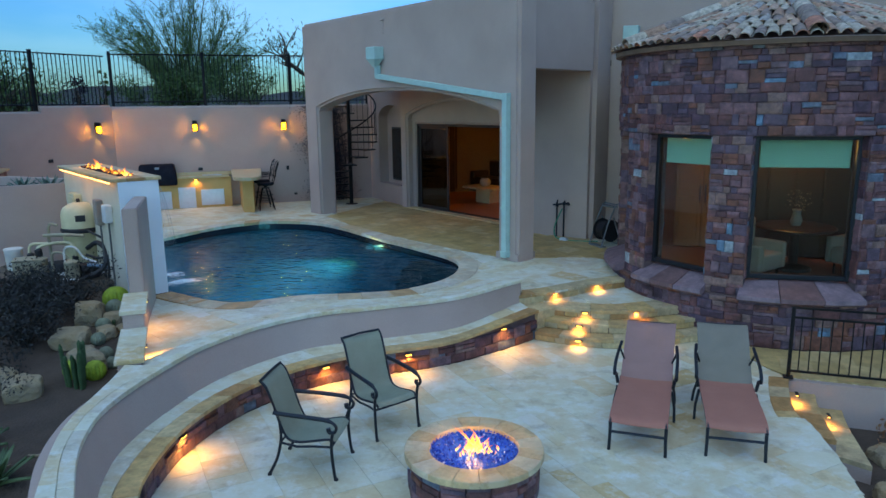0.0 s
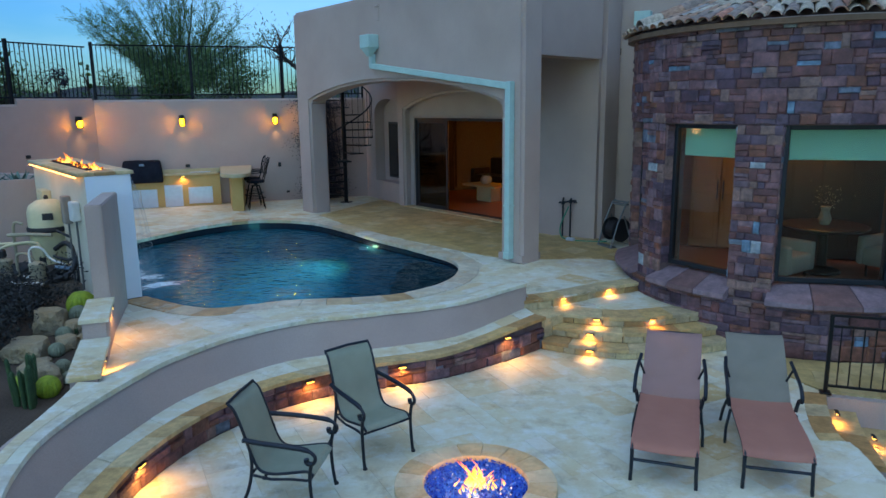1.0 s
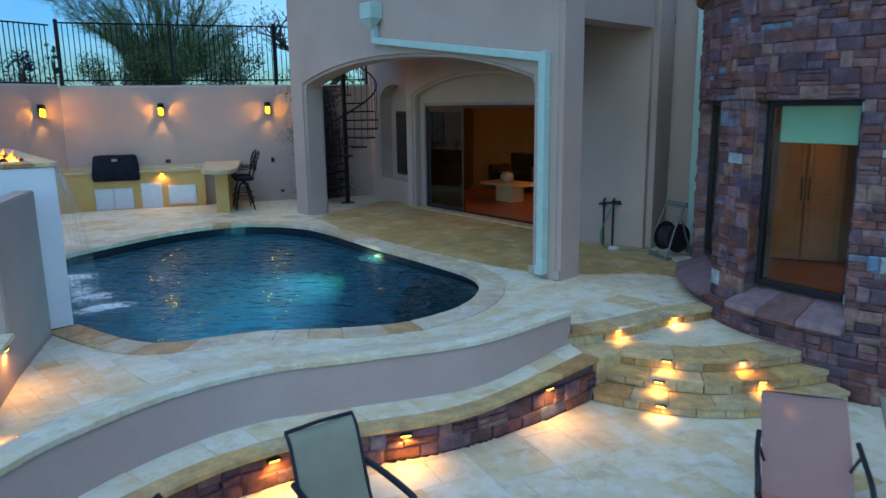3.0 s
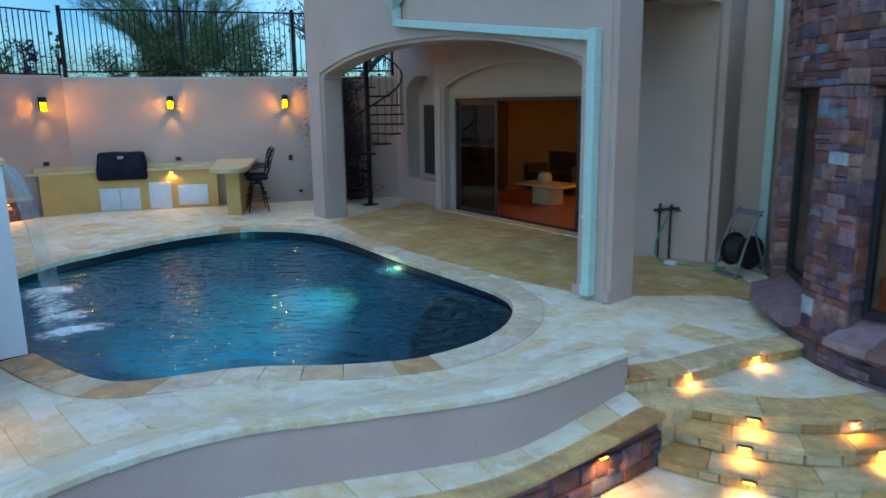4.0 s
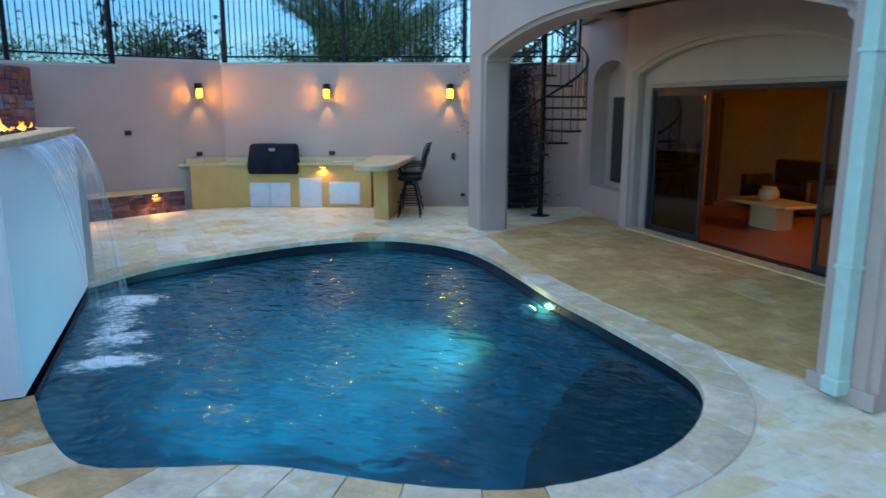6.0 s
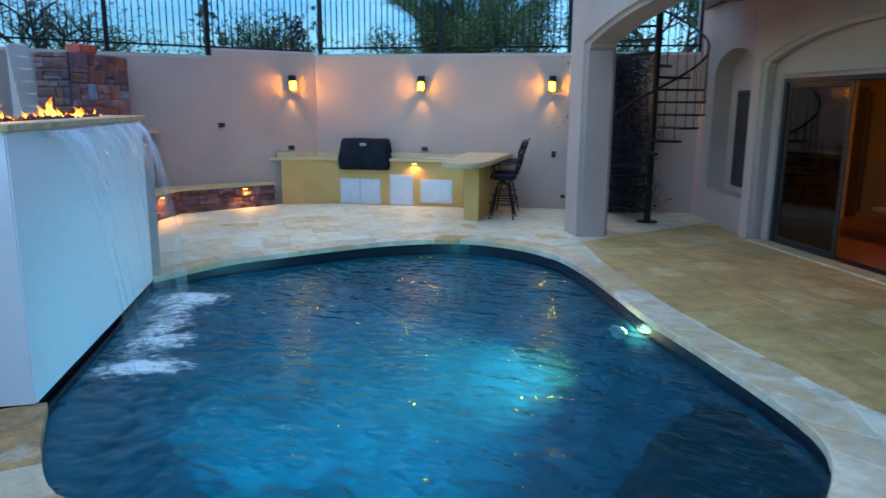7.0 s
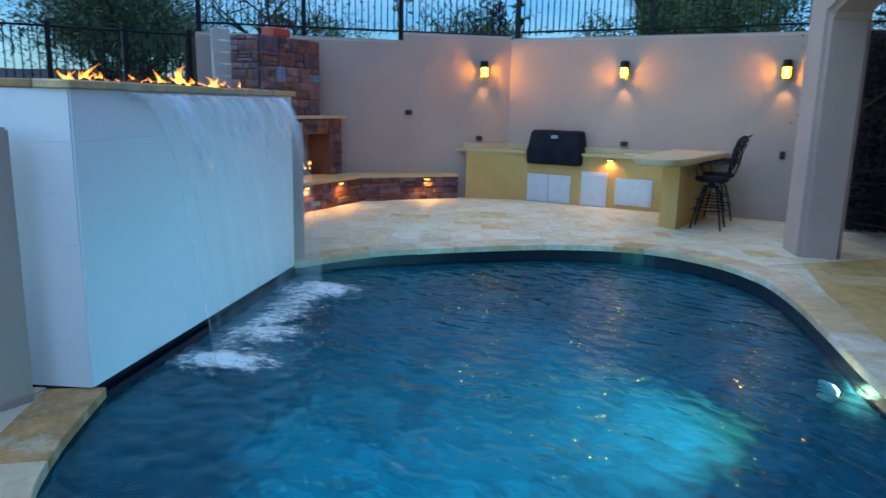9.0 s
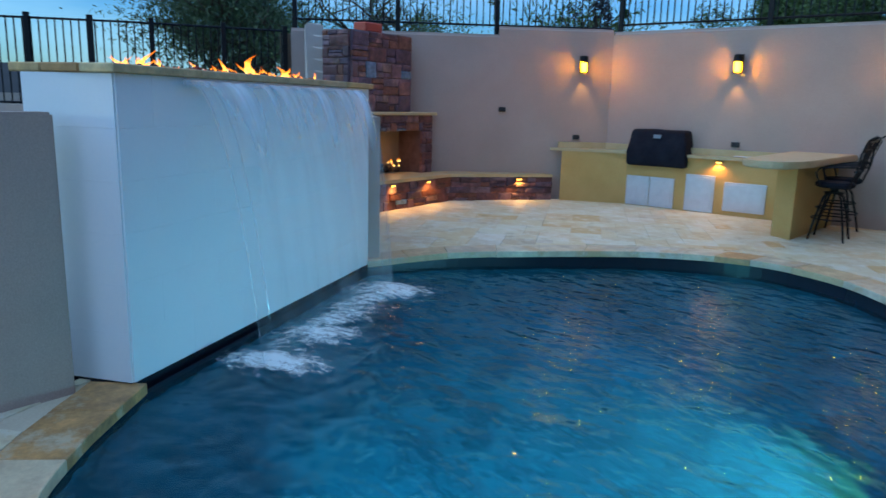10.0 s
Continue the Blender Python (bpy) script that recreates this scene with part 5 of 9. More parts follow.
def tower_room():
    bm = bmesh.new()
    prism(bm, ring(2.21, 95, 345, 30), -0.06, -0.02)
    structure("floor_tower", bm, TERRACOTTA, "red brown tile floor inside the tower room", "floor")
    bm = bmesh.new()
    prism(bm, ring(2.3, 95, 345, 30), 2.75, 2.85)
    structure("ceiling_tower", bm, ROOM_WALL, "warm plaster ceiling of the tower room", "ceiling")
    bm = bmesh.new()
    a, b = Vector((3.45, 14.65)), Vector((8.35, 12.9))
    d = (b - a).normalized()
    ang = math.degrees(math.atan2(d.y, d.x))
    m = pose(a.x, a.y, 0, 0, 0, ang)
    box(bm, 1.02, 4.75, -0.12, -0.02, -0.02, 2.75, m=m)
    structure("wall_tower_room", bm, ROOM_WALL, "warm orange plaster wall inside the tower room", "wall")
    door = tagged(thing("door_2"), "tall orange wooden double door inside the tower room", "door", "", "structure")
    for k in range(2):
        leaf = part("leaf", new_box(1.25 + 0.52 * k, 1.75 + 0.52 * k, -0.18, -0.125, 0.0, 2.5, bevel=0.01, m=m), ORANGE_WOOD, door)
        part("handle", new_tube([m @ Vector((1.71 + 0.1 * k, -0.21, 0.9)), m @ Vector((1.71 + 0.1 * k, -0.21, 1.25))], 0.012, 6), BRONZE, leaf, "dark door handle")
        for z0, z1 in ((0.15, 1.0), (1.15, 2.35)):
            part("panel", new_box(1.32 + 0.52 * k, 1.68 + 0.52 * k, -0.195, -0.178, z0, z1, bevel=0.008, m=m), ORANGE_WOOD, leaf)
    cab = thing("cabinet", (0, 0, 0), 0, "dark wooden cabinet against the tower room wall", "cabinet")
    part("body", new_box(2.45, 4.3, -0.6, -0.13, 0.0, 2.15, bevel=0.01, m=m), DARK_WOOD, cab)
    part("top", new_box(2.42, 4.33, -0.63, -0.13, 2.152, 2.2, bevel=0.01, m=m), ORANGE_WOOD, cab)
    for k in range(4):
        part("door", new_box(2.48 + 0.455 * k, 2.9 + 0.455 * k, -0.62, -0.602, 0.06, 2.1, bevel=0.006, m=m), DARK_WOOD, cab)
    table = thing("round_table", (6.05, 11.95, 0), 0, "round wooden table with a flower vase in the tower room", "table")
    part("tabletop", new_lathe([(0.60, 0.70), (0.64, 0.72), (0.64, 0.745), (0.60, 0.76)], 28), DARK_WOOD, table)
    part("pedestal", new_lathe([(0.30, 0.0), (0.28, 0.04), (0.08, 0.10), (0.07, 0.6), (0.2, 0.70)], 16), DARK_WOOD, table)
    vase = thing("flower_vase", (6.05, 11.95, 0.76), 0, "pale vase with a loose bunch of flowers", "vase")
    part("vase", new_lathe([(0.07, 0.0), (0.10, 0.08), (0.06, 0.22), (0.08, 0.28)], 16), CREAM_CLOTH, vase)
    fl = bmesh.new()
    rng = random.Random(8)
    for _ in range(60):
        c = Vector((rng.gauss(0, 0.11), rng.gauss(0, 0.11), 0.42 + rng.gauss(0, 0.09)))
        leaf_quad(fl, c, 0.05, rng)
    part("flowers", fl, leaf_material("flower", (0.25, 0.15, 0.10), (0.5, 0.4, 0.3)), vase)
    for x, y, t in ((5.2, 11.35, 40), (6.95, 11.6, -60)):
        ch = thing("armchair", (x, y, -0.02), t, "pale upholstered armchair beside the tower window", "armchair", "tower chairs")
        part("seat", new_box(-0.3, 0.3, -0.3, 0.3, 0.18, 0.46, bevel=0.05, seg=3), CREAM_CLOTH, ch)
        part("backrest", new_box(-0.3, 0.3, 0.2, 0.34, 0.4, 0.98, bevel=0.05, seg=3), CREAM_CLOTH, ch)
        for sx in (-0.34, 0.34):
            part("arm", new_box(sx - 0.06, sx + 0.06, -0.3, 0.3, 0.18, 0.62, bevel=0.04, seg=3), CREAM_CLOTH, ch)
        for sx in (-0.24, 0.24):
            for sy in (-0.24, 0.24):
                part("leg", new_tube([(sx, sy, 0), (sx, sy, 0.19)], 0.02, 6), DARK_WOOD, ch)
    ch = thing("chandelier", (5.9, 12.2, 0), 0, "small warm chandelier with candle bulbs", "chandelier")
    part("rod", new_tube([(0, 0, 2.75), (0, 0, 2.2)], 0.008, 6), BRONZE, ch)
    for k in range(6):
        a = math.pi * k / 3
        arm = part("arm", new_tube([(0, 0, 2.2), (0.15 * math.cos(a), 0.15 * math.sin(a), 2.12), (0.26 * math.cos(a), 0.26 * math.sin(a), 2.2)], 0.007, 6), BRONZE, ch)
        part("bulb", new_lathe([(0.008, 0), (0.016, 0.02), (0.004, 0.06)], 8, (0.26 * math.cos(a), 0.26 * math.sin(a), 2.2)), CANVAS_LAMP, arm)
    lamp("chandelier_lamp", "POINT", (5.9, 12.2, 2.05), 17.0, (1.0, 0.5, 0.18), 0.12)


def leaf_quad(bm, c, s, rng, long=1.0, up=None):
    d = Vector((rng.gauss(0, 1), rng.gauss(0, 1), rng.gauss(0, 1)))
    if up is not None:
        d = d * 0.6 + up
    d.normalize()
    e = d.orthogonal().normalized()
    e.rotate(Matrix.Rotation(rng.uniform(0, 6.28), 3, d))
    a, b = d * s * long, e * s * 0.45
    vs = [bm.verts.new(c + q) for q in (-a * 0.5, b * 0.5, a * 0.5, -b * 0.5)]
    bm.faces.new(vs)


tower_room()


# ---- water wall with fire trough ----
WA, WB, WC, WD = Vector((-4.50, 10.77)), Vector((-6.93, 13.42)), Vector((-7.39, 12.97)), Vector((-4.93, 10.32))


def water_wall():
    w = thing("water_wall", (0, 0, 0), 0, "white tiled water wall with gold stone cap and fire trough", "water wall")
    core = bmesh.new()
    prism(core, [tuple(WA), tuple(WB), tuple(WC), tuple(WD)], -0.130, 1.735)
    part("core", core, GROUT, w)
    foot = bmesh.new()
    prism(foot, [tuple(WA + Vector((-0.01, -0.01))), tuple(WB + Vector((-0.01, -0.01))), tuple(WC), tuple(WD)], -0.6, -0.132)
    part("footing", foot, POOL_TILE, w, "dark tiled footing at the waterline")
    d = (WB - WA).normalized()
    n = Vector((d.y, -d.x))
    L = (WB - WA).length
    # large white tiles on the pool face and the near end
    for p, q in ((WD, WA), (WA, WB)):
        e = (q - p).normalized()
        o = Vector((e.y, -e.x))
        run = (q - p).length
        ang = math.degrees(math.atan2(e.y, e.x))
        cols = max(1, round(run / 0.62))
        hs = 1.865 / 6
        for r in range(6):
            sh = 0.5 if r % 2 and cols > 1 else 0.0
            edges = sorted({0.0, run} | {min(run, max(0.0, (c + sh) * run / cols)) for c in range(cols + 1)})
            for s0, s1 in zip(edges, edges[1:]):
                part("tile", new_box(s0 + 0.0004, s1 - 0.0004, -0.012, 0.001, -0.13 + r * hs + 0.0004, -0.13 + (r + 1) * hs - 0.0004, bevel=0.0006, m=pose(p.x, p.y, 0, 0, 0, ang)), WHITE_TILE, w)
    # cap slabs round the trough
    ang = math.degrees(math.atan2(d.y, d.x))
    m = pose(WA.x, WA.y, 0, 0, 0, ang)
    depth = 0.66
    z0, z1 = 1.737, 1.79
    cuts = [-0.05, 0.75, 1.5, 2.3, 3.0, L + 0.05]
    for s0, s1 in zip(cuts, cuts[1:]):
        part("cap_stone", new_box(s0 + 0.002, s1 - 0.002, -0.05, 0.20, z0, z1, bevel=0.008, m=m), GOLDSTONE, w)
        part("cap_stone", new_box(s0 + 0.002, s1 - 0.002, 0.48, depth + 0.06, z0, z1, bevel=0.008, m=m), GOLDSTONE, w)
    for s0, s1 in ((-0.05, 0.42), (L - 0.42, L + 0.05)):
        part("cap_stone", new_box(s0, s1, 0.204, 0.476, z0, z1, bevel=0.008, m=m), GOLDSTONE, w)
    tr = part("trough", new_box(0.424, L - 0.424, 0.204, 0.476, 1.675, 1.74, bevel=0.004, m=m), PLASTIC_BLACK, w, "black fire trough")
    rng = random.Random(21)
    rocks = bmesh.new()
    for _ in range(170):
        c = m @ Vector((rng.uniform(0.45, L - 0.45), rng.uniform(0.22, 0.46), 1.765 + rng.uniform(0, 0.03)))
        r = bmesh.ops.create_icosphere(rocks, subdivisions=1, radius=rng.uniform(0.02, 0.04))
        for v in r["verts"]:
            v.co = c + v.co * rng.uniform(0.7, 1.2)
    part("lava_rock", rocks, LAVA, w, "dark lava rock")["kind"] = "stuff"
    # spout lip and the falling sheet
    part("spout", new_box(0.55, L - 0.30, -0.075, -0.045, 1.685, 1.72, bevel=0.003, m=m), STEEL, w, "steel water spout")
    part("rope_light", new_tube([m @ Vector((s, depth + 0.045, 1.715)) for s in np.linspace(0.1, L - 0.1, 8)], 0.012, 6), ROPE, w, "warm rope light under the cap")
    lamp("rope_lamp", "POINT", m @ Vector((L * 0.5, depth + 0.25, 1.57)), 3.0, WARM, 0.4)
    fires = thing("trough_fire", (0, 0, 0), 0, "row of small orange flames in the trough", "fire")
    beds = [(0.62, 5, 0.20), (0.95, 4, 0.14), (1.2, 3, 0.11), (1.5, 4, 0.16), (1.8, 3, 0.12), (2.05, 5, 0.22), (2.35, 5, 0.15), (2.6, 6, 0.15), (2.85, 6, 0.12), (3.08, 5, 0.10)]
    for s, count, h in beds:
        for _ in range(count * 3):
            k = h * rng.uniform(0.2, 0.9) * (1.1 if rng.random() < 0.2 else 0.62)
            flame(fires, m @ Vector((s + rng.gauss(0, 0.12), 0.34 + rng.uniform(-0.07, 0.07), 1.765)), k, max(0.026, k * rng.uniform(0.25, 0.6)), rng, rng.gauss(-0.35, 0.9), d)
    for s in (0.8, L - 0.8):
        lamp("trough_lamp", "POINT", m @ Vector((s, 0.34, 1.915)), 4.0, (1.0, 0.45, 0.12), 0.1)
    fall(m, L)


def flame(parent, where, h, w, rng, lean=0.0, way=Vector((1, 0))):
    """One flickering tongue."""
    bm = bmesh.new()
    n, rows = 7, []
    ph, sway = rng.uniform(0, 6), rng.uniform(0.5, 1.5) * w
    prof = [0.30, 0.75, 1.0, 0.70 + rng.uniform(-0.2, 0.2), 0.60, 0.22 + rng.uniform(0, 0.2), 0.05]
    for k, p in enumerate(prof):
        z = h * k / (len(prof) - 1)
        ox, oy = sway * math.sin(ph + 4.0 * z / h) * z / h, sway * math.cos(ph * 1.3 + 3.5 * z / h) * z / h
        ox, oy = ox + way.x * lean * z * z / h, oy + way.y * lean * z * z / h
        rows.append([bm.verts.new((where.x + ox + p * w * 0.5 * math.cos(6.283 * j / n), where.y + oy + p * w * 0.5 * math.sin(6.283 * j / n), where.z + z)) for j in range(n)])
    for a, b in zip(rows, rows[1:]):
        for j in range(n):
            bm.faces.new((a[j], a[(j + 1) % n], b[(j + 1) % n], b[j]))
    bm.faces.new(rows[-1])
    part("flame", bm, FLAME, parent, "", True)


def fall(m, L):
    """The thin falling sheet, breaking up as it nears the pool, and its foam."""
    t = thing("waterfall", (0, 0, 0), 0, "thin clear sheet of falling water breaking into foam", "waterfall")
    rng = random.Random(5)
    bm = bmesh.new()
    uv = bm.loops.layers.uv.new("uv")
    s0, s1, ns, nz = 0.58, L - 0.38, 60, 22
    grid = []
    for i in range(ns + 1):
        u = i / ns
        s = s0 + (s1 - s0) * u
        col = []
        for j in range(nz + 1):
            f = j / nz
            out = 0.075 + 0.40 * f ** 0.62
            pinch = (u - 0.5) * -0.22 * f
            wob = 0.018 * math.sin(u * 37 + f * 3) * f + 0.012 * math.sin(u * 83 + 1.7)
            col.append(bm.verts.new(m @ Vector((s + pinch, -out - wob, 1.715 - (1.715 - WATER) * f * f * 0.55 - (1.715 - WATER) * 0.45 * f))))
        grid.append(col)
    for i in range(ns):
        for j in range(nz):
            fc = bm.faces.new((grid[i][j], grid[i + 1][j], grid[i + 1][j + 1], grid[i][j + 1]))
            for lp, (a, b) in zip(fc.loops, ((i, j), (i + 1, j), (i + 1, j + 1), (i, j + 1))):
                lp[uv].uv = (a / ns, b / nz)
    part("sheet", bm, FALL, t, "", True).visible_shadow = False
    for u in (0.0, 0.06, 0.98, 1.0):
        s = s0 + (s1 - s0) * u
        pts = []
        for j in range(16):
            f = j / 15
            pts.append(m @ Vector((s + (0.5 - u) * 0.22 * f, -0.08 - 0.42 * f ** 0.62, 1.715 - (1.715 - WATER) * (0.55 * f * f + 0.45 * f))))
        part("stream", new_tube(pts, [0.010 - 0.004 * k / 15 for k in range(16)], 6), STREAM, t, "", True).visible_shadow = False
    bm = bmesh.new()
    col, uv = bm.loops.layers.float_color.new("thick"), bm.loops.layers.uv.new("uv")
    nu, nv, run = 120, 44, s1 - s0 + 0.3
    bursts = [(0.13, 0.46, 0.30, 0.36, 1.05), (0.36, 0.48, 0.30, 0.32, 0.85), (0.60, 0.46, 0.32, 0.30, 0.82), (0.85, 0.48, 0.32, 0.40, 1.05)]

    def dens(i, j):
        s, o = run * i / nu, 1.1 * j / nv
        k = max(w * math.exp(-((s - c * run) / a) ** 2 - ((o - e) / b) ** 2) for c, e, a, b, w in bursts)
        k = max(k, 0.68 * math.exp(-((o - 0.40) / 0.22) ** 2))
        return k * min(1, min(i, nu - i) / 9) * (1.0 + 0.5 * noise.noise((s * 3.1, o * 2.2, 1.5)))

    vs = [[bm.verts.new(m @ Vector((s0 - 0.15 + run * i / nu, -0.06 - 1.1 * j / nv, WATER + 0.010 + 0.05 * dens(i, j) * (0.7 + 0.5 * noise.noise((i * 0.22, j * 0.25, 7)))))) for j in range(nv + 1)] for i in range(nu + 1)]
    for i in range(nu):
        for j in range(nv):
            f = bm.faces.new((vs[i][j], vs[i][j + 1], vs[i + 1][j + 1], vs[i + 1][j]))
            for lp, (a, b) in zip(f.loops, ((i, j), (i, j + 1), (i + 1, j + 1), (i + 1, j))):
                k = dens(a, b)
                lp[col] = (k, k, k, 1)
                lp[uv].uv = (run * a / nu, 1.1 * b / nv)
    part("foam", bm, FOAM, t, "white churned foam", True)


STREAM, _n, _l, _p = material("stream_water", 0.1)
_p.inputs["Base Color"].default_value = (0.7, 0.82, 0.9, 1)
_p.inputs["Alpha"].default_value = 0.09
water_wall()


# ---- fireplace and stone bench ----
BENCH = [(-9.55, 14.25), (-9.78, 14.80), (-10.53, 16.55), (-9.98, 18.35)]


def fireplace():
    f = thing("fireplace", (0, 0, 0), 0, "purple brown stone corner fireplace with a gold mantel", "fireplace")
    o = Vector((-10.93, 16.42))
    d = Vector((0.397, -0.918))
    ang = math.degrees(math.atan2(d.y, d.x))
    m = pose(o.x, o.y, 0, 0, 0, ang)
    # here x runs along the front away from the wall corner; the front looks to +y
    def blk(name, mat, x0, x1, y0, y1, z0, z1, bev=0.006):
        return part(name, new_box(x0, x1, y0, y1, z0, z1, bevel=bev, m=m), mat, f)
    blk("surround", MORTAR, 0.0, 0.30, -0.6, -0.03, 0.3, 1.40)
    blk("surround", MORTAR, 1.55, 2.2, -0.6, -0.03, 0.3, 1.40)
    blk("lintel", MORTAR, 0.28, 1.57, -0.6, -0.03, 1.14, 1.40)
    blk("firebox", plain("firebrick", (0.22, 0.18, 0.13), 0.9), 0.28, 1.57, -0.62, -0.5, 0.3, 1.2)
    blk("chimney", MORTAR, 0.42, 1.85, -0.75, -0.18, 1.45, 2.68)
    blk("mantel", GOLD_SLAB, -0.04, 2.25, -0.62, 0.08, 1.402, 1.452, 0.01)
    cap = thing("chimney_cap", (0, 0, 0), 0, "red metal cap on the stone chimney", "chimney cap")
    part("lid", new_box(0.95, 1.35, -0.6, -0.32, 2.69, 2.84, bevel=0.02, m=m), RED_CAP, cap)
    place = lambda x0, z0, lst, y: [m @ Matrix.Translation((x0 + s + w / 2, y, z0 + z + h / 2)) @ Matrix.Rotation(math.pi, 4, "Z") @ Matrix.Diagonal((w - 0.007, 0.05, h - 0.007, 1)) for s, z, w, h in lst]
    st = place(0.0, 0.42, ashlar(0.30, 0.72, 71, wmin=0.13, wmax=0.2), -0.03) + place(1.55, 0.42, ashlar(0.65, 0.72, 72), -0.03) + place(0.0, 1.145, ashlar(2.2, 0.255, 73), -0.03) + place(0.42, 1.455, ashlar(1.43, 1.22, 74, 0.12, 0.28, 0.16, 0.46), -0.18)
    st += [m @ Matrix.Translation((-0.0, -0.6 + s + w / 2, 0.42 + z + h / 2)) @ Matrix.Rotation(radians(-90), 4, "Z") @ Matrix.Diagonal((w - 0.007, 0.04, h - 0.007, 1)) for s, z, w, h in ashlar(0.55, 0.97, 75)]
    st += [m @ Matrix.Translation((0.42, -0.7 + s + w / 2, 1.455 + z + h / 2)) @ Matrix.Rotation(radians(-90), 4, "Z") @ Matrix.Diagonal((w - 0.007, 0.04, h - 0.007, 1)) for s, z, w, h in ashlar(0.5, 1.2, 76)]
    st += [m @ Matrix.Translation((1.85, -0.75 + s + w / 2, 1.455 + z + h / 2)) @ Matrix.Rotation(radians(90), 4, "Z") @ Matrix.Diagonal((w - 0.007, 0.04, h - 0.007, 1)) for s, z, w, h in ashlar(0.57, 1.22, 77)]
    st += [m @ Matrix.Translation((2.2, -0.6 + s + w / 2, 0.42 + z + h / 2)) @ Matrix.Rotation(radians(90), 4, "Z") @ Matrix.Diagonal((w - 0.007, 0.04, h - 0.007, 1)) for s, z, w, h in ashlar(0.57, 0.97, 78)]
    set_stones(f, "stone", st, ASHLAR)
    rng = random.Random(4)
    logs = thing("log_fire", (0, 0, 0), 0, "small log fire with orange flames in the firebox", "fire")
    for k in range(4):
        a, b = m @ Vector((0.5 + 0.15 * k, -0.35, 0.47 + 0.04 * (k % 2))), m @ Vector((0.85 + 0.12 * k, -0.22, 0.5 + 0.03 * k))
        part("log", new_tube([a, (a + b) / 2 + Vector((0, 0, 0.02)), b], 0.045, 8), BARK, logs)
    for k in range(6):
        flame(logs, m @ Vector((rng.uniform(0.5, 1.0), -0.22, 0.52 + rng.uniform(0, 0.1))), rng.uniform(0.05, 0.09), 0.03, rng)
    lamp("log_lamp", "POINT", m @ Vector((0.8, -0.15, 0.75)), 2.0, (1.0, 0.45, 0.12), 0.08)
    b = tagged(thing("stone_bench"), "low purple brown stone bench with gold slab seat", "bench", "", "structure")
    back = [(-10.9, 14.1), (-11.1, 14.8), (-10.95, 17.0), (-10.3, 18.2)]
    bm = bmesh.new()
    front = [(x - 0.04, y) for x, y in BENCH]
    prism(bm, front + back[::-1], -0.3, 0.37)
    part("core", bm, MORTAR, b)
    set_stones(b, "stone", stones_along(BENCH[::-1][::-1], DECK, 0.44, 81, 0.045), ASHLAR)
    for k in range(3):
        p, q = BENCH[k], BENCH[k + 1]
        over = offset_line(BENCH, -0.05)
        bm = bmesh.new()
        prism(bm, [over[k], over[k + 1], back[k + 1], back[k]], 0.373, 0.425)
        part("seat_slab", bm, GOLD_SLAB, b)
    for s in (0.95, 1.85, 3.75):
        Lb, at = along(BENCH)
        (x, y), a = at(s)
        step_light(x, y, 0.33, math.degrees(a), 10.0, 0.055)
    # stepped wall beside the chimney
    bm = bmesh.new()
    a, c = Vector((-11.55, 14.35)), Vector((-10.75, 14.15))
    e = (c - a) / 9
    w = Vector((0.08, 0.28))
    for k in range(9):
        p = a + e * k
        pts = [tuple(p), tuple(p + e), tuple(p + e + w), tuple(p + w)]
        sub = bmesh.new()
        prism(sub, pts, -0.3, 2.83 - 0.19 * k)
        sub.faces.ensure_lookup_table()
        bmesh.ops.bevel(sub, geom=[q for q in sub.edges if q.verts[0].co.z > 0 and q.verts[1].co.z > 0], offset=0.03, segments=2, affect="EDGES")
        me = bpy.data.meshes.new("tmp")
        sub.to_mesh(me)
        sub.free()
        bm.from_mesh(me)
        bpy.data.meshes.remove(me)
    structure("wall_stepped", bm, surface("pale_stucco", (0.50, 0.45, 0.40), (0.56, 0.50, 0.45), 1.0, 0.9), "pale stepped stucco wall beside the chimney", "wall")


fireplace()


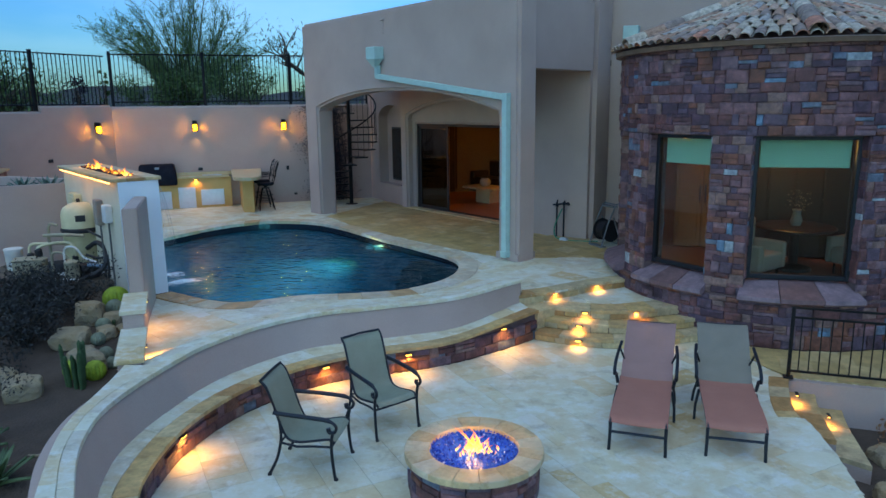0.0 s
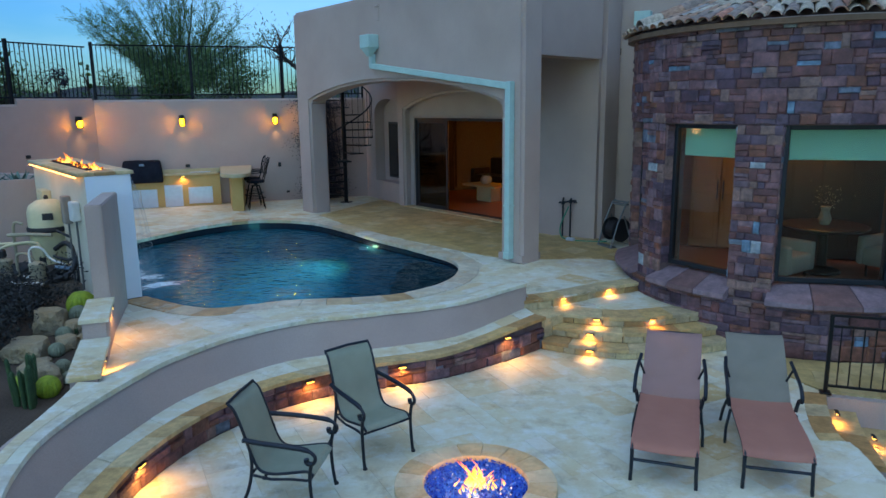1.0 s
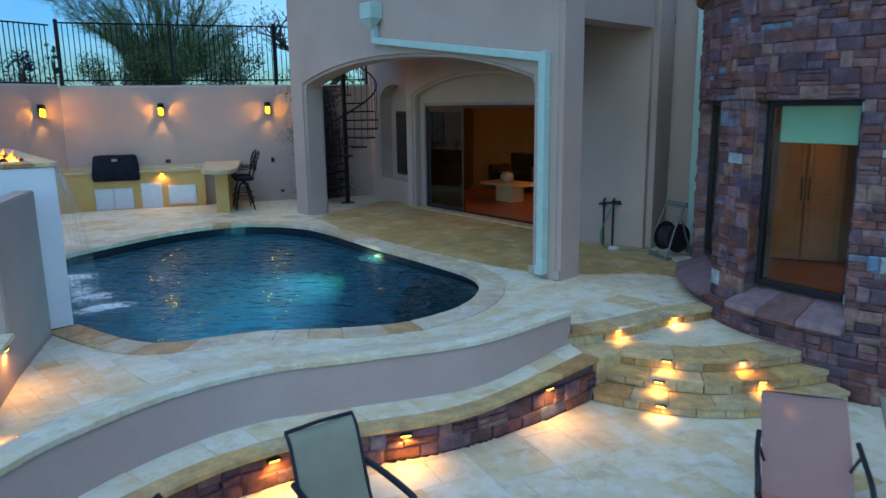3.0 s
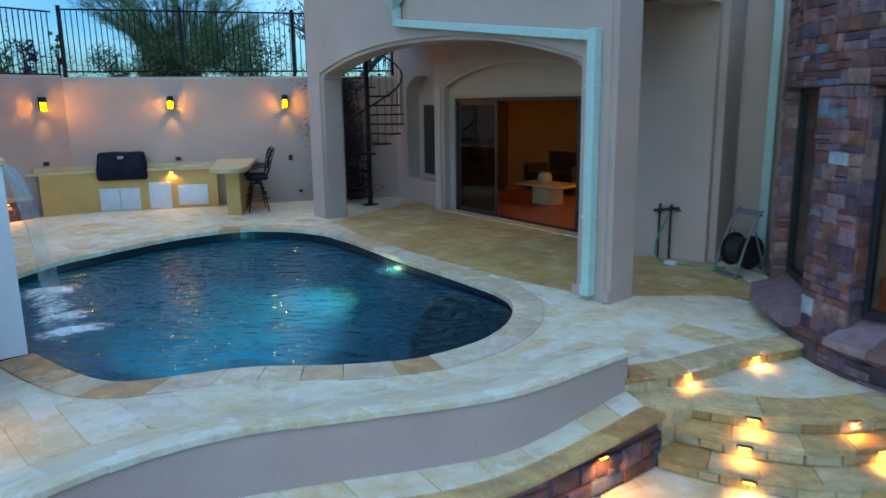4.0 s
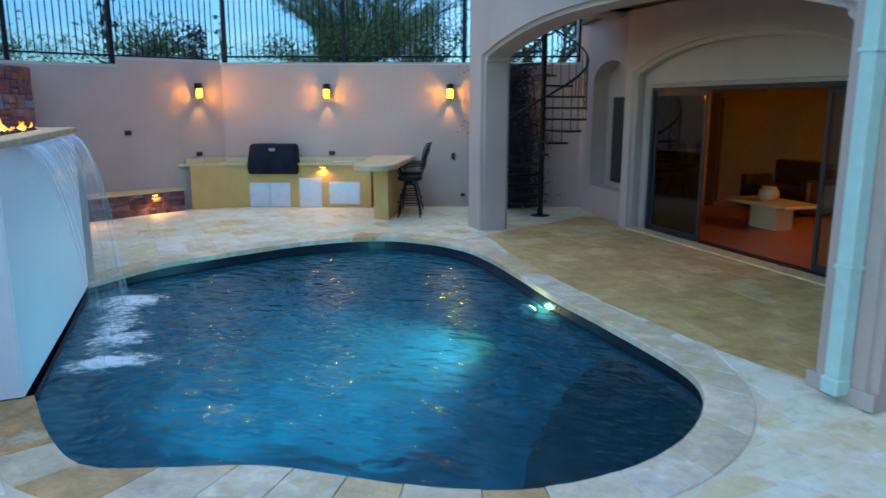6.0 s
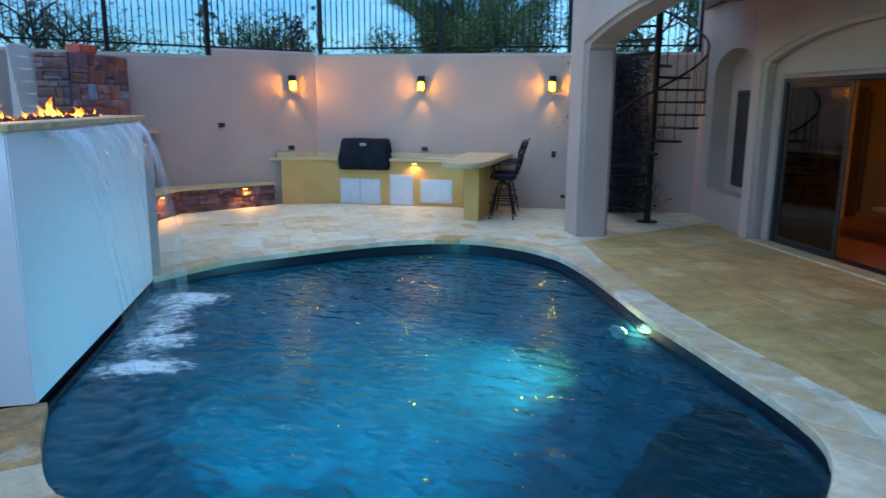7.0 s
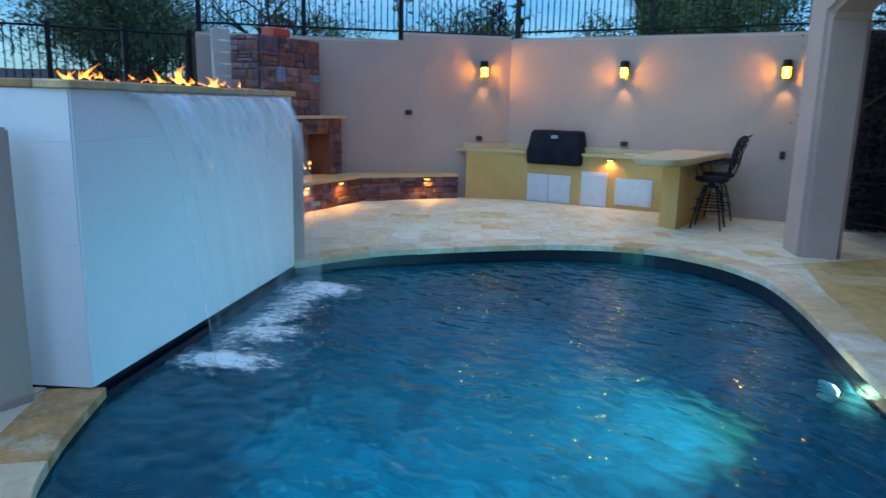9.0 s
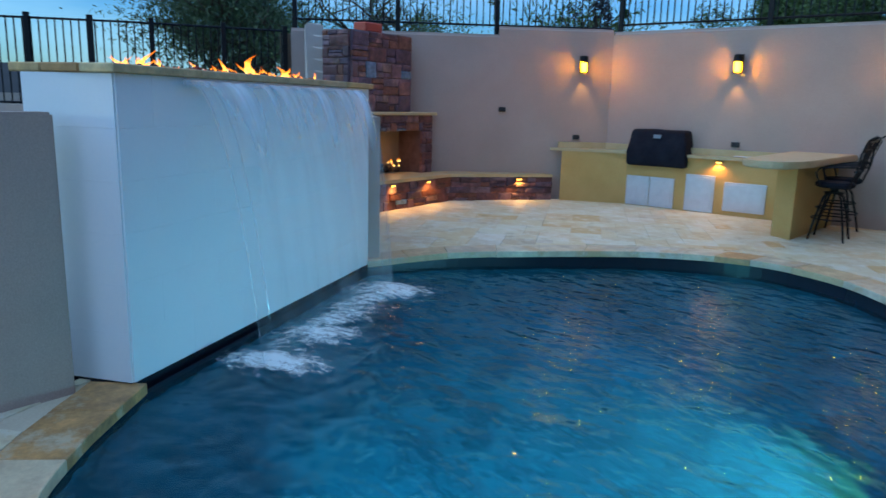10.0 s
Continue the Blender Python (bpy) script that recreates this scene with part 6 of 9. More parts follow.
# ---- grill island, bar and stool ----
def island():
    base = [(-9.88, 18.47), (-9.08, 19.26), (-6.72, 20.20), (-6.9, 20.68), (-9.25, 19.72), (-9.98, 18.75)]
    isl = thing("grill_island", (0, 0, 0), 0, "gold stucco grill island with steel doors", "outdoor kitchen")
    bm = bmesh.new()
    prism(bm, base, DECK - 0.02, 0.84)
    part("body", bm, STUCCO_GOLD, isl)
    top = [(-10.08, 18.36), (-9.06, 19.20), (-6.75, 20.12), (-6.95, 20.72), (-9.3, 19.78), (-10.15, 18.75)]
    bm = bmesh.new()
    prism(bm, top, 0.842, 0.89)
    part("worktop", bm, GOLD_SLAB, isl, "gold stone worktop")
    bm = bmesh.new()
    corner, east = Vector(GW[2][:2]), (Vector(GW[3][:2]) - Vector(GW[2][:2])).normalized()
    west = (Vector(GW[1][:2]) - corner).normalized()
    line = lambda o: [corner + west * 0.88 + Vector((-west.y, west.x)) * o, corner + (east + west).normalized() * o * 1.15, corner + east * 3.1 + Vector((east.y, -east.x)) * o]
    near, far = line(0.085), line(0.012)
    prism(bm, [tuple(p) for p in near] + [tuple(p) for p in reversed(far)], 0.892, 0.995)
    part("backsplash", bm, GOLD_SLAB, isl, "low gold stone backsplash")
    a, b = Vector((-9.08, 19.26)), Vector((-6.72, 20.20))
    d = (b - a).normalized()
    m = pose(a.x, a.y, 0, 0, 0, math.degrees(math.atan2(d.y, d.x)))
    for n, x0, x1, z0, z1 in (("grill_door", 0.03, 0.44, 0.0, 0.48), ("grill_door", 0.45, 0.87, 0.0, 0.48), ("bin_door", 1.06, 1.53, 0.0, 0.58), ("side_door", 1.68, 2.32, 0.06, 0.50)):
        door = part(n, new_box(x0, x1, -0.025, 0.0, z0 - 0.02, z1, bevel=0.006, m=m), STEEL, isl, "brushed steel door")
        part("panel", new_box(x0 + 0.035, x1 - 0.035, -0.034, -0.024, z0 + 0.015, z1 - 0.035, bevel=0.006, m=m), STEEL, door)
        hx = x0 + 0.07 if n == "side_door" else (x0 + x1) / 2
        pts = [(hx - 0.06, -0.055, z1 - 0.07), (hx + 0.06, -0.055, z1 - 0.07)] if n == "bin_door" else [(hx, -0.055, z0 + 0.17), (hx, -0.055, z0 + 0.29)]
        part("handle", new_tube([m @ Vector(p) for p in pts], 0.008, 6), STEEL, door, "steel bar handle")
    for k, z in enumerate((0.58, 0.18)):
        v = part("vent", new_box(-0.08, 0.08, -0.012, 0.004, z, z + 0.12, bevel=0.003, m=pose(-9.93, 18.60, 0, 0, 0, -70)), PLASTIC_BLACK, isl, "dark louvred vent")
    # sink and tap
    s = m @ Vector((2.05, 0.22, 0.9))
    part("sink", new_box(1.75, 2.3, 0.08, 0.40, 0.895, 0.912, bevel=0.006, m=m), STEEL, isl, "steel sink rim")
    part("faucet", new_tube([m @ Vector(p) for p in ((2.0, 0.42, 0.9), (2.0, 0.42, 1.02), (2.0, 0.36, 1.07), (2.0, 0.28, 1.05))], 0.012, 8), STEEL, isl, "steel faucet")
    step_light(*(m @ Vector((1.56, -0.005, 0.78)))[:2], 0.79, math.degrees(math.atan2(d.y, d.x)), 10.0, 0.0)
    # covered grill
    g = thing("grill", (0, 0, 0), 0, "built-in grill under a black fabric cover", "grill")
    bm = new_box(0.02, 1.06, -0.12, 0.48, 0.66, 1.27, bevel=0.06, seg=3, m=m)
    bmesh.ops.subdivide_edges(bm, edges=bm.edges[:], cuts=2, use_grid_fill=True)
    inv = m.inverted()
    for v in bm.verts:
        q = inv @ v.co
        k = max(0, (q.z - 0.9) / 0.37)
        q.x = 0.475 + (q.x - 0.475) * (1 - 0.10 * k)
        q.y += 0.08 * k if q.y < 0.1 else 0
        q.y += 0.02 * noise.noise(q * 6.0)
        q.z += 0.012 * noise.noise(q * 5.0 + Vector((3, 1, 2)))
        if 0.80 < q.z < 0.95 and q.y < 0:
            q.y -= 0.03 * math.sin((q.z - 0.8) * 21)
        v.co = m @ q
    part("cover", bm, COVER, g, "", True)
    part("badge", new_box(0.48, 0.60, -0.11, -0.05, 1.13, 1.19, bevel=0.004, m=m @ Matrix.Translation((0, 0.01, 0))), plain("badge_grey", (0.25, 0.3, 0.36), 0.5), g, "pale plain badge")
    # raised bar on a stub wall
    bar = thing("bar_counter", (0, 0, 0), 0, "raised cream stone bar top on a gold stub wall", "bar")
    bm = bmesh.new()
    prism(bm, [(-5.95, 18.93), (-5.62, 18.86), (-6.2, 20.75), (-6.62, 20.62)], DECK - 0.02, 0.94)
    part("stub_wall", bm, STUCCO_GOLD, bar)
    end = smooth_line([(-6.10, 18.62), (-5.88, 18.10), (-5.52, 17.92), (-5.26, 18.12), (-5.30, 18.62)], 6)
    bm = bmesh.new()
    prism(bm, end + [(-6.02, 20.92), (-6.85, 20.62)], 0.942, 1.03)
    bmesh.ops.bevel(bm, geom=[e for e in bm.edges if abs(e.verts[0].co.z - e.verts[1].co.z) < 0.001 and len(e.link_faces) == 2 and e.calc_face_angle(0) > 1.2], offset=0.015, segments=2, affect="EDGES")
    part("bar_top", bm, CREAM_SLAB, bar, "rounded cream stone slab")
    bm = bmesh.new()
    prism(bm, [(-6.85, 20.58), (-6.02, 20.90), (-6.04, 20.97), (-6.87, 20.65)], 1.032, 1.17)
    part("backsplash", bm, GOLD_SLAB, bar)


island()


def bar_stool():
    t = thing("bar_stool", (-5.46, 19.45, -0.03), 292, "black wrought iron swivel bar stool with arms", "bar stool")
    for k in range(4):
        a = math.pi / 4 + k * math.pi / 2
        c, s = math.cos(a), math.sin(a)
        part("leg", new_tube([(0.30 * c, 0.30 * s, 0), (0.24 * c, 0.24 * s, 0.25), (0.15 * c, 0.15 * s, 0.55), (0.10 * c, 0.10 * s, 0.62)], 0.014, 6), IRON, t)
    for z, r in ((0.28, 0.235), (0.42, 0.195)):
        part("foot_ring", new_tube([(r * math.cos(6.283 * k / 20), r * math.sin(6.283 * k / 20), z) for k in range(20)], 0.010, 6, True), IRON, t)
    part("swivel", new_lathe([(0.12, 0.61), (0.12, 0.63), (0.05, 0.64), (0.05, 0.68), (0.16, 0.69)], 16), IRON, t)
    part("seat", new_lathe([(0.20, 0.69), (0.235, 0.71), (0.24, 0.74), (0.22, 0.765), (0.1, 0.775)], 20), COVER, t, "dark seat cushion")
    for sx in (-0.2, 0.2):
        part("back_post", new_tube([(sx, 0.18, 0.70), (sx, 0.25, 0.9), (sx, 0.28, 1.15), (sx, 0.34, 1.32), (sx, 0.40, 1.36)], 0.013, 6), IRON, t)
        part("arm", new_tube([(sx * 1.05, 0.26, 0.98), (sx * 1.2, 0.05, 0.97), (sx * 1.2, -0.16, 0.95), (sx * 1.2, -0.20, 0.88), (sx * 1.15, -0.14, 0.72)], 0.012, 6), IRON, t)
    for k, z in enumerate((0.92, 1.06, 1.2, 1.3)):
        part("back_rail", new_tube([(-0.2, 0.25 + 0.04 * k - 0.02, z), (0, 0.30 + 0.03 * k, z + 0.01), (0.2, 0.25 + 0.04 * k - 0.02, z)], 0.010, 6), IRON, t)
    for sx in (-0.09, 0.0, 0.09):
        part("spindle", new_tube([(sx, 0.29, 0.93), (sx * 1.3, 0.31, 1.08), (sx, 0.39, 1.3)], 0.007, 6), IRON, t)
    return t


stool = bar_stool()
tagged(stool, group="stools at the bar")
copy_thing(stool, pose(-5.78, 20.15, -0.03, 0, 0, 285))


# ---- wall lanterns, outlets ----
def lantern(p, n):
    """A black bracket lantern with an amber glass."""
    ang = math.degrees(math.atan2(n.y, n.x)) + 90
    t = thing("wall_lantern", (p[0], p[1], 0), ang, "black wall lantern with glowing amber glass", "wall lamp", "garden wall lanterns")
    part("back_plate", new_box(-0.055, 0.055, -0.02, 0.0, 2.30, 2.48, bevel=0.005), IRON, t)
    part("arm", new_tube([(0, -0.01, 2.42), (0, -0.07, 2.45), (0, -0.11, 2.43)], 0.014, 6), IRON, t)
    part("cap", new_lathe([(0.075, 2.36), (0.078, 2.375), (0.07, 2.39), (0.068, 2.46), (0.05, 2.475), (0.015, 2.48)], 16, (0, -0.11, 0)), IRON, t)
    part("glass", new_lathe([(0.02, 2.20), (0.040, 2.205), (0.048, 2.23), (0.050, 2.30), (0.046, 2.36)], 16, (0, -0.11, 0)), CANVAS_LAMP, t, "glowing amber glass", True)
    for k in range(4):
        c, q = 0.067 * math.cos(math.pi * (0.25 + 0.5 * k)), 0.067 * math.sin(math.pi * (0.25 + 0.5 * k))
        part("cage_bar", new_tube([(c, -0.11 + q, 2.20), (c, -0.11 + q, 2.37)], 0.004, 5), IRON, t)
    part("base_ring", new_lathe([(0.066, 2.185), (0.072, 2.19), (0.072, 2.20), (0.064, 2.203)], 16, (0, -0.11, 0)), IRON, t)
    # Added shield that keeps the bright glass from flooding the wall.
    bm = bmesh.new()
    ribbon(bm, [(0.074 * math.cos(a), -0.11 + 0.074 * math.sin(a)) for a in np.linspace(0.25, math.pi - 0.25, 10)], [(0.070 * math.cos(a), -0.11 + 0.070 * math.sin(a)) for a in np.linspace(0.25, math.pi - 0.25, 10)], 2.205, 2.37)
    part("reflector", bm, IRON, t, "black shield added behind the glass to limit the wall halo", True)
    q = Vector((p[0] + n.x * 0.11, p[1] + n.y * 0.11, 2.17))
    lamp("lantern_lamp", "SPOT", (0, 0, 0), 11.0, (1.0, 0.50, 0.12), 0.03, look(q, (p[0] + n.x * 0.05, p[1] + n.y * 0.05, 1.6)), 62)


def wall_point(a, b, f):
    return (a[0] + (b[0] - a[0]) * f, a[1] + (b[1] - a[1]) * f)


def normal_right(a, b):
    d = Vector((b[0] - a[0], b[1] - a[1])).normalized()
    return Vector((d.y, -d.x))


n_north, n_west = normal_right(GW[2], GW[3]), normal_right(GW[1], GW[2])


def onto(p, a, n):
    q = Vector(p)
    k = (q - Vector(a)).dot(n)
    return tuple(q - n * (k - 0.003))


lantern(onto((-9.70, 18.72), GW[2], n_west), n_west)
lantern(onto((-7.60, 20.02), GW[2], n_north), n_north)
lantern(onto((-5.27, 20.95), GW[2], n_north), n_north)


def outlet(p, n, z, w=0.12, h=0.08):
    ang = math.degrees(math.atan2(n.y, n.x)) + 90
    t = thing("outlet_box", (p[0], p[1], 0), ang, "dark weatherproof outlet box on stucco", "outlet", "wall outlets")
    part("box", new_box(-w / 2, w / 2, -0.03, 0.004, z - h / 2, z + h / 2, bevel=0.006), PLASTIC_BLACK, t)
    part("flap", new_box(-w / 2 + 0.01, w / 2 - 0.01, -0.042, -0.029, z - h / 2 + 0.012, z + h / 2 - 0.01, bevel=0.004), PLASTIC_BLACK, t)


outlet(onto((-10.35, 17.5), GW[2], n_west), n_west, 1.53)
outlet(onto((-9.75, 18.7), GW[2], n_west), n_west, 1.08)
outlet(onto((-7.55, 20.05), GW[2], n_north), n_north, 1.08)
outlet(onto((-5.2, 20.95), GW[2], n_north), n_north, 1.02, 0.08, 0.12)
outlet(onto((-5.0, 21.0), GW[2], n_north), n_north, 0.22, 0.09, 0.06)


# ---- spiral stair ----
def spiral():
    t = thing("spiral_stair", (-3.22, 20.55, -0.032), 0, "black steel spiral staircase beside the porch", "staircase")
    part("base_plate", new_lathe([(0.18, 0.0), (0.18, 0.015), (0.06, 0.02)], 20), IRON, t)
    part("pole", new_tube([(0, 0, 0), (0, 0, 4.4)], 0.055, 12), IRON, t)
    n, rise, R, a0, da = 17, 0.205, 0.82, radians(150), radians(26)
    for k in range(n):
        a, z = a0 + da * k, rise * (k + 1)
        bm = bmesh.new()
        pts = [(0.05 * math.cos(a - 0.3), 0.05 * math.sin(a - 0.3)), (R * math.cos(a - da * 0.55), R * math.sin(a - da * 0.55)), (R * math.cos(a), R * math.sin(a)), (R * math.cos(a + da * 0.55), R * math.sin(a + da * 0.55)), (0.05 * math.cos(a + 0.3), 0.05 * math.sin(a + 0.3))]
        prism(bm, pts, z - 0.035, z)
        part("tread", bm, IRON, t)
        for b in (a - da * 0.3, a + da * 0.2):
            zz = z + rise * (b - a) / da
            part("baluster", new_tube([((R - 0.02) * math.cos(b), (R - 0.02) * math.sin(b), z - 0.03), ((R - 0.02) * math.cos(b), (R - 0.02) * math.sin(b), zz + 0.92)], 0.008, 5), IRON, t)
    rail = []
    for k in range((n - 1) * 3 + 1):
        a, z = a0 + da * k / 3, rise * (k / 3 + 1) + 0.93
        rail.append(((R - 0.02) * math.cos(a), (R - 0.02) * math.sin(a), z))
    part("handrail", new_tube(rail, 0.02, 8), IRON, t)


spiral()


# ---- sliding door and the room behind ----
def sliding_door():
    t = tagged(thing("door_1"), "wide black framed sliding glass door standing open", "door", "", "structure")
    z0, z1, v = DECK + 0.05, 2.33, 2.80
    fr = bmesh.new()
    for w0, w1, a, b in ((2.86, 2.93, z0, z1), (6.67, 6.74, z0, z1), (2.93, 6.67, z1 - 0.06, z1), (2.93, 6.67, z0 - 0.02, z0 + 0.02)):
        box(fr, w0, w1, v - 0.08, v + 0.10, a, b, bevel=0.005, m=PORCH)
    part("door_frame", fr, PLASTIC_BLACK, t)
    for k, (w0, w1, vv, g) in enumerate(((5.40, 6.66, v - 0.03, DARK_GLASS), (2.95, 3.30, v + 0.03, GLASS), (2.98, 3.33, v + 0.07, GLASS))):
        bm = bmesh.new()
        for a, b, c, e in ((w0, w0 + 0.06, z0 + 0.02, z1 - 0.06), (w1 - 0.06, w1, z0 + 0.02, z1 - 0.06), (w0 + 0.06, w1 - 0.06, z0 + 0.02, z0 + 0.10), (w0 + 0.06, w1 - 0.06, z1 - 0.13, z1 - 0.06)):
            box(bm, a, b, vv - 0.018, vv + 0.018, c, e, bevel=0.004, m=PORCH)
        p = part("sash", bm, PLASTIC_BLACK, t)
        part("pane", new_box(w0 + 0.055, w1 - 0.055, vv - 0.004, vv + 0.004, z0 + 0.09, z1 - 0.12, m=PORCH), g, p)
    part("threshold", new_box(2.7, 6.9, 2.45, 2.9, DECK - 0.02, DECK + 0.06, bevel=0.01, m=PORCH), GOLDSTONE, t, "gold stone door sill")
    # living room
    bm = new_box(1.5, 9.5, 2.99, 9.0, -0.2, DECK + 0.02, m=PORCH)
    structure("floor_room", bm, TERRACOTTA, "red brown tile floor of the living room", "floor")
    bm = new_box(1.4, 9.6, 3.3, 9.1, 2.9, 3.05, m=PORCH)
    structure("ceiling_room", bm, ROOM_WALL, "warm orange plaster ceiling of the living room", "ceiling")
    for nm, d in (("wall_room_back", (1.4, 9.6, 9.0, 9.15)), ("wall_room_side", (9.5, 9.65, 3.4, 9.0)), ("wall_room_far_side", (1.35, 1.5, 2.985, 9.0))):
        structure(nm, new_box(d[0], d[1], d[2], d[3], -0.2, 2.9, m=PORCH), ROOM_WALL, "warm orange plaster wall of the living room", "wall")
    cab = thing("media_cabinet", (0, 0, 0), 0, "tall dark wooden wall cabinet in the living room", "cabinet")
    part("body", new_box(8.9, 9.48, 3.9, 8.9, DECK + 0.02, 2.3, bevel=0.01, m=PORCH), DARK_WOOD, cab)
    for k in range(5):
        part("door", new_box(8.87, 8.898, 3.95 + k * 0.98, 4.87 + k * 0.98, 0.05, 2.22, bevel=0.01, m=PORCH), DARK_WOOD, cab)
    tb = thing("coffee_table", (0, 0, 0), 0, "low pale stone coffee table on a block foot", "table")
    part("tabletop", new_box(5.6, 7.0, 4.6, 5.4, 0.36, 0.42, bevel=0.01, m=PORCH), GOLD_SLAB, tb)
    part("foot", new_box(6.0, 6.6, 4.8, 5.2, DECK + 0.02, 0.36, bevel=0.01, m=PORCH), CREAM_SLAB, tb)
    pot = thing("clay_pot", (*porch_point(6.4, 5.0), 0.42), 0, "round pale clay pot on the coffee table", "pot")
    part("pot", new_lathe([(0.10, 0), (0.17, 0.08), (0.16, 0.18), (0.11, 0.23), (0.13, 0.25)], 18), CREAM_CLOTH, pot, "", True)
    sofa = thing("sofa", (0, 0, 0), 0, "dark brown leather sofa in the living room", "sofa")
    part("seat", new_box(7.0, 8.6, 6.4, 7.2, 0.1, 0.45, bevel=0.06, seg=3, m=PORCH), DARK_WOOD, sofa)
    part("backrest", new_box(7.0, 8.6, 7.1, 7.4, 0.3, 0.95, bevel=0.06, seg=3, m=PORCH), DARK_WOOD, sofa)
    for w in (6.9, 8.5):
        part("arm", new_box(w, w + 0.2, 6.4, 7.35, 0.0, 0.65, bevel=0.05, seg=3, m=PORCH), DARK_WOOD, sofa)
    vent = thing("ceiling_vent", (0, 0, 0), 0, "dark ceiling air vent in the living room", "vent")
    part("grille", new_box(6.0, 6.8, 5.2, 5.5, 2.86, 2.898, bevel=0.005, m=PORCH), PLASTIC_BLACK, vent)
    cl = thing("ceiling_light", (*porch_point(3.2, 6.6), 2.9), 0, "warm round ceiling light in the living room", "ceiling light")
    part("shade", new_lathe([(0.05, -0.09), (0.14, -0.07), (0.16, 0.0)], 16), CANVAS_LAMP, cl)
    lamp("room_lamp", "POINT", (*porch_point(5.2, 6.2), 2.6), 2.6, (1.0, 0.45, 0.16), 0.15)
    wc = thing("wall_cabinet", (0, 0, 0), 0, "long dark wooden wall unit across the living room", "cabinet")
    part("body", new_box(1.6, 8.84, 8.35, 8.98, DECK + 0.02, 2.36, bevel=0.01, m=PORCH), DARK_WOOD, wc)
    for k in range(7):
        part("door", new_box(1.65 + k * 1.02, 2.62 + k * 1.02, 8.32, 8.348, 0.05, 2.28, bevel=0.01, m=PORCH), DARK_WOOD, wc)


sliding_door()


# ---- roof drains and downspouts ----
def downspouts():
    d = thing("downspout", (0, 0, 0), 0, "mint green roof drain box and downspout", "downspout", "mint downspouts")
    bm = new_box(4.28, 4.64, -0.26, 0.0, 3.86, 4.14, bevel=0.014, m=PORCH)
    part("collector", bm, MINT, d)
    bm = bmesh.new()
    lathe(bm, [(0.07, 3.70), (0.10, 3.74), (0.22, 3.86)], 4)
    bmesh.ops.transform(bm, matrix=PORCH @ Matrix.Translation((4.46, -0.13, 0)) @ Matrix.Diagonal((1.0, 0.72, 1.0, 1.0)) @ Matrix.Rotation(radians(45), 4, "Z"), verts=bm.verts[:])
    part("funnel", bm, MINT, d)
    def pipe(pts, w=0.055):
        for a, b in zip(pts, pts[1:]):
            a, b = Vector(a), Vector(b)
            dd = (b - a)
            L = dd.length
            m = PORCH @ Matrix.Translation(a) @ dd.to_track_quat("Z", "Y").to_matrix().to_4x4()
            part("pipe", new_box(-w, w, -w, w, -0.03, L + 0.03, bevel=0.008, m=m), MINT, d)
    pipe([(4.46, -0.065, 3.72), (4.46, -0.065, 3.50)])
    pipe([(4.46, -0.065, 3.50), (0.33, -0.065, 2.98)])
    pipe([(0.25, -0.065, 3.02), (0.25, -0.065, DECK + 0.12)], 0.062)
    part("shoe", new_box(0.175, 0.325, -0.15, -0.002, DECK + 0.03, DECK + 0.16, bevel=0.015, m=PORCH), MINT, d)
    for z in (0.9, 2.4):
        part("strap", new_box(0.175, 0.325, -0.135, -0.002, z, z + 0.03, bevel=0.003, m=PORCH), MINT, d)
    scup = thing("roof_scupper", (0, 0, 0), 0, "small dark overflow slot in the parapet", "scupper")
    part("slot", new_box(4.24, 4.34, -0.012, 0.02, 4.42, 4.72, bevel=0.01, m=PORCH), STUCCO, scup)
    part("hood", new_box(4.22, 4.36, -0.05, 0.01, 4.70, 4.74, bevel=0.01, m=PORCH), STUCCO, scup)
    e = thing("downspout", (0, 0, 0), 0, "mint green drain box and downspout behind the tower", "downspout", "mint downspouts")
    mm = pose(3.86, 15.47, 0, 0, 0, math.degrees(math.atan2(-1.12, 2.85)))
    part("collector", new_box(-0.16, 0.16, -0.2, -0.002, 4.15, 4.42, bevel=0.012, m=mm), MINT, e)
    part("pipe", new_box(-0.06, 0.06, -0.13, -0.01, DECK, 4.15, bevel=0.008, m=mm), MINT, e)


downspouts()


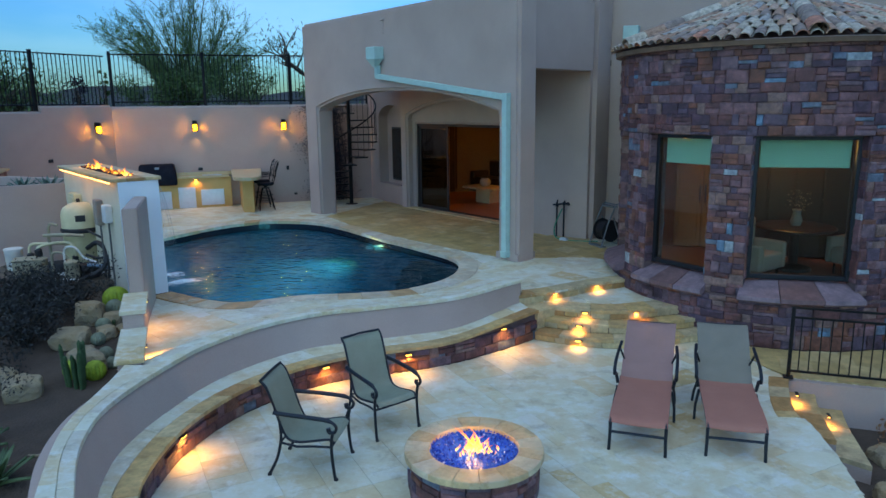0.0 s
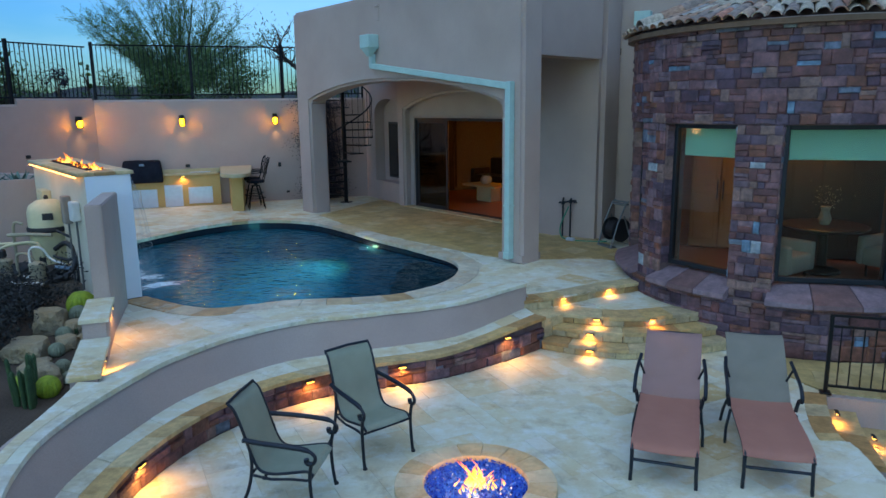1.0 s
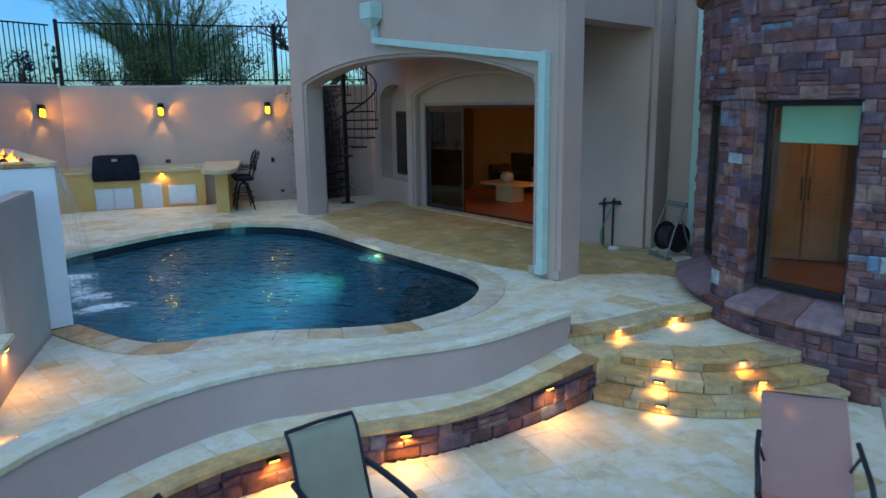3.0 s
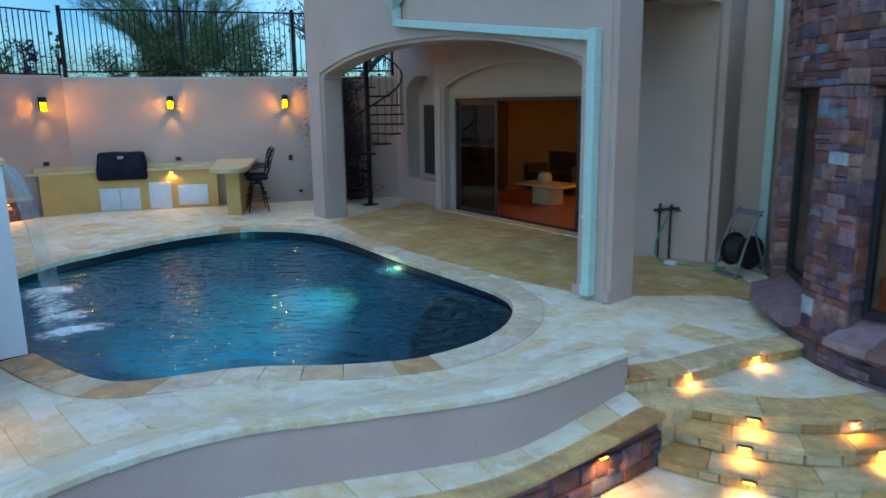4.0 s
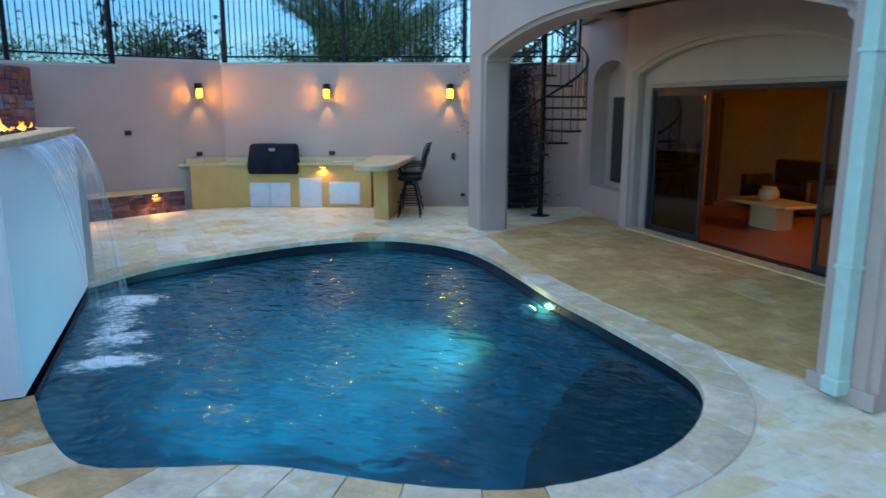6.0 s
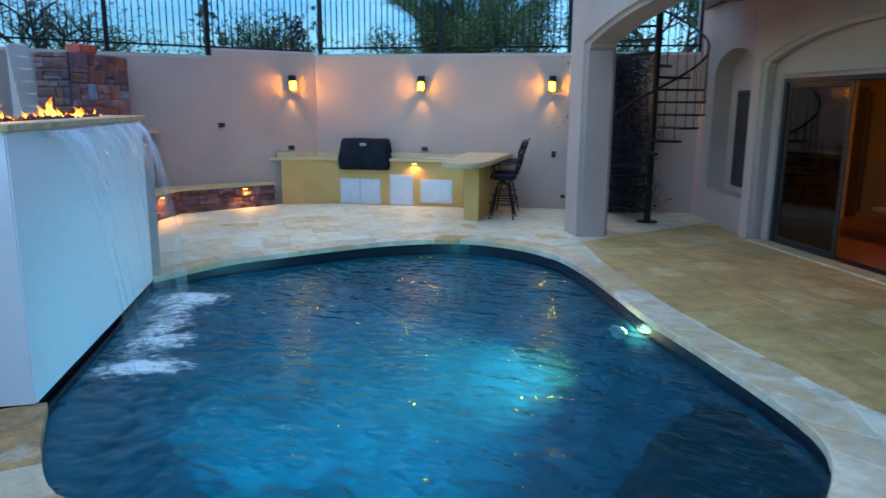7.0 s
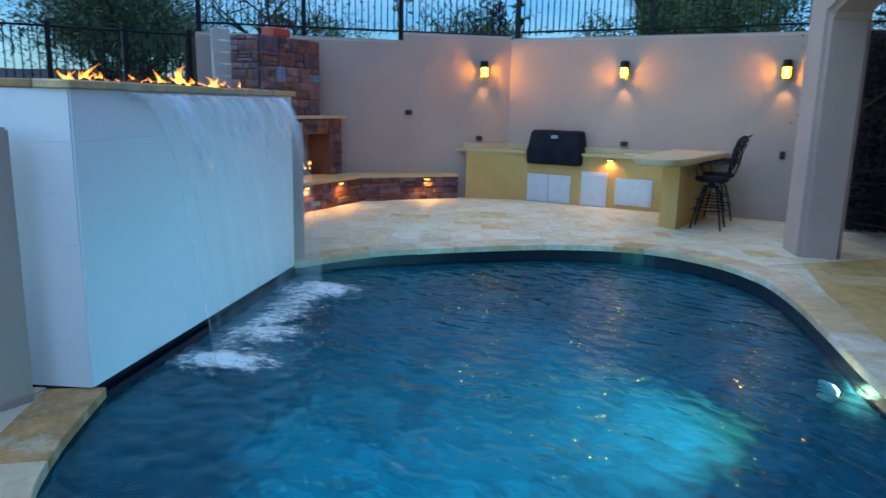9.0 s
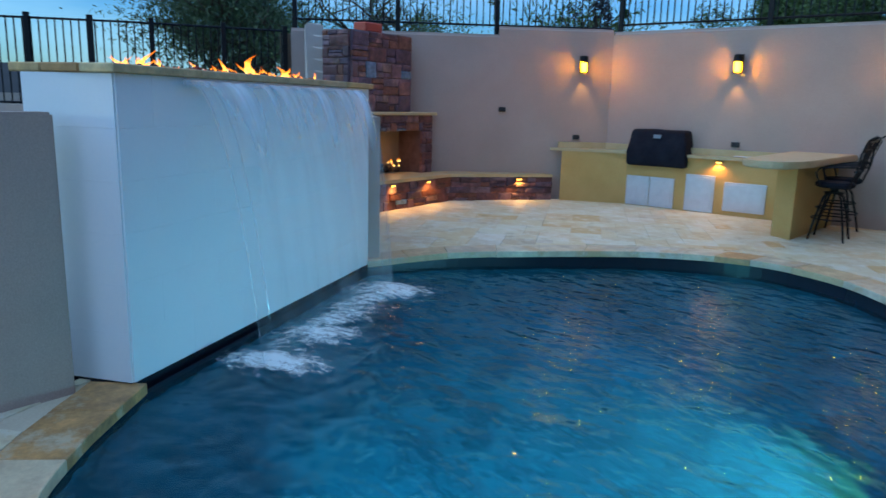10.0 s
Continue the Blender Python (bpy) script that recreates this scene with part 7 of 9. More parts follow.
# ---- tap and hose reel ----
def tap_and_reel():
    d = Vector((1.28, -0.80)).normalized()
    ang = math.degrees(math.atan2(d.y, d.x))
    o = Vector((1.75, 15.75)) + d * 0.80
    m = pose(o.x, o.y, -0.068, 0, 0, ang)
    t = thing("garden_tap", (0, 0, 0), 0, "brass garden tap with pipes and a green hose", "tap")
    for x in (-0.07, 0.10):
        part("pipe", new_tube([m @ Vector(p) for p in ((x, -0.06, 0.0), (x, -0.06, 0.78), (x, -0.03, 0.82))], 0.018, 8), BRONZE, t)
    part("crossbar", new_tube([m @ Vector(p) for p in ((-0.16, -0.06, 0.72), (0.22, -0.06, 0.78))], 0.02, 8), BRONZE, t)
    part("valve", new_box(-0.10, -0.04, -0.09, -0.03, 0.68, 0.76, bevel=0.012, m=m), BRONZE, t)
    part("valve", new_box(0.07, 0.13, -0.09, -0.03, 0.72, 0.80, bevel=0.012, m=m), BRONZE, t)
    part("wheel", new_lathe([(0.04, 0.0), (0.045, 0.01), (0.04, 0.02)], 12, m @ Vector((0.22, -0.1, 0.74))), BRONZE, t)
    hose = thing("garden_hose", (0, 0, 0), 0, "green garden hose lying on the porch floor", "hose")
    pts = smooth_line([(0.08, -0.1, 0.66), (0.02, -0.14, 0.5), (-0.06, -0.18, 0.25), (0.0, -0.26, 0.06), (0.2, -0.34, 0.022), (0.45, -0.36, 0.02), (0.75, -0.26, 0.02), (1.0, -0.28, 0.05)], 5)
    part("hose", new_tube([m @ Vector(p) for p in pts], 0.014, 8), GREEN_HOSE, hose, "", True)
    part("nozzle", new_box(0.18, 0.36, -0.44, -0.34, 0.0, 0.075, bevel=0.02, m=m), STEEL, hose, "steel sprinkler head")
    r = thing("hose_reel", (3.28, 14.42, -0.09), -62, "grey metal hose reel cart with a black wheel", "hose reel")
    for sx in (-0.2, 0.2):
        part("side_frame", new_tube([(sx, -0.28, 0.02), (sx, -0.12, 0.5), (sx, 0.05, 0.86), (sx, 0.12, 0.9)], 0.016, 8), REEL_GREY, r)
        part("side_frame", new_tube([(sx, 0.24, 0.02), (sx, 0.02, 0.62)], 0.014, 8), REEL_GREY, r)
    for z, y in ((0.03, -0.28), (0.88, 0.10), (0.83, 0.04), (0.03, 0.24)):
        part("cross_bar", new_tube([(-0.2, y, z), (0.2, y, z)], 0.015, 8), REEL_GREY, r)
    part("base_tray", new_box(-0.22, 0.22, -0.3, -0.16, 0.0, 0.05, bevel=0.01), REEL_GREY, r)
    part("tray", new_box(-0.19, 0.19, 0.0, 0.14, 0.82, 0.85, bevel=0.008), REEL_GREY, r)
    turn = Matrix.Translation((0, -0.0, 0.34)) @ Matrix.Rotation(radians(90), 4, "Y")
    for x in (-0.16, 0.15):
        bm = new_lathe([(0.22, x), (0.23, x + 0.01), (0.05, x + 0.015)], 22)
        bmesh.ops.transform(bm, matrix=turn, verts=bm.verts[:])
        part("flange", bm, PLASTIC_BLACK, r)
    bm = bmesh.new()
    tube(bm, [(0.16 * math.cos(k * 0.6), 0.16 * math.sin(k * 0.6), -0.14 + 0.28 * k / 90) for k in range(91)], 0.022, 6)
    bmesh.ops.transform(bm, matrix=turn, verts=bm.verts[:])
    part("coiled_hose", bm, PLASTIC_BLACK, r, "", True)


tap_and_reel()


# ---- patio furniture ----
def sheer(m):
    """A woven mesh lets a little through."""
    n, l = m.node_tree.nodes, m.node_tree.links
    t, x = n.new("ShaderNodeBsdfTransparent"), n.new("ShaderNodeMixShader")
    x.inputs["Fac"].default_value = 0.86
    l.new(t.outputs["BSDF"], x.inputs[1])
    l.new(n["Principled BSDF"].outputs["BSDF"], x.inputs[2])
    l.new(x.outputs["Shader"], n["Material Output"].inputs["Surface"])
    return m


def cloth(bm, line, half, thick=0.006, bow=0.0):
    """A taut sling between two rails: line is (y, z) along it."""
    nx = 6
    for s in (0, 1):
        rows = [[bm.verts.new((half * (2 * i / nx - 1), y, z - s * thick - bow * (1 - (2 * i / nx - 1) ** 2))) for i in range(nx + 1)] for y, z in line]
        for a, b in zip(rows, rows[1:]):
            for i in range(nx):
                bm.faces.new((a[i], a[i + 1], b[i + 1], b[i]) if not s else (b[i], b[i + 1], a[i + 1], a[i]))
    return bm


def sling_chair(where, turn, label):
    t = thing("sling_chair", where, turn, label, "chair", "chairs round the fire pit")
    line = smooth_line([(-0.30, 0.40), (-0.24, 0.435), (-0.1, 0.415), (0.08, 0.39), (0.2, 0.42), (0.27, 0.56), (0.33, 0.76), (0.40, 0.96), (0.46, 1.03)], 4)
    part("sling", cloth(bmesh.new(), line, 0.255, 0.006, 0.012), SLING_GREEN, t, "grey green sling fabric", True)
    for sx in (-0.265, 0.265):
        part("side_rail", new_tube([(sx, y, z - 0.006) for y, z in line], 0.014, 8), BRONZE, t, "", True)
        arm = smooth_line([(sx * 1.08, 0.33, 0.70), (sx * 1.14, 0.15, 0.69), (sx * 1.16, -0.1, 0.675), (sx * 1.16, -0.26, 0.655), (sx * 1.16, -0.335, 0.60), (sx * 1.16, -0.32, 0.535), (sx * 1.16, -0.265, 0.535), (sx * 1.16, -0.255, 0.575)], 4)
        rs = [0.024 if p[1] > -0.28 else 0.017 for p in arm]
        part("arm", new_tube(arm, rs, 8), BRONZE, t, "dark blue bronze scrolled arm", True)
        leg = smooth_line([(sx * 1.14, -0.30, 0.54), (sx * 1.12, -0.275, 0.40), (sx * 1.12, -0.28, 0.2), (sx * 1.13, -0.30, 0.03), (sx * 1.13, -0.315, 0.0)], 4)
        f = part("front_leg", new_tube(leg, 0.017, 8), BRONZE, t, "", True)
        part("foot", new_lathe([(0.022, 0.0), (0.024, 0.012), (0.017, 0.025)], 10, (sx * 1.13, -0.31, 0.0)), PLASTIC_BLACK, f)
        leg = smooth_line([(sx, 0.28, 0.60), (sx * 1.04, 0.27, 0.42), (sx * 1.06, 0.32, 0.2), (sx * 1.08, 0.42, 0.0)], 4)
        b = part("back_leg", new_tube(leg, 0.016, 8), BRONZE, t, "", True)
        part("foot", new_lathe([(0.022, 0.0), (0.024, 0.012), (0.017, 0.025)], 10, (sx * 1.08, 0.415, 0.0)), PLASTIC_BLACK, b)
        part("seat_brace", new_tube([(sx * 1.1, -0.28, 0.36), (sx, -0.1, 0.345), (sx, 0.1, 0.33), (sx * 1.05, 0.28, 0.37)], 0.013, 8), BRONZE, t, "", True)
    part("cross_bar", new_tube([(-0.29, -0.27, 0.36), (0.29, -0.27, 0.36)], 0.012, 8), BRONZE, t)
    part("cross_bar", new_tube([(-0.27, 0.28, 0.37), (0.27, 0.28, 0.37)], 0.012, 8), BRONZE, t)
    part("top_bar", new_tube([(-0.27, 0.462, 1.03), (0.0, 0.455, 1.045), (0.27, 0.462, 1.03)], 0.015, 8), BRONZE, t)
    return t


chair = sling_chair((-0.41, 7.165, PATIO), 42, "bronze patio chair with grey green sling and scrolled arms")
chair.scale = (0.95, 0.95, 0.95)
copy_thing(chair, pose(-0.97, 6.24, PATIO, 0, 0, 84))
SLING_BACK = sheer(sling("mauve_sling", (0.33, 0.185, 0.16), (0.37, 0.21, 0.185)))
SLING_GREY = sheer(sling("grey_sling", (0.22, 0.195, 0.15), (0.26, 0.23, 0.18)))
sheer(SLING_RED)


def lounger(where, turn, back_mat, label):
    t = thing("sun_lounger", where, turn, label, "sun lounger", "pair of sun loungers")
    seat = smooth_line([(-0.93, 0.30), (-0.85, 0.345), (-0.6, 0.36), (-0.2, 0.35), (0.1, 0.345), (0.24, 0.36)], 4)
    back = smooth_line([(0.25, 0.37), (0.40, 0.48), (0.62, 0.66), (0.80, 0.80), (0.88, 0.85), (0.93, 0.86)], 4)
    part("seat_sling", cloth(bmesh.new(), [(y, z + 0.02) for y, z in seat], 0.296, 0.007, 0.014), SLING_RED, t, "rust red seat sling", True)
    part("back_sling", cloth(bmesh.new(), [(y - 0.012, z + 0.016) for y, z in back], 0.293, 0.007, 0.012), back_mat, t, "duller sling back", True)
    for sx in (-0.28, 0.28):
        part("side_rail", new_tube([(sx, y, z) for y, z in seat] + [(sx, 0.5, 0.345)], 0.018, 8), BRONZE, t, "", True)
        part("back_rail", new_tube([(sx * 0.99, y, z) for y, z in back], 0.015, 8), BRONZE, t, "", True)
        part("front_leg", new_tube([(sx, -0.90, 0.33), (sx, -0.92, 0.15), (sx * 1.02, -0.93, 0.0)], 0.017, 8), BRONZE, t)
        part("rear_leg", new_tube([(sx * 1.05, 0.30, 0.35), (sx * 1.15, 0.42, 0.16), (sx * 1.18, 0.50, 0.0)], 0.016, 8), BRONZE, t)
        part("arm_leg", new_tube([(sx * 1.08, 0.0, 0.35), (sx * 1.2, -0.02, 0.16), (sx * 1.22, -0.05, 0.0)], 0.015, 8), BRONZE, t)
        arm = smooth_line([(sx * 1.14, 0.50, 0.72), (sx * 1.2, 0.32, 0.66), (sx * 1.22, 0.12, 0.62), (sx * 1.22, 0.0, 0.56), (sx * 1.22, -0.01, 0.49), (sx * 1.18, 0.05, 0.48), (sx * 1.10, 0.06, 0.36)], 4)
        part("arm", new_tube(arm, 0.019, 8), BRONZE, t, "dark scrolled arm", True)
        part("arm_link", new_tube([(sx * 0.98, 0.44, 0.52), (sx * 1.18, 0.40, 0.68)], 0.012, 8), BRONZE, t)
    for y, z in ((-0.91, 0.20), (0.28, 0.33), (0.5, 0.345)):
        part("cross_bar", new_tube([(-0.28, y, z), (0.28, y, z)], 0.015, 8), BRONZE, t)
    part("top_bar", new_tube([(-0.277, 0.93, 0.86), (0.277, 0.93, 0.86)], 0.014, 8), BRONZE, t)
    return t


lounger((2.58, 7.47, PATIO), -16.3, SLING_BACK, "sun lounger with rust red sling beside the stairs")
lounger((3.49, 7.40, PATIO), -12.1, SLING_GREY, "sun lounger with rust red seat and grey back")


# ---- fire pit ----
def fire_pit():
    c = (0.64, 5.82)
    t = thing("fire_pit", (*c, PATIO), 0, "round stone fire pit with gold cap and blue glass", "fire pit")
    part("core", new_lathe([(0.575, 0.0), (0.575, 0.37), (0.44, 0.37), (0.44, 0.30), (0.02, 0.30)], 40), MORTAR, t)
    circle = [(0.575 * math.cos(6.283 * k / 48), 0.575 * math.sin(6.283 * k / 48)) for k in range(48)]
    set_stones(t, "stone", stones_along(circle, 0.0, 0.365, 91, 0.035, True, hmin=0.1, hmax=0.2, wmin=0.12, wmax=0.3), ASHLAR)
    n = 17
    rng = random.Random(6)
    for k in range(n):
        a0, a1 = 6.283 * k / n + 0.003, 6.283 * (k + 1) / n - 0.003
        q = [(0.655 * math.cos(a0 + (a1 - a0) * j / 4), 0.655 * math.sin(a0 + (a1 - a0) * j / 4)) for j in range(5)] + [(0.42 * math.cos(a1 - (a1 - a0) * j / 4), 0.42 * math.sin(a1 - (a1 - a0) * j / 4)) for j in range(5)]
        V, Fc = slab_mesh([q], lambda x, y: 0.435, 0.06, 0.006, 0.006)
        me = bpy.data.meshes.new("cap_stone")
        me.from_pydata(V, [], Fc)
        me.materials.append(PIT_CAP)
        ob = new("cap_stone", me)
        ob.parent = t
    bm = bmesh.new()
    for _ in range(2200):
        r, a = 0.415 * math.sqrt(rng.random()), rng.uniform(0, 6.283)
        cc = Vector((r * math.cos(a), r * math.sin(a), 0.392 + rng.uniform(0, 0.025)))
        s = rng.uniform(0.008, 0.017)
        vs = [bm.verts.new(cc + Vector((rng.uniform(-s, s), rng.uniform(-s, s), rng.uniform(-s, s)))) for _ in range(4)]
        for f in ((0, 1, 2), (0, 2, 3), (0, 3, 1), (1, 3, 2)):
            bm.faces.new([vs[i] for i in f])
    part("fire_glass", bm, FIRE_GLASS, t, "crushed blue fire glass")["kind"] = "stuff"
    part("glass_bed", new_lathe([(0.418, 0.31), (0.418, 0.388), (0.02, 0.394)], 32), FIRE_GLASS, t)
    f = thing("pit_fire", (*c, PATIO), 0, "orange gas flames over blue fire glass", "fire")
    for k in range(90):
        r, a = abs(rng.gauss(0, 0.085)), rng.uniform(0, 6.283)
        h = rng.uniform(0.03, 0.11) * (1.5 if r < 0.05 else 1.0) if k > 2 else 0.24
        flame(f, Vector((r * math.cos(a), r * math.sin(a), 0.395)), h, max(0.016, h * rng.uniform(0.14, 0.30)) if k > 2 else 0.022, rng, rng.gauss(0, 0.4))
    lamp("pit_lamp", "POINT", (c[0], c[1], PATIO + 0.52), 16.0, (1.0, 0.50, 0.16), 0.1)


fire_pit()


# ---- railing, walkway and steps at the low side ----
def low_side():
    wk = [(4.78, 8.78), (7.6, 7.95), (9.0, 9.0)] + ring(2.68, 285, 242, 8) + [(4.48, 9.6), (4.60, 9.1)]
    walk_floor = sheet("walkway", wk, [], lambda x, y: PATIO - 0.02, GROUT, "gold stone walkway along the tower foot", "walkway")
    lay(walk_floor, "tile", cut_pieces(wk, [], (5, 9), -0.28, [0.3, 0.41], [0.41, 0.61], 31), lambda x, y: PATIO, PORCH_TILE, lambda x, y: 0, 200)
    bm = bmesh.new()
    prism(bm, [(4.70, 8.70), (7.62, 7.85), (7.68, 8.0), (4.75, 8.85)], -1.6, PATIO - 0.025)
    structure("wall_low_side", bm, STUCCO, "pinkish stucco retaining wall under the railing", "wall")
    L, at = along([(4.73, 8.73), (7.6, 7.92)])
    a = math.degrees(at(0.1)[1])
    r = thing("railing", (4.73, 8.73, PATIO), a, "black iron railing at the edge of the walkway", "railing")
    for x in (0.0, 1.5, 2.95):
        p = part("post", new_box(x - 0.022, x + 0.022, -0.022, 0.022, 0.0, 0.97, bevel=0.004), IRON, r)
        part("base_plate", new_box(x - 0.06, x + 0.06, -0.06, 0.06, 0.0, 0.025, bevel=0.005), IRON, p)
    for z in (0.96, 0.83, 0.10):
        part("rail", new_box(0.0, 2.95, -0.016, 0.016, z - 0.014, z + 0.014, bevel=0.003), IRON, r)
    me = link_mesh("picket", new_box(-0.007, 0.007, -0.007, 0.007, 0.10, 0.83), IRON)
    for k in range(24):
        ob = new("picket", me)
        ob.parent = r
        ob.matrix_basis = Matrix.Translation((0.11 + k * 0.118, 0, 0))
    st = tagged(thing("garden_steps"), "gold stone garden steps leading down from the patio", "steps", "", "structure")
    lines = [[(4.74, 8.72), (4.55, 8.25), (4.40, 7.75), (4.36, 7.50)], [(5.05, 8.62), (4.90, 8.2), (4.76, 7.6), (4.70, 7.30)], [(5.36, 8.53), (5.22, 8.1), (5.06, 7.4), (4.98, 7.05)]]
    for k in range(2):
        z = PATIO - 0.18 * (k + 1)
        cap_stones(st, "tread_stone", smooth_line(lines[k], 4), smooth_line(lines[k + 1], 4), lambda x, y: z, 0.06, GOLDSTONE, 95 + k, 0.4, 0.7)
        bm = bmesh.new()
        prism(bm, [tuple(p) for p in lines[k]] + [tuple(p) for p in lines[k + 1]][::-1], -1.7, z - 0.06)
        part("step_core", bm, STUCCO, st)
    cap_stones(st, "edge_stone", smooth_line([(4.50, 8.78), (4.30, 8.25), (4.16, 7.75), (4.12, 7.50)], 4), smooth_line(lines[0], 4), lambda x, y: PATIO + 0.006, 0.05, GOLDSTONE, 99, 0.3, 0.5)
    bm = bmesh.new()
    prism(bm, [(4.40, 8.42), (4.74, 8.76), (4.58, 9.1), (4.44, 9.4), (4.3, 9.0)], -1.5, PATIO - 0.013)
    part("corner_stone", bm, GOLDSTONE, st)
    step_light(4.66, 8.28, PATIO - 0.05, -105, 6.0, -0.02)
    step_light(4.96, 8.05, PATIO - 0.23, -105, 6.0, -0.02)
    soil = bmesh.new()
    prism(soil, [(4.6, 6.9), (5.4, 8.5), (9.0, 7.5), (8.0, 3.0), (4.3, 4.0)], -1.6, -1.30)
    structure("soil_low_side", soil, SOIL, "dark garden soil below the patio edge", "soil")
    for k, (x, y, s) in enumerate(((5.45, 7.6, 0.22), (5.0, 6.7, 0.18), (5.7, 7.0, 0.26))):
        boulder((x, y, -1.30), s, 200 + k)
    shrub((5.35, 6.6, -1.3), 0.3, 0.3, 260, LEAF_GREEN, 77, "low green shrub below the patio edge")
    shrub((5.75, 7.9, -1.3), 0.3, 0.28, 260, leaf_material("orange_leaf", (0.25, 0.10, 0.05), (0.35, 0.20, 0.10)), 78, "low rusty shrub beside the garden steps")


def boulder(where, s, seed, mat=None):
    bm = bmesh.new()
    bmesh.ops.create_icosphere(bm, subdivisions=3, radius=1.0)
    rng = random.Random(seed)
    o = Vector((rng.uniform(-9, 9), rng.uniform(-9, 9), rng.uniform(-9, 9)))
    sx, sy, sz = s * rng.uniform(0.9, 1.25), s * rng.uniform(0.8, 1.1), s * rng.uniform(0.65, 0.9)
    for v in bm.verts:
        q = v.co.copy()
        k = 1 + 0.28 * noise.noise(q * 1.1 + o) + 0.10 * noise.noise(q * 3.2 + o)
        q = Vector([max(-0.78, min(0.78, c * k)) for c in q])
        v.co = Vector((q.x * sx, q.y * sy, q.z * sz))
    ob = part("boulder", bm, mat or BOULDER)
    ob.matrix_world = pose(where[0], where[1], where[2] + sz * 0.35, 0, 0, rng.uniform(0, 360))
    return tagged(ob, "rounded tan boulder lying on dark soil", "boulder", "garden boulders")


def shrub(where, radius, height, leaves, mat, seed, label, size=0.07, group=""):
    t = thing("shrub", where, 0, label, "shrub", group)
    rng = random.Random(seed)
    for k in range(7):
        a = rng.uniform(0, 6.283)
        r = radius * rng.uniform(0.3, 0.8)
        part("stem", new_tube([(0, 0, 0), (r * 0.4 * math.cos(a), r * 0.4 * math.sin(a), height * 0.4), (r * math.cos(a), r * math.sin(a), height * rng.uniform(0.6, 0.95))], [0.02, 0.014, 0.006], 5), BARK, t)
    bm = bmesh.new()
    clumps = [(Vector((rng.gauss(0, radius * 0.45), rng.gauss(0, radius * 0.45), height * rng.uniform(0.3, 0.9))), radius * rng.uniform(0.25, 0.5)) for _ in range(12)]
    for _ in range(leaves):
        c, r = rng.choice(clumps)
        d = Vector((rng.gauss(0, 1), rng.gauss(0, 1), rng.gauss(0, 0.8))).normalized()
        leaf_quad(bm, c + d * r * rng.uniform(0.4, 1.0), size * rng.uniform(0.6, 1.2), rng, 1.2)
    part("foliage", bm, mat, t)
    return t


low_side()


# ---- garden beside the deck ----
def soil_z(x, y):
    base = -0.62 + 0.55 * min(1, max(0, (y - 4.0) / 5.0))
    return base - 0.03 + 0.06 * noise.noise((x * 0.7, y * 0.7, 0)) + 0.02 * noise.noise((x * 3, y * 3, 4)) - 0.08 * max(0, -4.2 - x) * (1 if y < 9 else 0.3)


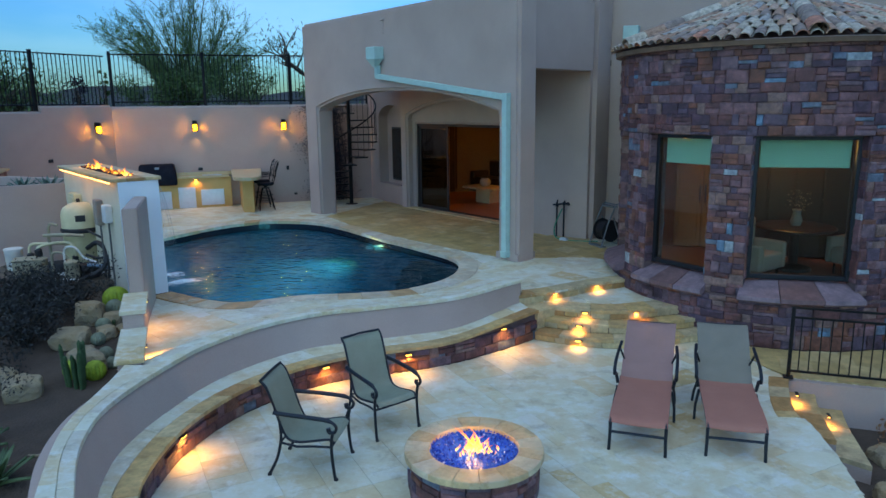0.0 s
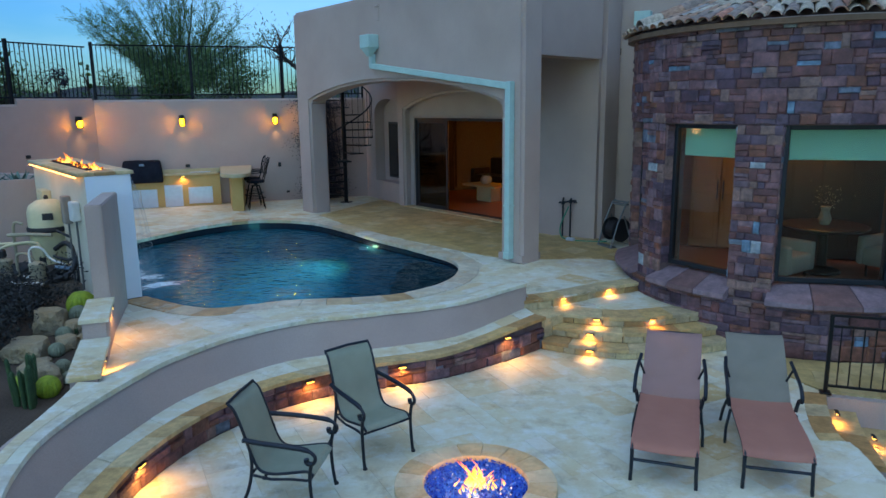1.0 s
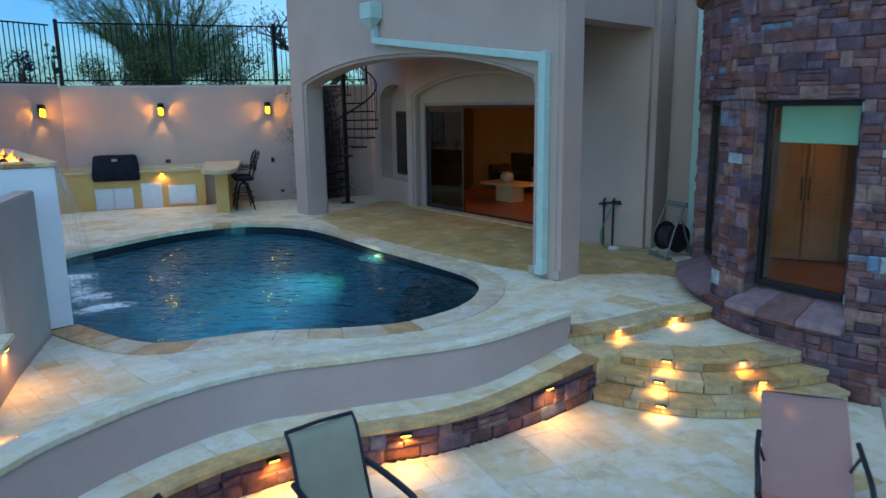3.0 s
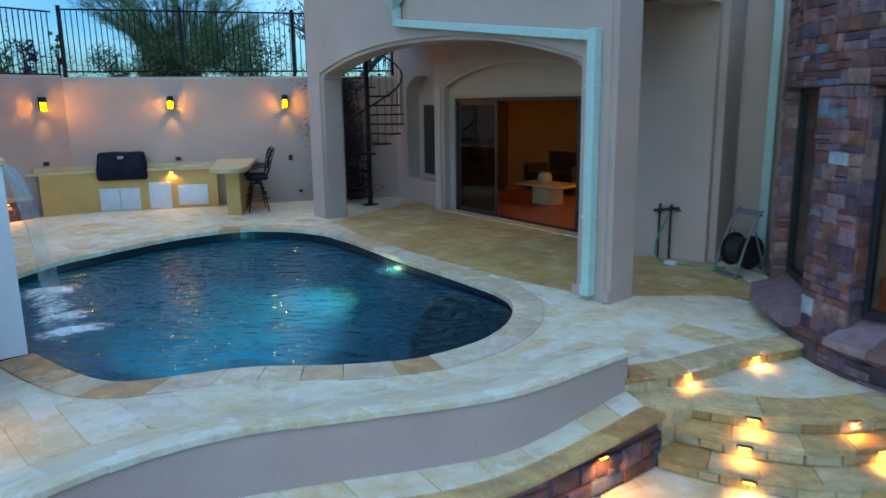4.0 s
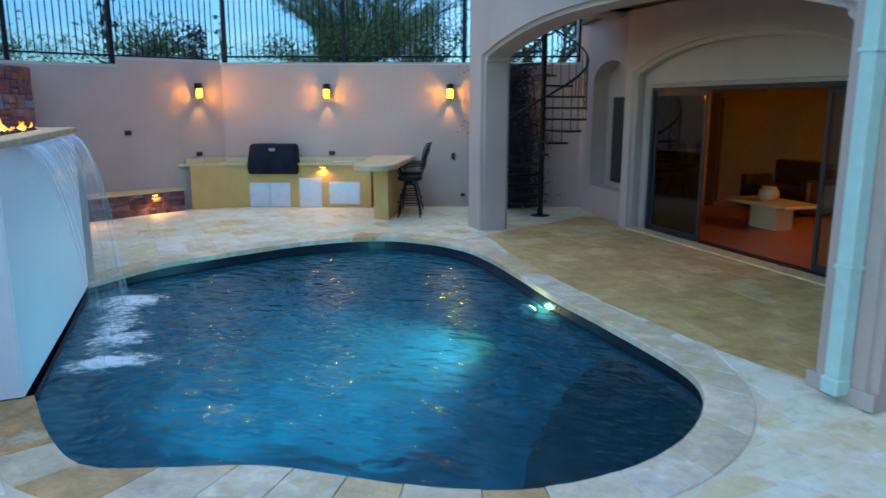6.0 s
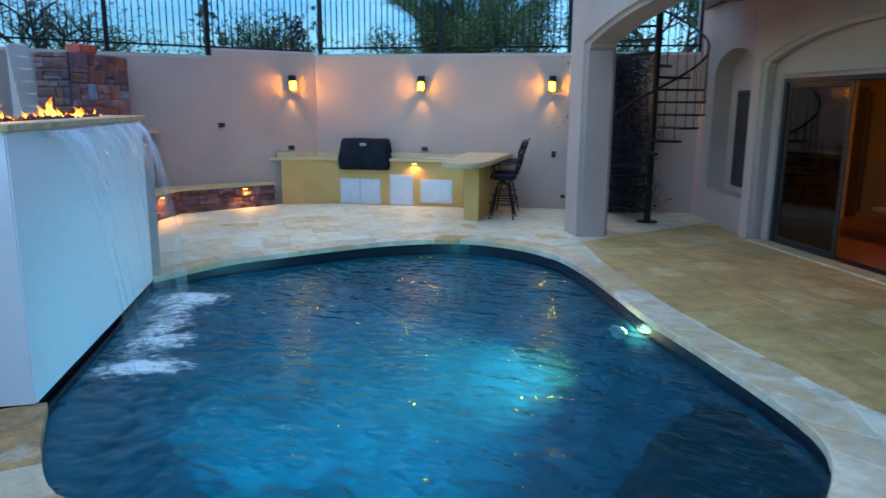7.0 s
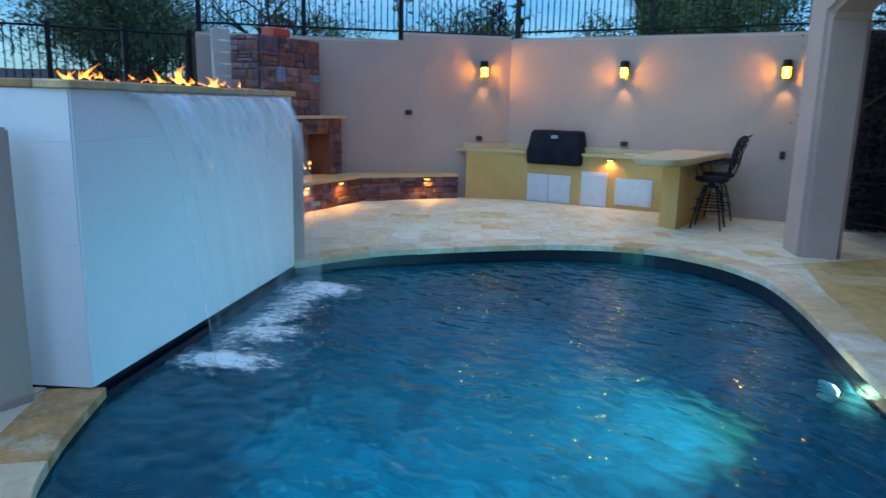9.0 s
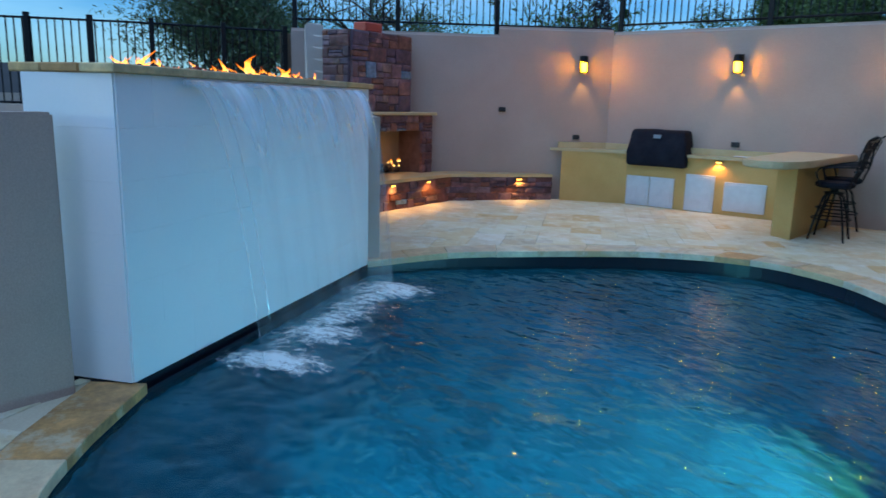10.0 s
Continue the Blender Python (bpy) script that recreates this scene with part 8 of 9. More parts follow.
def garden():
    bm = bmesh.new()
    nx, ny = 60, 80
    x0, y0, y1 = -14.0, 0.0, 12.9
    edge = lambda y: -2.95 - 0.05 * y if y < 7.0 else -3.35 - 0.42 * (y - 7.0) if y < 10.3 else -4.75 - 0.92 * (y - 10.3)
    vs = []
    for i in range(nx + 1):
        vs.append([])
        for j in range(ny + 1):
            y = y0 + (y1 - y0) * j / ny
            x = x0 + (edge(y) - x0) * i / nx
            vs[-1].append(bm.verts.new((x, y, soil_z(x, y))))
    for i in range(nx):
        for j in range(ny):
            bm.faces.new((vs[i][j], vs[i + 1][j], vs[i + 1][j + 1], vs[i][j + 1]))
    structure("soil_garden", bm, SOIL, "dark mulch and soil of the desert garden bed", "soil", True)
    for k, (x, y, s) in enumerate(((-4.52, 7.0, 0.25), (-4.95, 6.75, 0.22), (-5.35, 6.9, 0.2), (-4.72, 8.35, 0.24), (-4.85, 9.05, 0.27), (-4.45, 8.95, 0.18), (-4.12, 7.62, 0.27), (-5.05, 7.4, 0.22), (-4.35, 8.55, 0.16), (-5.4, 6.1, 0.22), (-5.9, 6.5, 0.22), (-4.4, 8.1, 0.12), (-4.2, 8.7, 0.12))):
        boulder((x, y, soil_z(x, y)), s, 300 + k)
    # barrel cactus
    def barrel(x, y, r, seed, mat=CACTUS):
        bm = bmesh.new()
        n = 18
        rows = []
        for k in range(11):
            f = math.pi * (0.12 + 0.84 * k / 10)
            rows.append([bm.verts.new((r * math.sin(f) * (1 + 0.06 * math.cos(j * math.pi)) * math.cos(math.pi * j / n), r * math.sin(f) * (1 + 0.06 * math.cos(j * math.pi)) * math.sin(math.pi * j / n), r * 1.05 - r * 1.05 * math.cos(math.pi - f))) for j in range(2 * n)])
        for a, b in zip(rows, rows[1:]):
            for j in range(2 * n):
                bm.faces.new((a[j], a[(j + 1) % (2 * n)], b[(j + 1) % (2 * n)], b[j]))
        bm.faces.new(rows[0])
        bm.faces.new(rows[-1])
        bmesh.ops.recalc_face_normals(bm, faces=bm.faces[:])
        ob = part("barrel_cactus", bm, mat, None, "", True)
        ob.location = (x, y, soil_z(x, y) - 0.03)
        tagged(ob, "round yellow green barrel cactus in dark soil", "cactus", "barrel cacti")
    barrel(-4.75, 9.6, 0.18, 1)
    barrel(-4.45, 8.9, 0.09, 4, CACTUS_DARK)
    barrel(-3.90, 7.42, 0.12, 2)
    barrel(-4.16, 7.42, 0.12, 3)
    for x, y, r in ((-4.62, 9.3, 0.12), (-4.5, 8.75, 0.10), (-4.36, 8.35, 0.09), (-4.05, 7.95, 0.09), (-3.86, 7.75, 0.08)):
        barrel(x, y, r, 5, CACTUS_GREY)
    c = thing("column_cactus", (-4.0, 7.25, soil_z(-4.0, 7.25)), 0, "cluster of dark green column cacti", "cactus")
    rng = random.Random(9)
    for k in range(13):
        x, y, h = rng.uniform(-0.14, 0.14), rng.uniform(-0.14, 0.14), rng.uniform(0.3, 0.62)
        part("stem", new_tube([(x, y, 0), (x * 1.1, y * 1.1, h * 0.5), (x * 1.25, y * 1.25, h * 0.93), (x * 1.26, y * 1.26, h)], [0.022, 0.027, 0.022, 0.006], 9), CACTUS_DARK, c)
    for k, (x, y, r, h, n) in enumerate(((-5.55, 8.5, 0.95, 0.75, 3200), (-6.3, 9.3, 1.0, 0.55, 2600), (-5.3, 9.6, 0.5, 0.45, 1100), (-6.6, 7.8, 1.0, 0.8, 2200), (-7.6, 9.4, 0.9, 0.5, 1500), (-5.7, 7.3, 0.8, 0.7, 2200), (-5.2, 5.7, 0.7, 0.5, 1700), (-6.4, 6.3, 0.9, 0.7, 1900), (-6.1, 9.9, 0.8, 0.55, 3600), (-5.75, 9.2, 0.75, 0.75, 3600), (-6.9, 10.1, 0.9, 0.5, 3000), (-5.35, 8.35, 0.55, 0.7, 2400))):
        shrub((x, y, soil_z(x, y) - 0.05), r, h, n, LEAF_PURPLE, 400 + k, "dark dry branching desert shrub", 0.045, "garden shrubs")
    def agave(x, y, r, seed, z=None, mat=LEAF_AGAVE):
        t = thing("agave", (x, y, soil_z(x, y) if z is None else z), 0, "spiky blue green agave plant", "agave", "garden agaves")
        rng = random.Random(seed)
        for k in range(17):
            a, e = k * 2.4, 0.35 + 0.9 * (k / 17)
            d = Vector((math.cos(a) * math.cos(e), math.sin(a) * math.cos(e), math.sin(e)))
            s = Vector((-math.sin(a), math.cos(a), 0))
            bm = bmesh.new()
            rows = []
            for f, w in ((0, 0.05), (0.35, 0.075), (0.7, 0.05), (1.0, 0.004)):
                p = d * r * f + Vector((0, 0, -0.12 * r * f * f))
                rows.append([bm.verts.new(p - s * w * r * 1.6), bm.verts.new(p + Vector((0, 0, -0.05 * r))), bm.verts.new(p + s * w * r * 1.6), bm.verts.new(p + Vector((0, 0, 0.01)))])
            for a1, b1 in zip(rows, rows[1:]):
                for j in range(4):
                    bm.faces.new((a1[j], a1[(j + 1) % 4], b1[(j + 1) % 4], b1[j]))
            part("leaf", bm, mat, t)
    agave(-3.75, 5.35, 0.42, 1, None, LEAF_DARK)
    agave(-4.3, 5.9, 0.35, 2, None, LEAF_DARK)
    agave(-7.95, 13.35, 0.4, 3, 1.25)
    agave(-8.6, 13.5, 0.35, 4, 1.25)
    for k in range(5):
        bm = new_tube([(-4.6 + 0.2 * k, 5.0 + 0.3 * k, soil_z(-4.6, 5) + 0.05), (-4.2 + 0.25 * k, 5.1 + 0.22 * k, soil_z(-4.2, 5) + 0.12)], [0.02, 0.012], 5)
        tagged(part("driftwood", bm, BOULDER), "pale weathered stick on dark soil", "stick", "dry sticks")
    # planter and yard walls behind the equipment
    bm = bmesh.new()
    ribbon(bm, [(-7.15, 13.12), (-8.36, 12.35), (-11.0, 10.6), (-13.9, 8.68)], [(-7.05, 13.3), (-8.24, 12.53), (-10.9, 10.8), (-13.8, 8.86)], -0.6, 1.45)
    structure("wall_yard", bm, STUCCO, "low tan stucco yard wall behind the pool equipment", "wall")
    bm = bmesh.new()
    ribbon(bm, [(-7.0, 13.45), (-9.4, 14.25), (-11.4, 14.45)], [(-7.0, 13.6), (-9.4, 14.4), (-11.4, 14.6)], -0.6, 1.45)
    structure("wall_planter", bm, STUCCO, "low tan stucco planter wall", "wall")
    bm = bmesh.new()
    prism(bm, [(-7.05, 13.3), (-8.24, 12.53), (-10.9, 10.8), (-13.85, 8.85), (-13.9, 11.5), (-12.5, 14.35), (-11.4, 14.45), (-9.4, 14.25), (-7.0, 13.45)], -0.3, 1.27)
    structure("soil_planter", bm, SOIL, "dark soil in the raised planter", "soil")


garden()


# ---- pool equipment ----
def slab_bed():
    bm = bmesh.new()
    prism(bm, [(-5.4, 10.9), (-8.1, 10.9), (-8.2, 12.35), (-6.78, 12.35)], -0.3, 0.02)
    return bm


def equipment():
    pad = structure("slab_equipment", slab_bed(), surface("dark_concrete", (0.09, 0.07, 0.055), (0.15, 0.12, 0.09), 2.5, 0.95), "dark concrete slab under the pool equipment", "slab")
    f = thing("pool_filter", (-6.36, 11.62, 0.18), 20, "cream pool filter tank with a black clamp band", "pool filter")
    part("tank", new_lathe([(0.25, 0.0), (0.28, 0.05), (0.28, 0.62), (0.29, 0.64)], 28), PLASTIC_CREAM, f, "", True)
    part("band", new_lathe([(0.30, 0.63), (0.31, 0.65), (0.31, 0.70), (0.30, 0.72)], 28), PLASTIC_BLACK, f, "black clamp band")
    part("lid", new_lathe([(0.29, 0.70), (0.285, 0.98), (0.25, 1.10), (0.15, 1.18), (0.04, 1.20)], 28), PLASTIC_CREAM, f, "", True)
    part("label", new_box(-0.02, 0.13, -0.292, -0.27, 0.86, 0.98, bevel=0.004), PLASTIC_BLACK, f, "dark label plate")
    f.scale = (1.05, 1.05, 0.9)
    part("foot", new_lathe([(0.24, -0.185), (0.24, -0.01), (0.2, 0.0)], 24), PLASTIC_BLACK, f, "black foot ring")
    part("gauge", new_lathe([(0.03, 1.2), (0.035, 1.24), (0.02, 1.27)], 12), PLASTIC_BLACK, f)
    for k, (x, y, a, lab) in enumerate(((-6.75, 11.15, 30, "cream pool pump with a black motor"), (-6.1, 10.95, 60, "cream pool pump beside the filter tank"))):
        p = thing("pool_pump", (x, y, 0.02), a, lab, "pool pump", "pool pumps")
        part("foot", new_box(-0.22, 0.32, -0.1, 0.1, 0.0, 0.06, bevel=0.01), PLASTIC_BLACK, p)
        part("strainer", new_lathe([(0.09, 0.06), (0.115, 0.08), (0.115, 0.30), (0.12, 0.31), (0.12, 0.34), (0.05, 0.37)], 20, (-0.1, 0, 0)), PIPE_CREAM, p, "", True)
        bm = new_lathe([(0.10, 0.0), (0.11, 0.02), (0.11, 0.28), (0.09, 0.31)], 18)
        bmesh.ops.transform(bm, matrix=Matrix.Translation((0.02, 0, 0.17)) @ Matrix.Rotation(radians(90), 4, "Y"), verts=bm.verts[:])
        part("motor", bm, PLASTIC_BLACK, p, "black motor", True)
    pipes = thing("pool_pipes", (0, 0, 0), 0, "tangle of white and black plumbing pipes", "pipes")
    for pts, r, mt in (([(-6.85, 11.1, 0.4), (-6.85, 11.1, 0.55), (-6.6, 11.3, 0.6), (-6.35, 11.3, 0.55), (-6.35, 11.35, 0.2)], 0.026, PLASTIC_CREAM),
                       ([(-6.6, 11.2, 0.07), (-6.2, 11.1, 0.07), (-5.9, 11.3, 0.08), (-5.75, 11.6, 0.1)], 0.035, PLASTIC_WHITE),
                       ([(-6.1, 11.3, 0.5), (-5.85, 11.2, 0.62), (-5.65, 11.1, 0.45), (-5.7, 11.0, 0.2), (-5.95, 10.9, 0.08)], 0.04, PLASTIC_BLACK),
                       ([(-7.2, 11.4, 0.06), (-7.2, 11.4, 0.5), (-7.0, 11.45, 0.55), (-6.6, 11.5, 0.55)], 0.026, PLASTIC_CREAM),
                       ([(-6.9, 10.95, 0.06), (-6.5, 10.8, 0.06), (-6.0, 10.75, 0.07)], 0.03, PLASTIC_WHITE),
                       ([(-6.75, 11.3, 0.05), (-6.75, 11.3, 0.86), (-6.6, 11.32, 0.9)], 0.024, PIPE_CREAM),
                       ([(-6.82, 11.25, 0.73), (-6.45, 11.22, 0.75), (-6.1, 11.25, 0.73)], 0.03, PIPE_CREAM),
                       ([(-6.62, 11.1, 0.1), (-6.62, 11.1, 0.42), (-6.45, 11.1, 0.46), (-6.3, 11.1, 0.3)], 0.022, PIPE_CREAM),
                       ([(-6.3, 10.95, 0.2), (-6.3, 10.95, 0.55), (-6.12, 10.97, 0.58), (-6.0, 11.0, 0.4), (-5.75, 10.95, 0.33)], 0.018, PLASTIC_WHITE),
                       ([(-6.05, 11.3, 0.80), (-5.75, 11.25, 0.66), (-5.62, 11.2, 0.48), (-5.8, 11.15, 0.36), (-6.05, 11.15, 0.42)], 0.022, PLASTIC_BLACK),
                       ([(-5.95, 11.0, 0.28), (-5.7, 11.05, 0.24), (-5.5, 11.1, 0.22)], 0.035, GREY_PIPE),
                       ([(-5.6, 11.0, 0.05), (-5.55, 11.05, 0.8), (-5.5, 11.0, 1.15)], 0.02, PLASTIC_BLACK)):
        part("pipe", new_tube(smooth_line(pts, 4), r, 8), mt, pipes, "", True)
    for x, y, z in ((-6.85, 11.1, 0.46), (-7.2, 11.4, 0.32), (-6.35, 11.35, 0.3)):
        part("valve", new_lathe([(0.05, -0.06), (0.06, -0.03), (0.06, 0.05), (0.03, 0.08)], 12, (x, y, z)), PLASTIC_BLACK, pipes)
    hb = thing("heater_box", (-7.05, 11.05, 0.02), 25, "small cream equipment box on the slab", "equipment box")
    part("case", new_box(-0.2, 0.2, -0.15, 0.15, 0.0, 0.32, bevel=0.02, seg=2), PIPE_CREAM, hb)
    part("lid", new_box(-0.21, 0.21, -0.16, 0.16, 0.322, 0.36, bevel=0.015), PIPE_CREAM, hb)
    b = thing("bucket", (-7.75, 11.75, 0.0), 0, "white plastic bucket on the ground", "bucket")
    part("pail", new_lathe([(0.12, 0.0), (0.125, 0.01), (0.15, 0.34), (0.155, 0.35), (0.155, 0.37)], 24), PLASTIC_WHITE, b, "", True)
    part("lid", new_lathe([(0.16, 0.371), (0.162, 0.40), (0.14, 0.41)], 24), PLASTIC_WHITE, b)
    # boxes on the back of the water wall
    d = (WC - WD).normalized()
    m = pose(WD.x, WD.y, 0, 0, 0, math.degrees(math.atan2(d.y, d.x)))
    bx = thing("control_box", (0, 0, 0), 0, "cream pool control cabinet on the water wall", "control box")
    part("case", new_box(2.35, 2.75, 0.002, 0.14, 0.55, 1.35, bevel=0.012, m=m), PLASTIC_CREAM, bx)
    part("door", new_box(2.38, 2.72, 0.14, 0.155, 0.6, 1.3, bevel=0.006, m=m), PLASTIC_CREAM, bx)
    for s, w, z0, z1, mt, lab in ((0.42, 0.22, 1.05, 1.34, PLASTIC_WHITE, "white timer box on the water wall"), (0.95, 0.2, 0.95, 1.38, plain("grey_box", (0.28, 0.24, 0.20), 0.5), "grey electrical box on the water wall")):
        q = thing("electrical_box", (0, 0, 0), 0, lab, "electrical box", "electrical boxes")
        part("case", new_box(s, s + w, 0.002, 0.12, z0, z1, bevel=0.02, seg=2, m=m), mt, q)
        part("conduit", new_tube([m @ Vector((s + w / 2, 0.05, z0)), m @ Vector((s + w / 2, 0.05, 0.0))], 0.016, 6), plain("conduit", (0.10, 0.10, 0.10), 0.5), q)


equipment()


# ---- trees ----
def tree(where, height, spread, leaves, mat, seed, label, leaf=0.16, long=2.2, trunks=3, group="", airy=0.55):
    t = thing("tree", where, 0, label, "tree", group)
    rng = random.Random(seed)
    tips = []
    tr = bmesh.new()

    def grow(p, d, length, r, depth):
        pts, q, dd = [p.copy()], p.copy(), d.copy()
        for _ in range(4):
            dd = (dd + Vector((rng.gauss(0, 0.14), rng.gauss(0, 0.14), rng.gauss(0.05, 0.08)))).normalized()
            q = q + dd * length / 4
            pts.append(q.copy())
        tube(limbs if depth else tr, pts, [r * (1 - 0.13 * k) for k in range(5)], 6 if depth < 2 else 4)
        if depth >= 3:
            tips.append((q, dd))
            tips.append((pts[2], dd))
            return
        for k in range(rng.choice([3, 3, 4]) if depth else 4):
            a = Vector((rng.gauss(0, 1), rng.gauss(0, 1), rng.gauss(0.25, 0.5))).normalized()
            nd = (dd * 0.55 + a * 0.75)
            nd.x *= spread
            nd.y *= spread
            grow(pts[rng.choice([2, 3, 4, 4])], nd.normalized(), length * rng.uniform(0.6, 0.8), r * 0.55, depth + 1)

    limbs = bmesh.new()
    for k in range(trunks):
        a = 6.283 * k / trunks + rng.uniform(-0.4, 0.4)
        grow(Vector((0.1 * math.cos(a), 0.1 * math.sin(a), 0)), Vector((0.45 * spread * math.cos(a), 0.45 * spread * math.sin(a), 1)).normalized(), height * 0.36, 0.035 * height, 0)
    part("trunk", tr, BARK, t, "", True)
    part("branch", limbs, BARK, t, "", True)
    bm = bmesh.new()
    for _ in range(leaves):
        p, d = rng.choice(tips)
        s = height * 0.11 * airy * 1.6
        c = p + Vector((rng.gauss(0, s), rng.gauss(0, s), rng.gauss(0, s * 0.8)))
        leaf_quad(bm, c, leaf * rng.uniform(0.6, 1.3), rng, long, d * 0.8 + Vector((0, 0, 0.4)))
    part("crown", bm, mat, t)
    return t


def palo_verde(where, height, seed, label):
    """A vase of long green limbs that fan out and end in sprays of fine twigs."""
    t = thing("tree", where, 0, label, "tree", "trees behind the fence")
    rng = random.Random(seed)
    trunk, limbs, twigs, leaves = bmesh.new(), bmesh.new(), bmesh.new(), bmesh.new()
    for k in range(5):
        a = 6.283 * k / 5 + rng.uniform(-0.3, 0.3)
        tube(trunk, [(0, 0, -0.2), (0.25 * math.cos(a), 0.25 * math.sin(a), 0.4), (0.6 * math.cos(a), 0.6 * math.sin(a), 1.0)], [0.12, 0.09, 0.06], 7)
    for k in range(46):
        a = rng.uniform(0, 6.283)
        lean = rng.uniform(0.1, 1.25)
        L = height * rng.uniform(0.62, 1.0) * (1.0 - 0.14 * lean)
        d = Vector((math.cos(a) * lean, math.sin(a) * lean, 1.0)).normalized()
        p = Vector((0.35 * math.cos(a) * rng.random(), 0.35 * math.sin(a) * rng.random(), rng.uniform(0.3, 0.9)))
        pts = [p.copy()]
        for _ in range(7):
            d = (d + Vector((rng.gauss(0, 0.09), rng.gauss(0, 0.09), 0.03 - 0.05 * lean + rng.gauss(0, 0.05)))).normalized()
            p = p + d * L / 7
            pts.append(p.copy())
        tube(limbs, pts, [0.045 * (1 - 0.12 * i) for i in range(8)], 5)
        for i in range(2, 8):
            for _ in range(7):
                q = pts[i] + Vector((rng.gauss(0, 0.05), rng.gauss(0, 0.05), rng.gauss(0, 0.1)))
                e = (d * 0.9 + Vector((rng.gauss(0, 0.55), rng.gauss(0, 0.55), rng.gauss(0.15, 0.35)))).normalized()
                n = rng.uniform(0.35, 0.85)
                tube(twigs, [q, q + e * n * 0.5 + Vector((0, 0, 0.03)), q + e * n], [0.007, 0.005, 0.003], 3, cap=False)
                for _ in range(20):
                    f = rng.random()
                    leaf_quad(leaves, q + e * n * f + Vector((rng.gauss(0, 0.05), rng.gauss(0, 0.05), rng.gauss(0, 0.05))), rng.uniform(0.018, 0.036), rng, 4.5, e)
    part("trunk", trunk, BARK, t, "", True)
    part("branch", limbs, GREEN_BARK, t, "", True)
    part("spray", twigs, GREEN_BARK, t)
    part("crown", leaves, LEAF_PALO, t)


GREEN_BARK = surface("green_bark", (0.05, 0.065, 0.03), (0.09, 0.11, 0.05), 8.0, 0.9)
palo_verde((-10.15, 26.0, 2.6), 4.1, 12, "feathery palo verde tree fanning up behind the fence")
tree((-21.5, 16.0, 1.1), 5.8, 1.1, 17000, LEAF_DARK, 13, "dark green mesquite tree beyond the wall", 0.09, 2.0, 3, "trees behind the fence", 0.65)
tree((-20.5, 20.6, 1.1), 4.9, 1.1, 3200, LEAF_DARK, 14, "dark green mesquite tree beyond the fence", 0.075, 2.0, 3, "trees behind the fence", 0.65)
tree((-27.0, 17.5, 1.1), 5.0, 1.1, 13000, LEAF_DARK, 15, "tall dark mesquite tree beyond the gate", 0.09, 2.0, 3, "trees behind the fence", 0.65)
tree((-17.0, 25.0, 1.1), 4.3, 1.2, 3500, LEAF_GREEN, 16, "small green desert tree beyond the fence", 0.11, 2.0, 3, "trees behind the fence", 0.6)
tree((-6.5, 32.0, 2.7), 4.6, 1.2, 700, LEAF_VINE, 17, "thin bare tree beyond the fence", 0.09, 2.0, 2, "trees behind the fence")
tree((-2.6, 27.0, 2.7), 3.8, 1.2, 5000, LEAF_GREEN, 18, "green tree behind the spiral stair", 0.12, 2.0, 3, "trees behind the fence")
for _k, (_x, _y, _r, _h, _n, _m, _l) in enumerate(((-14.8, 18.6, 0.9, 2.6, 1100, LEAF_GREEN, "bright green shrub behind the fireplace wall"), (-11.0, 20.15, 0.42, 1.15, 420, LEAF_VINE, "dusky pink flowering shrub behind the fence"), (-10.05, 19.85, 0.13, 1.4, 230, LEAF_GREEN, "narrow green vine on a fence post"), (-10.85, 17.62, 0.16, 1.5, 260, LEAF_GREEN, "green vine climbing a fence post"), (-16.5, 16.0, 1.0, 2.2, 1000, LEAF_GREEN, "green shrub beyond the fireplace"), (-7.2, 24.2, 1.2, 1.3, 1800, LEAF_GREEN, "green shrub behind the garden wall"), (-9.4, 24.4, 1.2, 1.3, 5000, LEAF_GREEN, "dark shrub behind the garden wall"), (-5.0, 24.6, 1.0, 1.1, 1100, LEAF_GREEN, "low green shrub behind the garden wall"), (-10.5, 25.0, 1.3, 1.7, 7000, LEAF_GREEN, "pale green feathery shrub under the palo verde"), (-8.3, 25.4, 1.5, 1.8, 8000, LEAF_GREEN, "pale green feathery shrub under the palo verde"), (-14.0, 28.0, 1.5, 3.0, 1400, LEAF_DARK, "dark desert shrub beyond the fence"), (-20.0, 33.0, 2.2, 3.4, 1800, LEAF_DARK, "dark distant shrub beyond the fence"), (-26.0, 30.0, 2.4, 3.6, 1800, LEAF_DARK, "dark distant desert shrub"), (-16.0, 14.9, 0.9, 0.9, 1200, LEAF_GREEN, "green shrub beyond the iron gate"))):
    shrub((_x, _y, 1.15 if _x < -12.4 else 2.65), _r, _h, _n, _m, 500 + _k, _l, 0.085, "shrubs behind the walls")


def vine():
    t = thing("climbing_vine", (-4.35, 21.2, 0), 0, "dark climbing vine on the garden wall", "vine")
    rng = random.Random(2)
    d = Vector((4.9, 1.98)).normalized()
    for k in range(7):
        x = 0.05 + 0.12 * k
        part("stem", new_tube([(d.x * x, d.y * x - 0.06, DECK), (d.x * (x + 0.1), d.y * (x + 0.1) - 0.06, 1.2), (d.x * (x - 0.05), d.y * (x - 0.05) - 0.06, 2.6)], 0.012, 5), BARK, t)
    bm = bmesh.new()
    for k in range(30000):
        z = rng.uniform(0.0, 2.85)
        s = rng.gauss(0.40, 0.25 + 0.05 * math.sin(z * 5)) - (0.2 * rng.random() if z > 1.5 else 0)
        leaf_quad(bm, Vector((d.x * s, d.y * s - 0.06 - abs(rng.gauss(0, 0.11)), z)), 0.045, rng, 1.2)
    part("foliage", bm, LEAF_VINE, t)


vine()


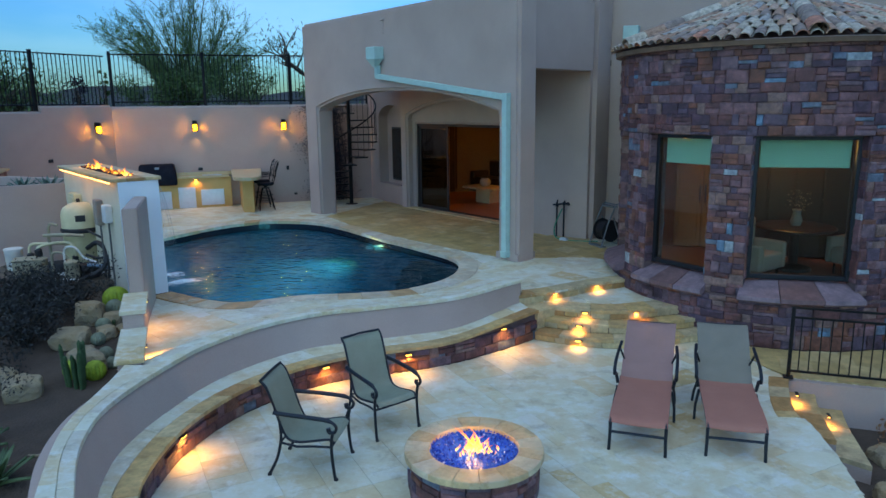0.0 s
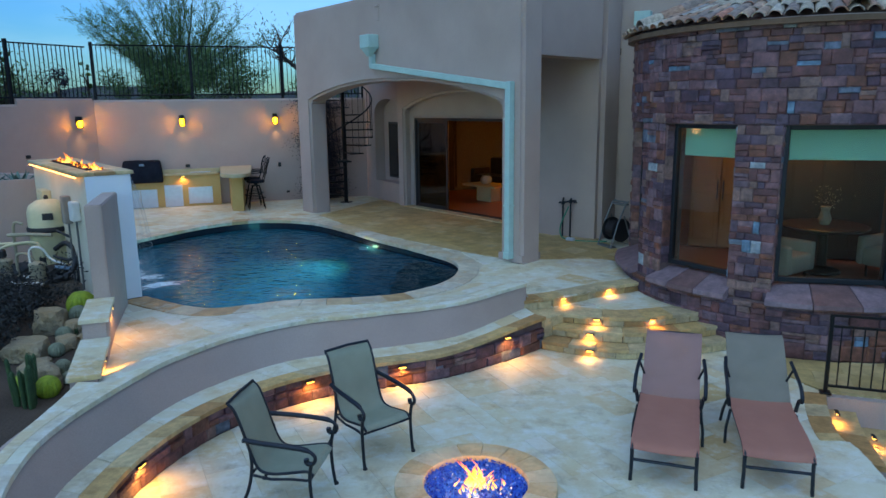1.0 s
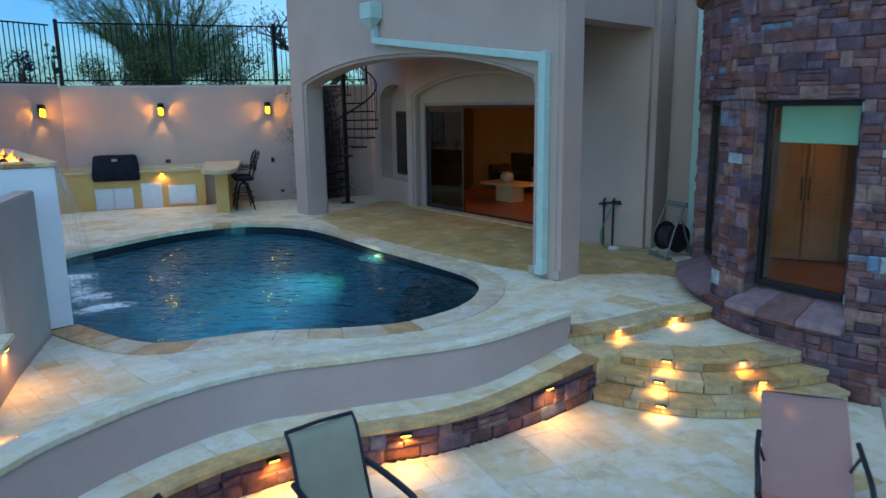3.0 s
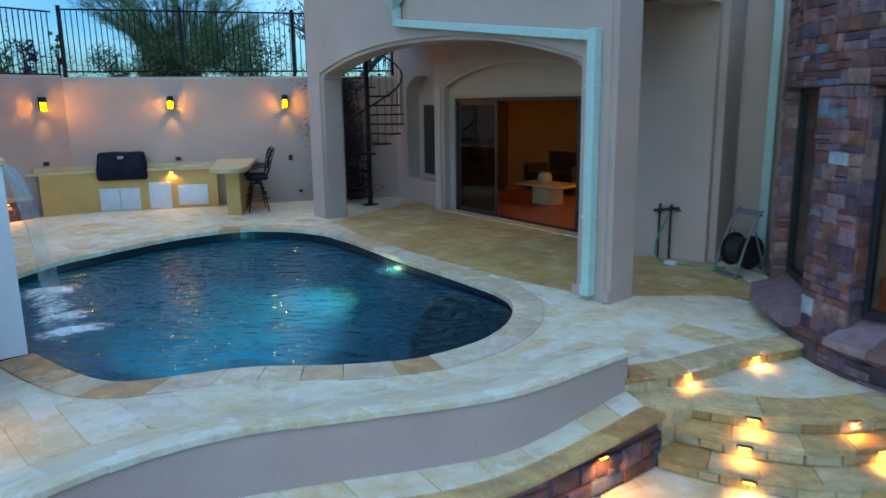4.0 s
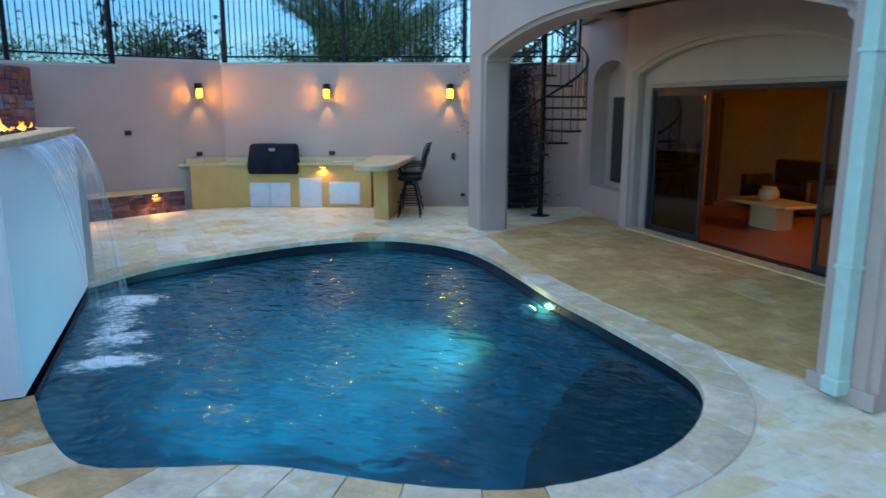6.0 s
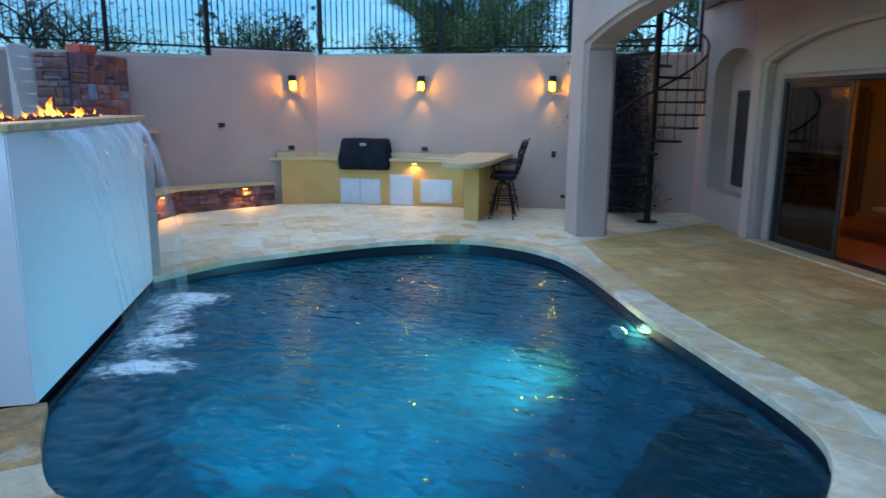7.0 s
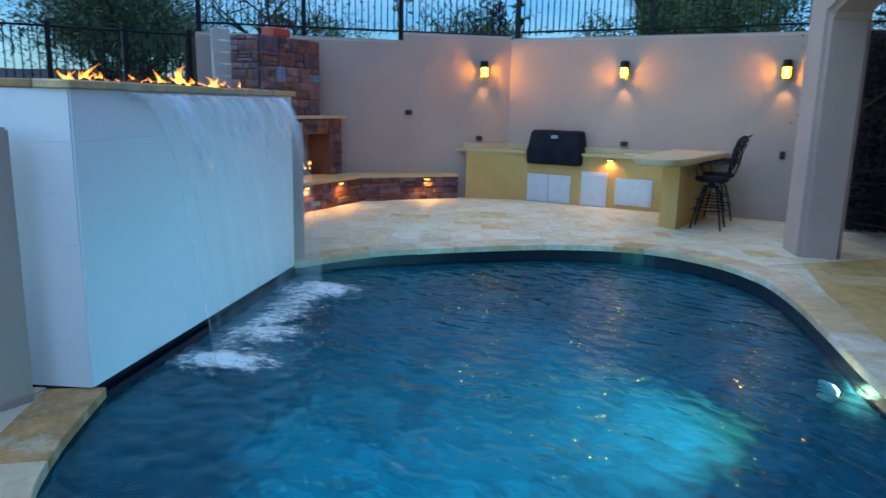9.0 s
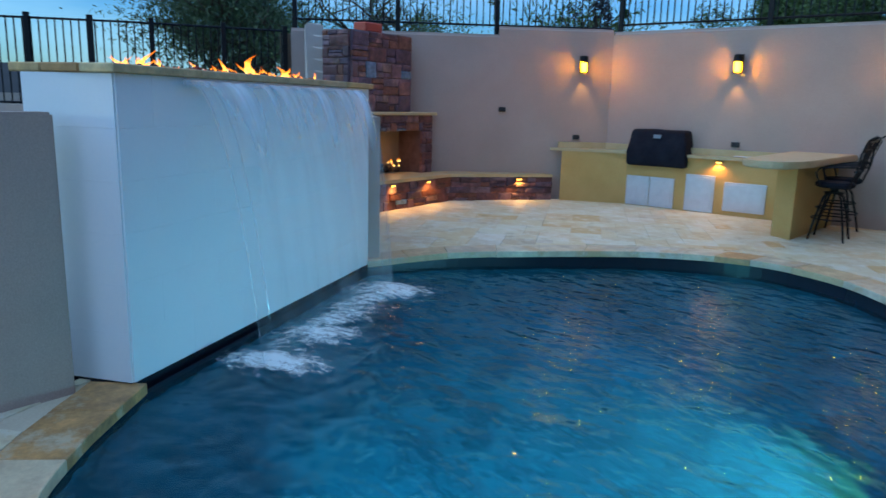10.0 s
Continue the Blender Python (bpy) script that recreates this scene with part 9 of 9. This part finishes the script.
def hills():
    """A low far ridge line."""
    bm = bmesh.new()
    n = 90
    lo, hi = [], []
    for k in range(n + 1):
        a = radians(70 + 150 * k / n)
        r = 330
        h = 9 + 9 * noise.noise((k * 0.11, 2, 0)) + 3 * noise.noise((k * 0.5, 7, 0))
        lo.append(bm.verts.new((r * math.cos(a), r * math.sin(a), -3)))
        hi.append(bm.verts.new(((r + 40) * math.cos(a), (r + 40) * math.sin(a), 3 + max(1, h))))
    for k in range(n):
        bm.faces.new((lo[k], lo[k + 1], hi[k + 1], hi[k]))
    structure("backdrop_hills", bm, surface("far_hills", (0.03, 0.035, 0.04), (0.06, 0.06, 0.06), 0.02, 0.95), "dark low hills on the horizon", "hills", True)


hills()


# ---- laid stone and paving, piece by piece ----
flat_patio = lambda x, y: PATIO
lay(patio, "tile", cut_pieces(PATIO_OUT, [], (0, 6), 0.52, None, 0.203, 1), flat_patio, TRAVERTINE, lambda x, y: math.hypot(x - 0.8, y - 7.5), 300, 0.018)
PORCH_OUT = [(-3.45, 18.15), (-2.72, 17.05), (-2.0, 16.15), (-1.4, 15.45), (-0.72, 14.75), (-0.1, 14.2), (0.48, 13.75), (0.98, 13.45), (1.68, 13.32), (2.45, 13.35), (3.22, 13.2), (3.3, 13.9), (3.05, 15.05), (2.0, 15.65), porch_point(2.9, 2.7), porch_point(8.6, 2.9)]
deck_pieces = cut_pieces(DECK_OUT, [HOLE, PORCH_OUT], (-2, 9), -0.72, None, 0.203, 2)
lay(deck, "tile", deck_pieces, deck_z, TRAVERTINE, lambda x, y: math.hypot(x + 1.0, y - 9.8), 300, 0.03)
porch_deck = tagged(thing("porch_floor"), "gold brown stone tile porch floor", "floor", "", "structure")
lay(porch_deck, "tile", cut_pieces(PORCH_OUT, [], (0, 14), -0.83, None, 0.203, 3), base_z, PORCH_TILE, lambda x, y: math.hypot(x - 1, y - 13), 300, 0.03, 0.004)
cap_stones(coping, "coping_stone", COPE_IN[:7], COPE_OUT[:7], lambda x, y: base_z(x, y) + 0.006, 0.07, BROWN_COPING, 8, 0.34, 0.62)
cap_stones(coping, "coping_stone", COPE_IN[6:], COPE_OUT[6:], lambda x, y: base_z(x, y) + 0.006, 0.07, COPING, 7, 0.34, 0.62)
# ledge facing and caps
set_stones(seat_ledge, "stone", stones_along(offset_line(LEDGE_LINE, 0.03), PATIO, LEDGE - 0.045 - PATIO, 51, 0.04, hmin=0.1, hmax=0.22, wmin=0.12, wmax=0.40), ASHLAR)
cap_stones(seat_ledge, "cap_stone", offset_line(LEDGE_LINE, -0.05), offset_line(LEDGE_LINE, 0.16), ledge_z, 0.045, GOLDSTONE, 52, 0.35, 0.7)
cap_stones(seat_ledge, "cap_stone", offset_line(LEDGE_LINE, 0.165), even(offset_line(WALL_LINE, 0.01), len(LEDGE_LINE)), lambda x, y: ledge_z(x, y) - 0.004, 0.04, TRAVERTINE, 53, 0.3, 0.6)
cap_stones(retaining, "cap_stone", offset_line(WALL_LINE, -0.02), offset_line(WALL_LINE, 0.10), lambda x, y: rim_z(x) + 0.004, 0.05, TRAVERTINE, 54, 0.35, 0.62)
_n = len(OUTER_LINE)
cap_stones(retaining, "cap_stone", offset_line(WALL_LINE[:_n + 2], 0.104), offset_line(OUTER_LINE, 0.0), lambda x, y: RIM + 0.003, 0.05, TRAVERTINE, 55, 0.35, 0.62)


def tower_stones():
    ob = scene.objects
    face = lambda r, a0, a1: ring(r, a0, a1, 60)
    set_stones(ob["wall_tower_upper"], "stone", stones_along(face(2.57, 150, 300), WIN_Z1 + 0.03, 1.28, 61, 0.030, hmin=0.07, hmax=0.21, wmin=0.08, wmax=0.34), ASHLAR)
    set_stones(ob["wall_tower_base"], "stone", stones_along(face(2.64, 150, 300), PATIO, 0.70, 62, 0.030, hmin=0.09, hmax=0.22, wmin=0.10, wmax=0.40), ASHLAR)
    st = []
    for k, (a0, a1) in enumerate(((140.0, WIN[0][0]), (WIN[0][1], WIN[1][0]), (WIN[1][1], WIN[2][0]), (WIN[2][1], WIN[3][0]))):
        st += stones_along(ring(2.57, a0, a1, 8), 0.0, WIN_Z1 + 0.02, 63 + k, 0.030, hmin=0.06, hmax=0.19, wmin=0.07, wmax=0.24)
        for a, flip in ((a0, True), (a1, False)):
            p, q = ring(2.57, a, a, 1)[0], ring(2.41, a, a, 1)[0]
            st += stones_along([q, p] if flip else [p, q], 0.26, WIN_Z1 - 0.26, 163 + k, 0.02, hmin=0.12, hmax=0.26, wmin=0.08, wmax=0.16)
    set_stones(ob["wall_tower_piers"], "stone", st, ASHLAR, 600)


tower_stones()
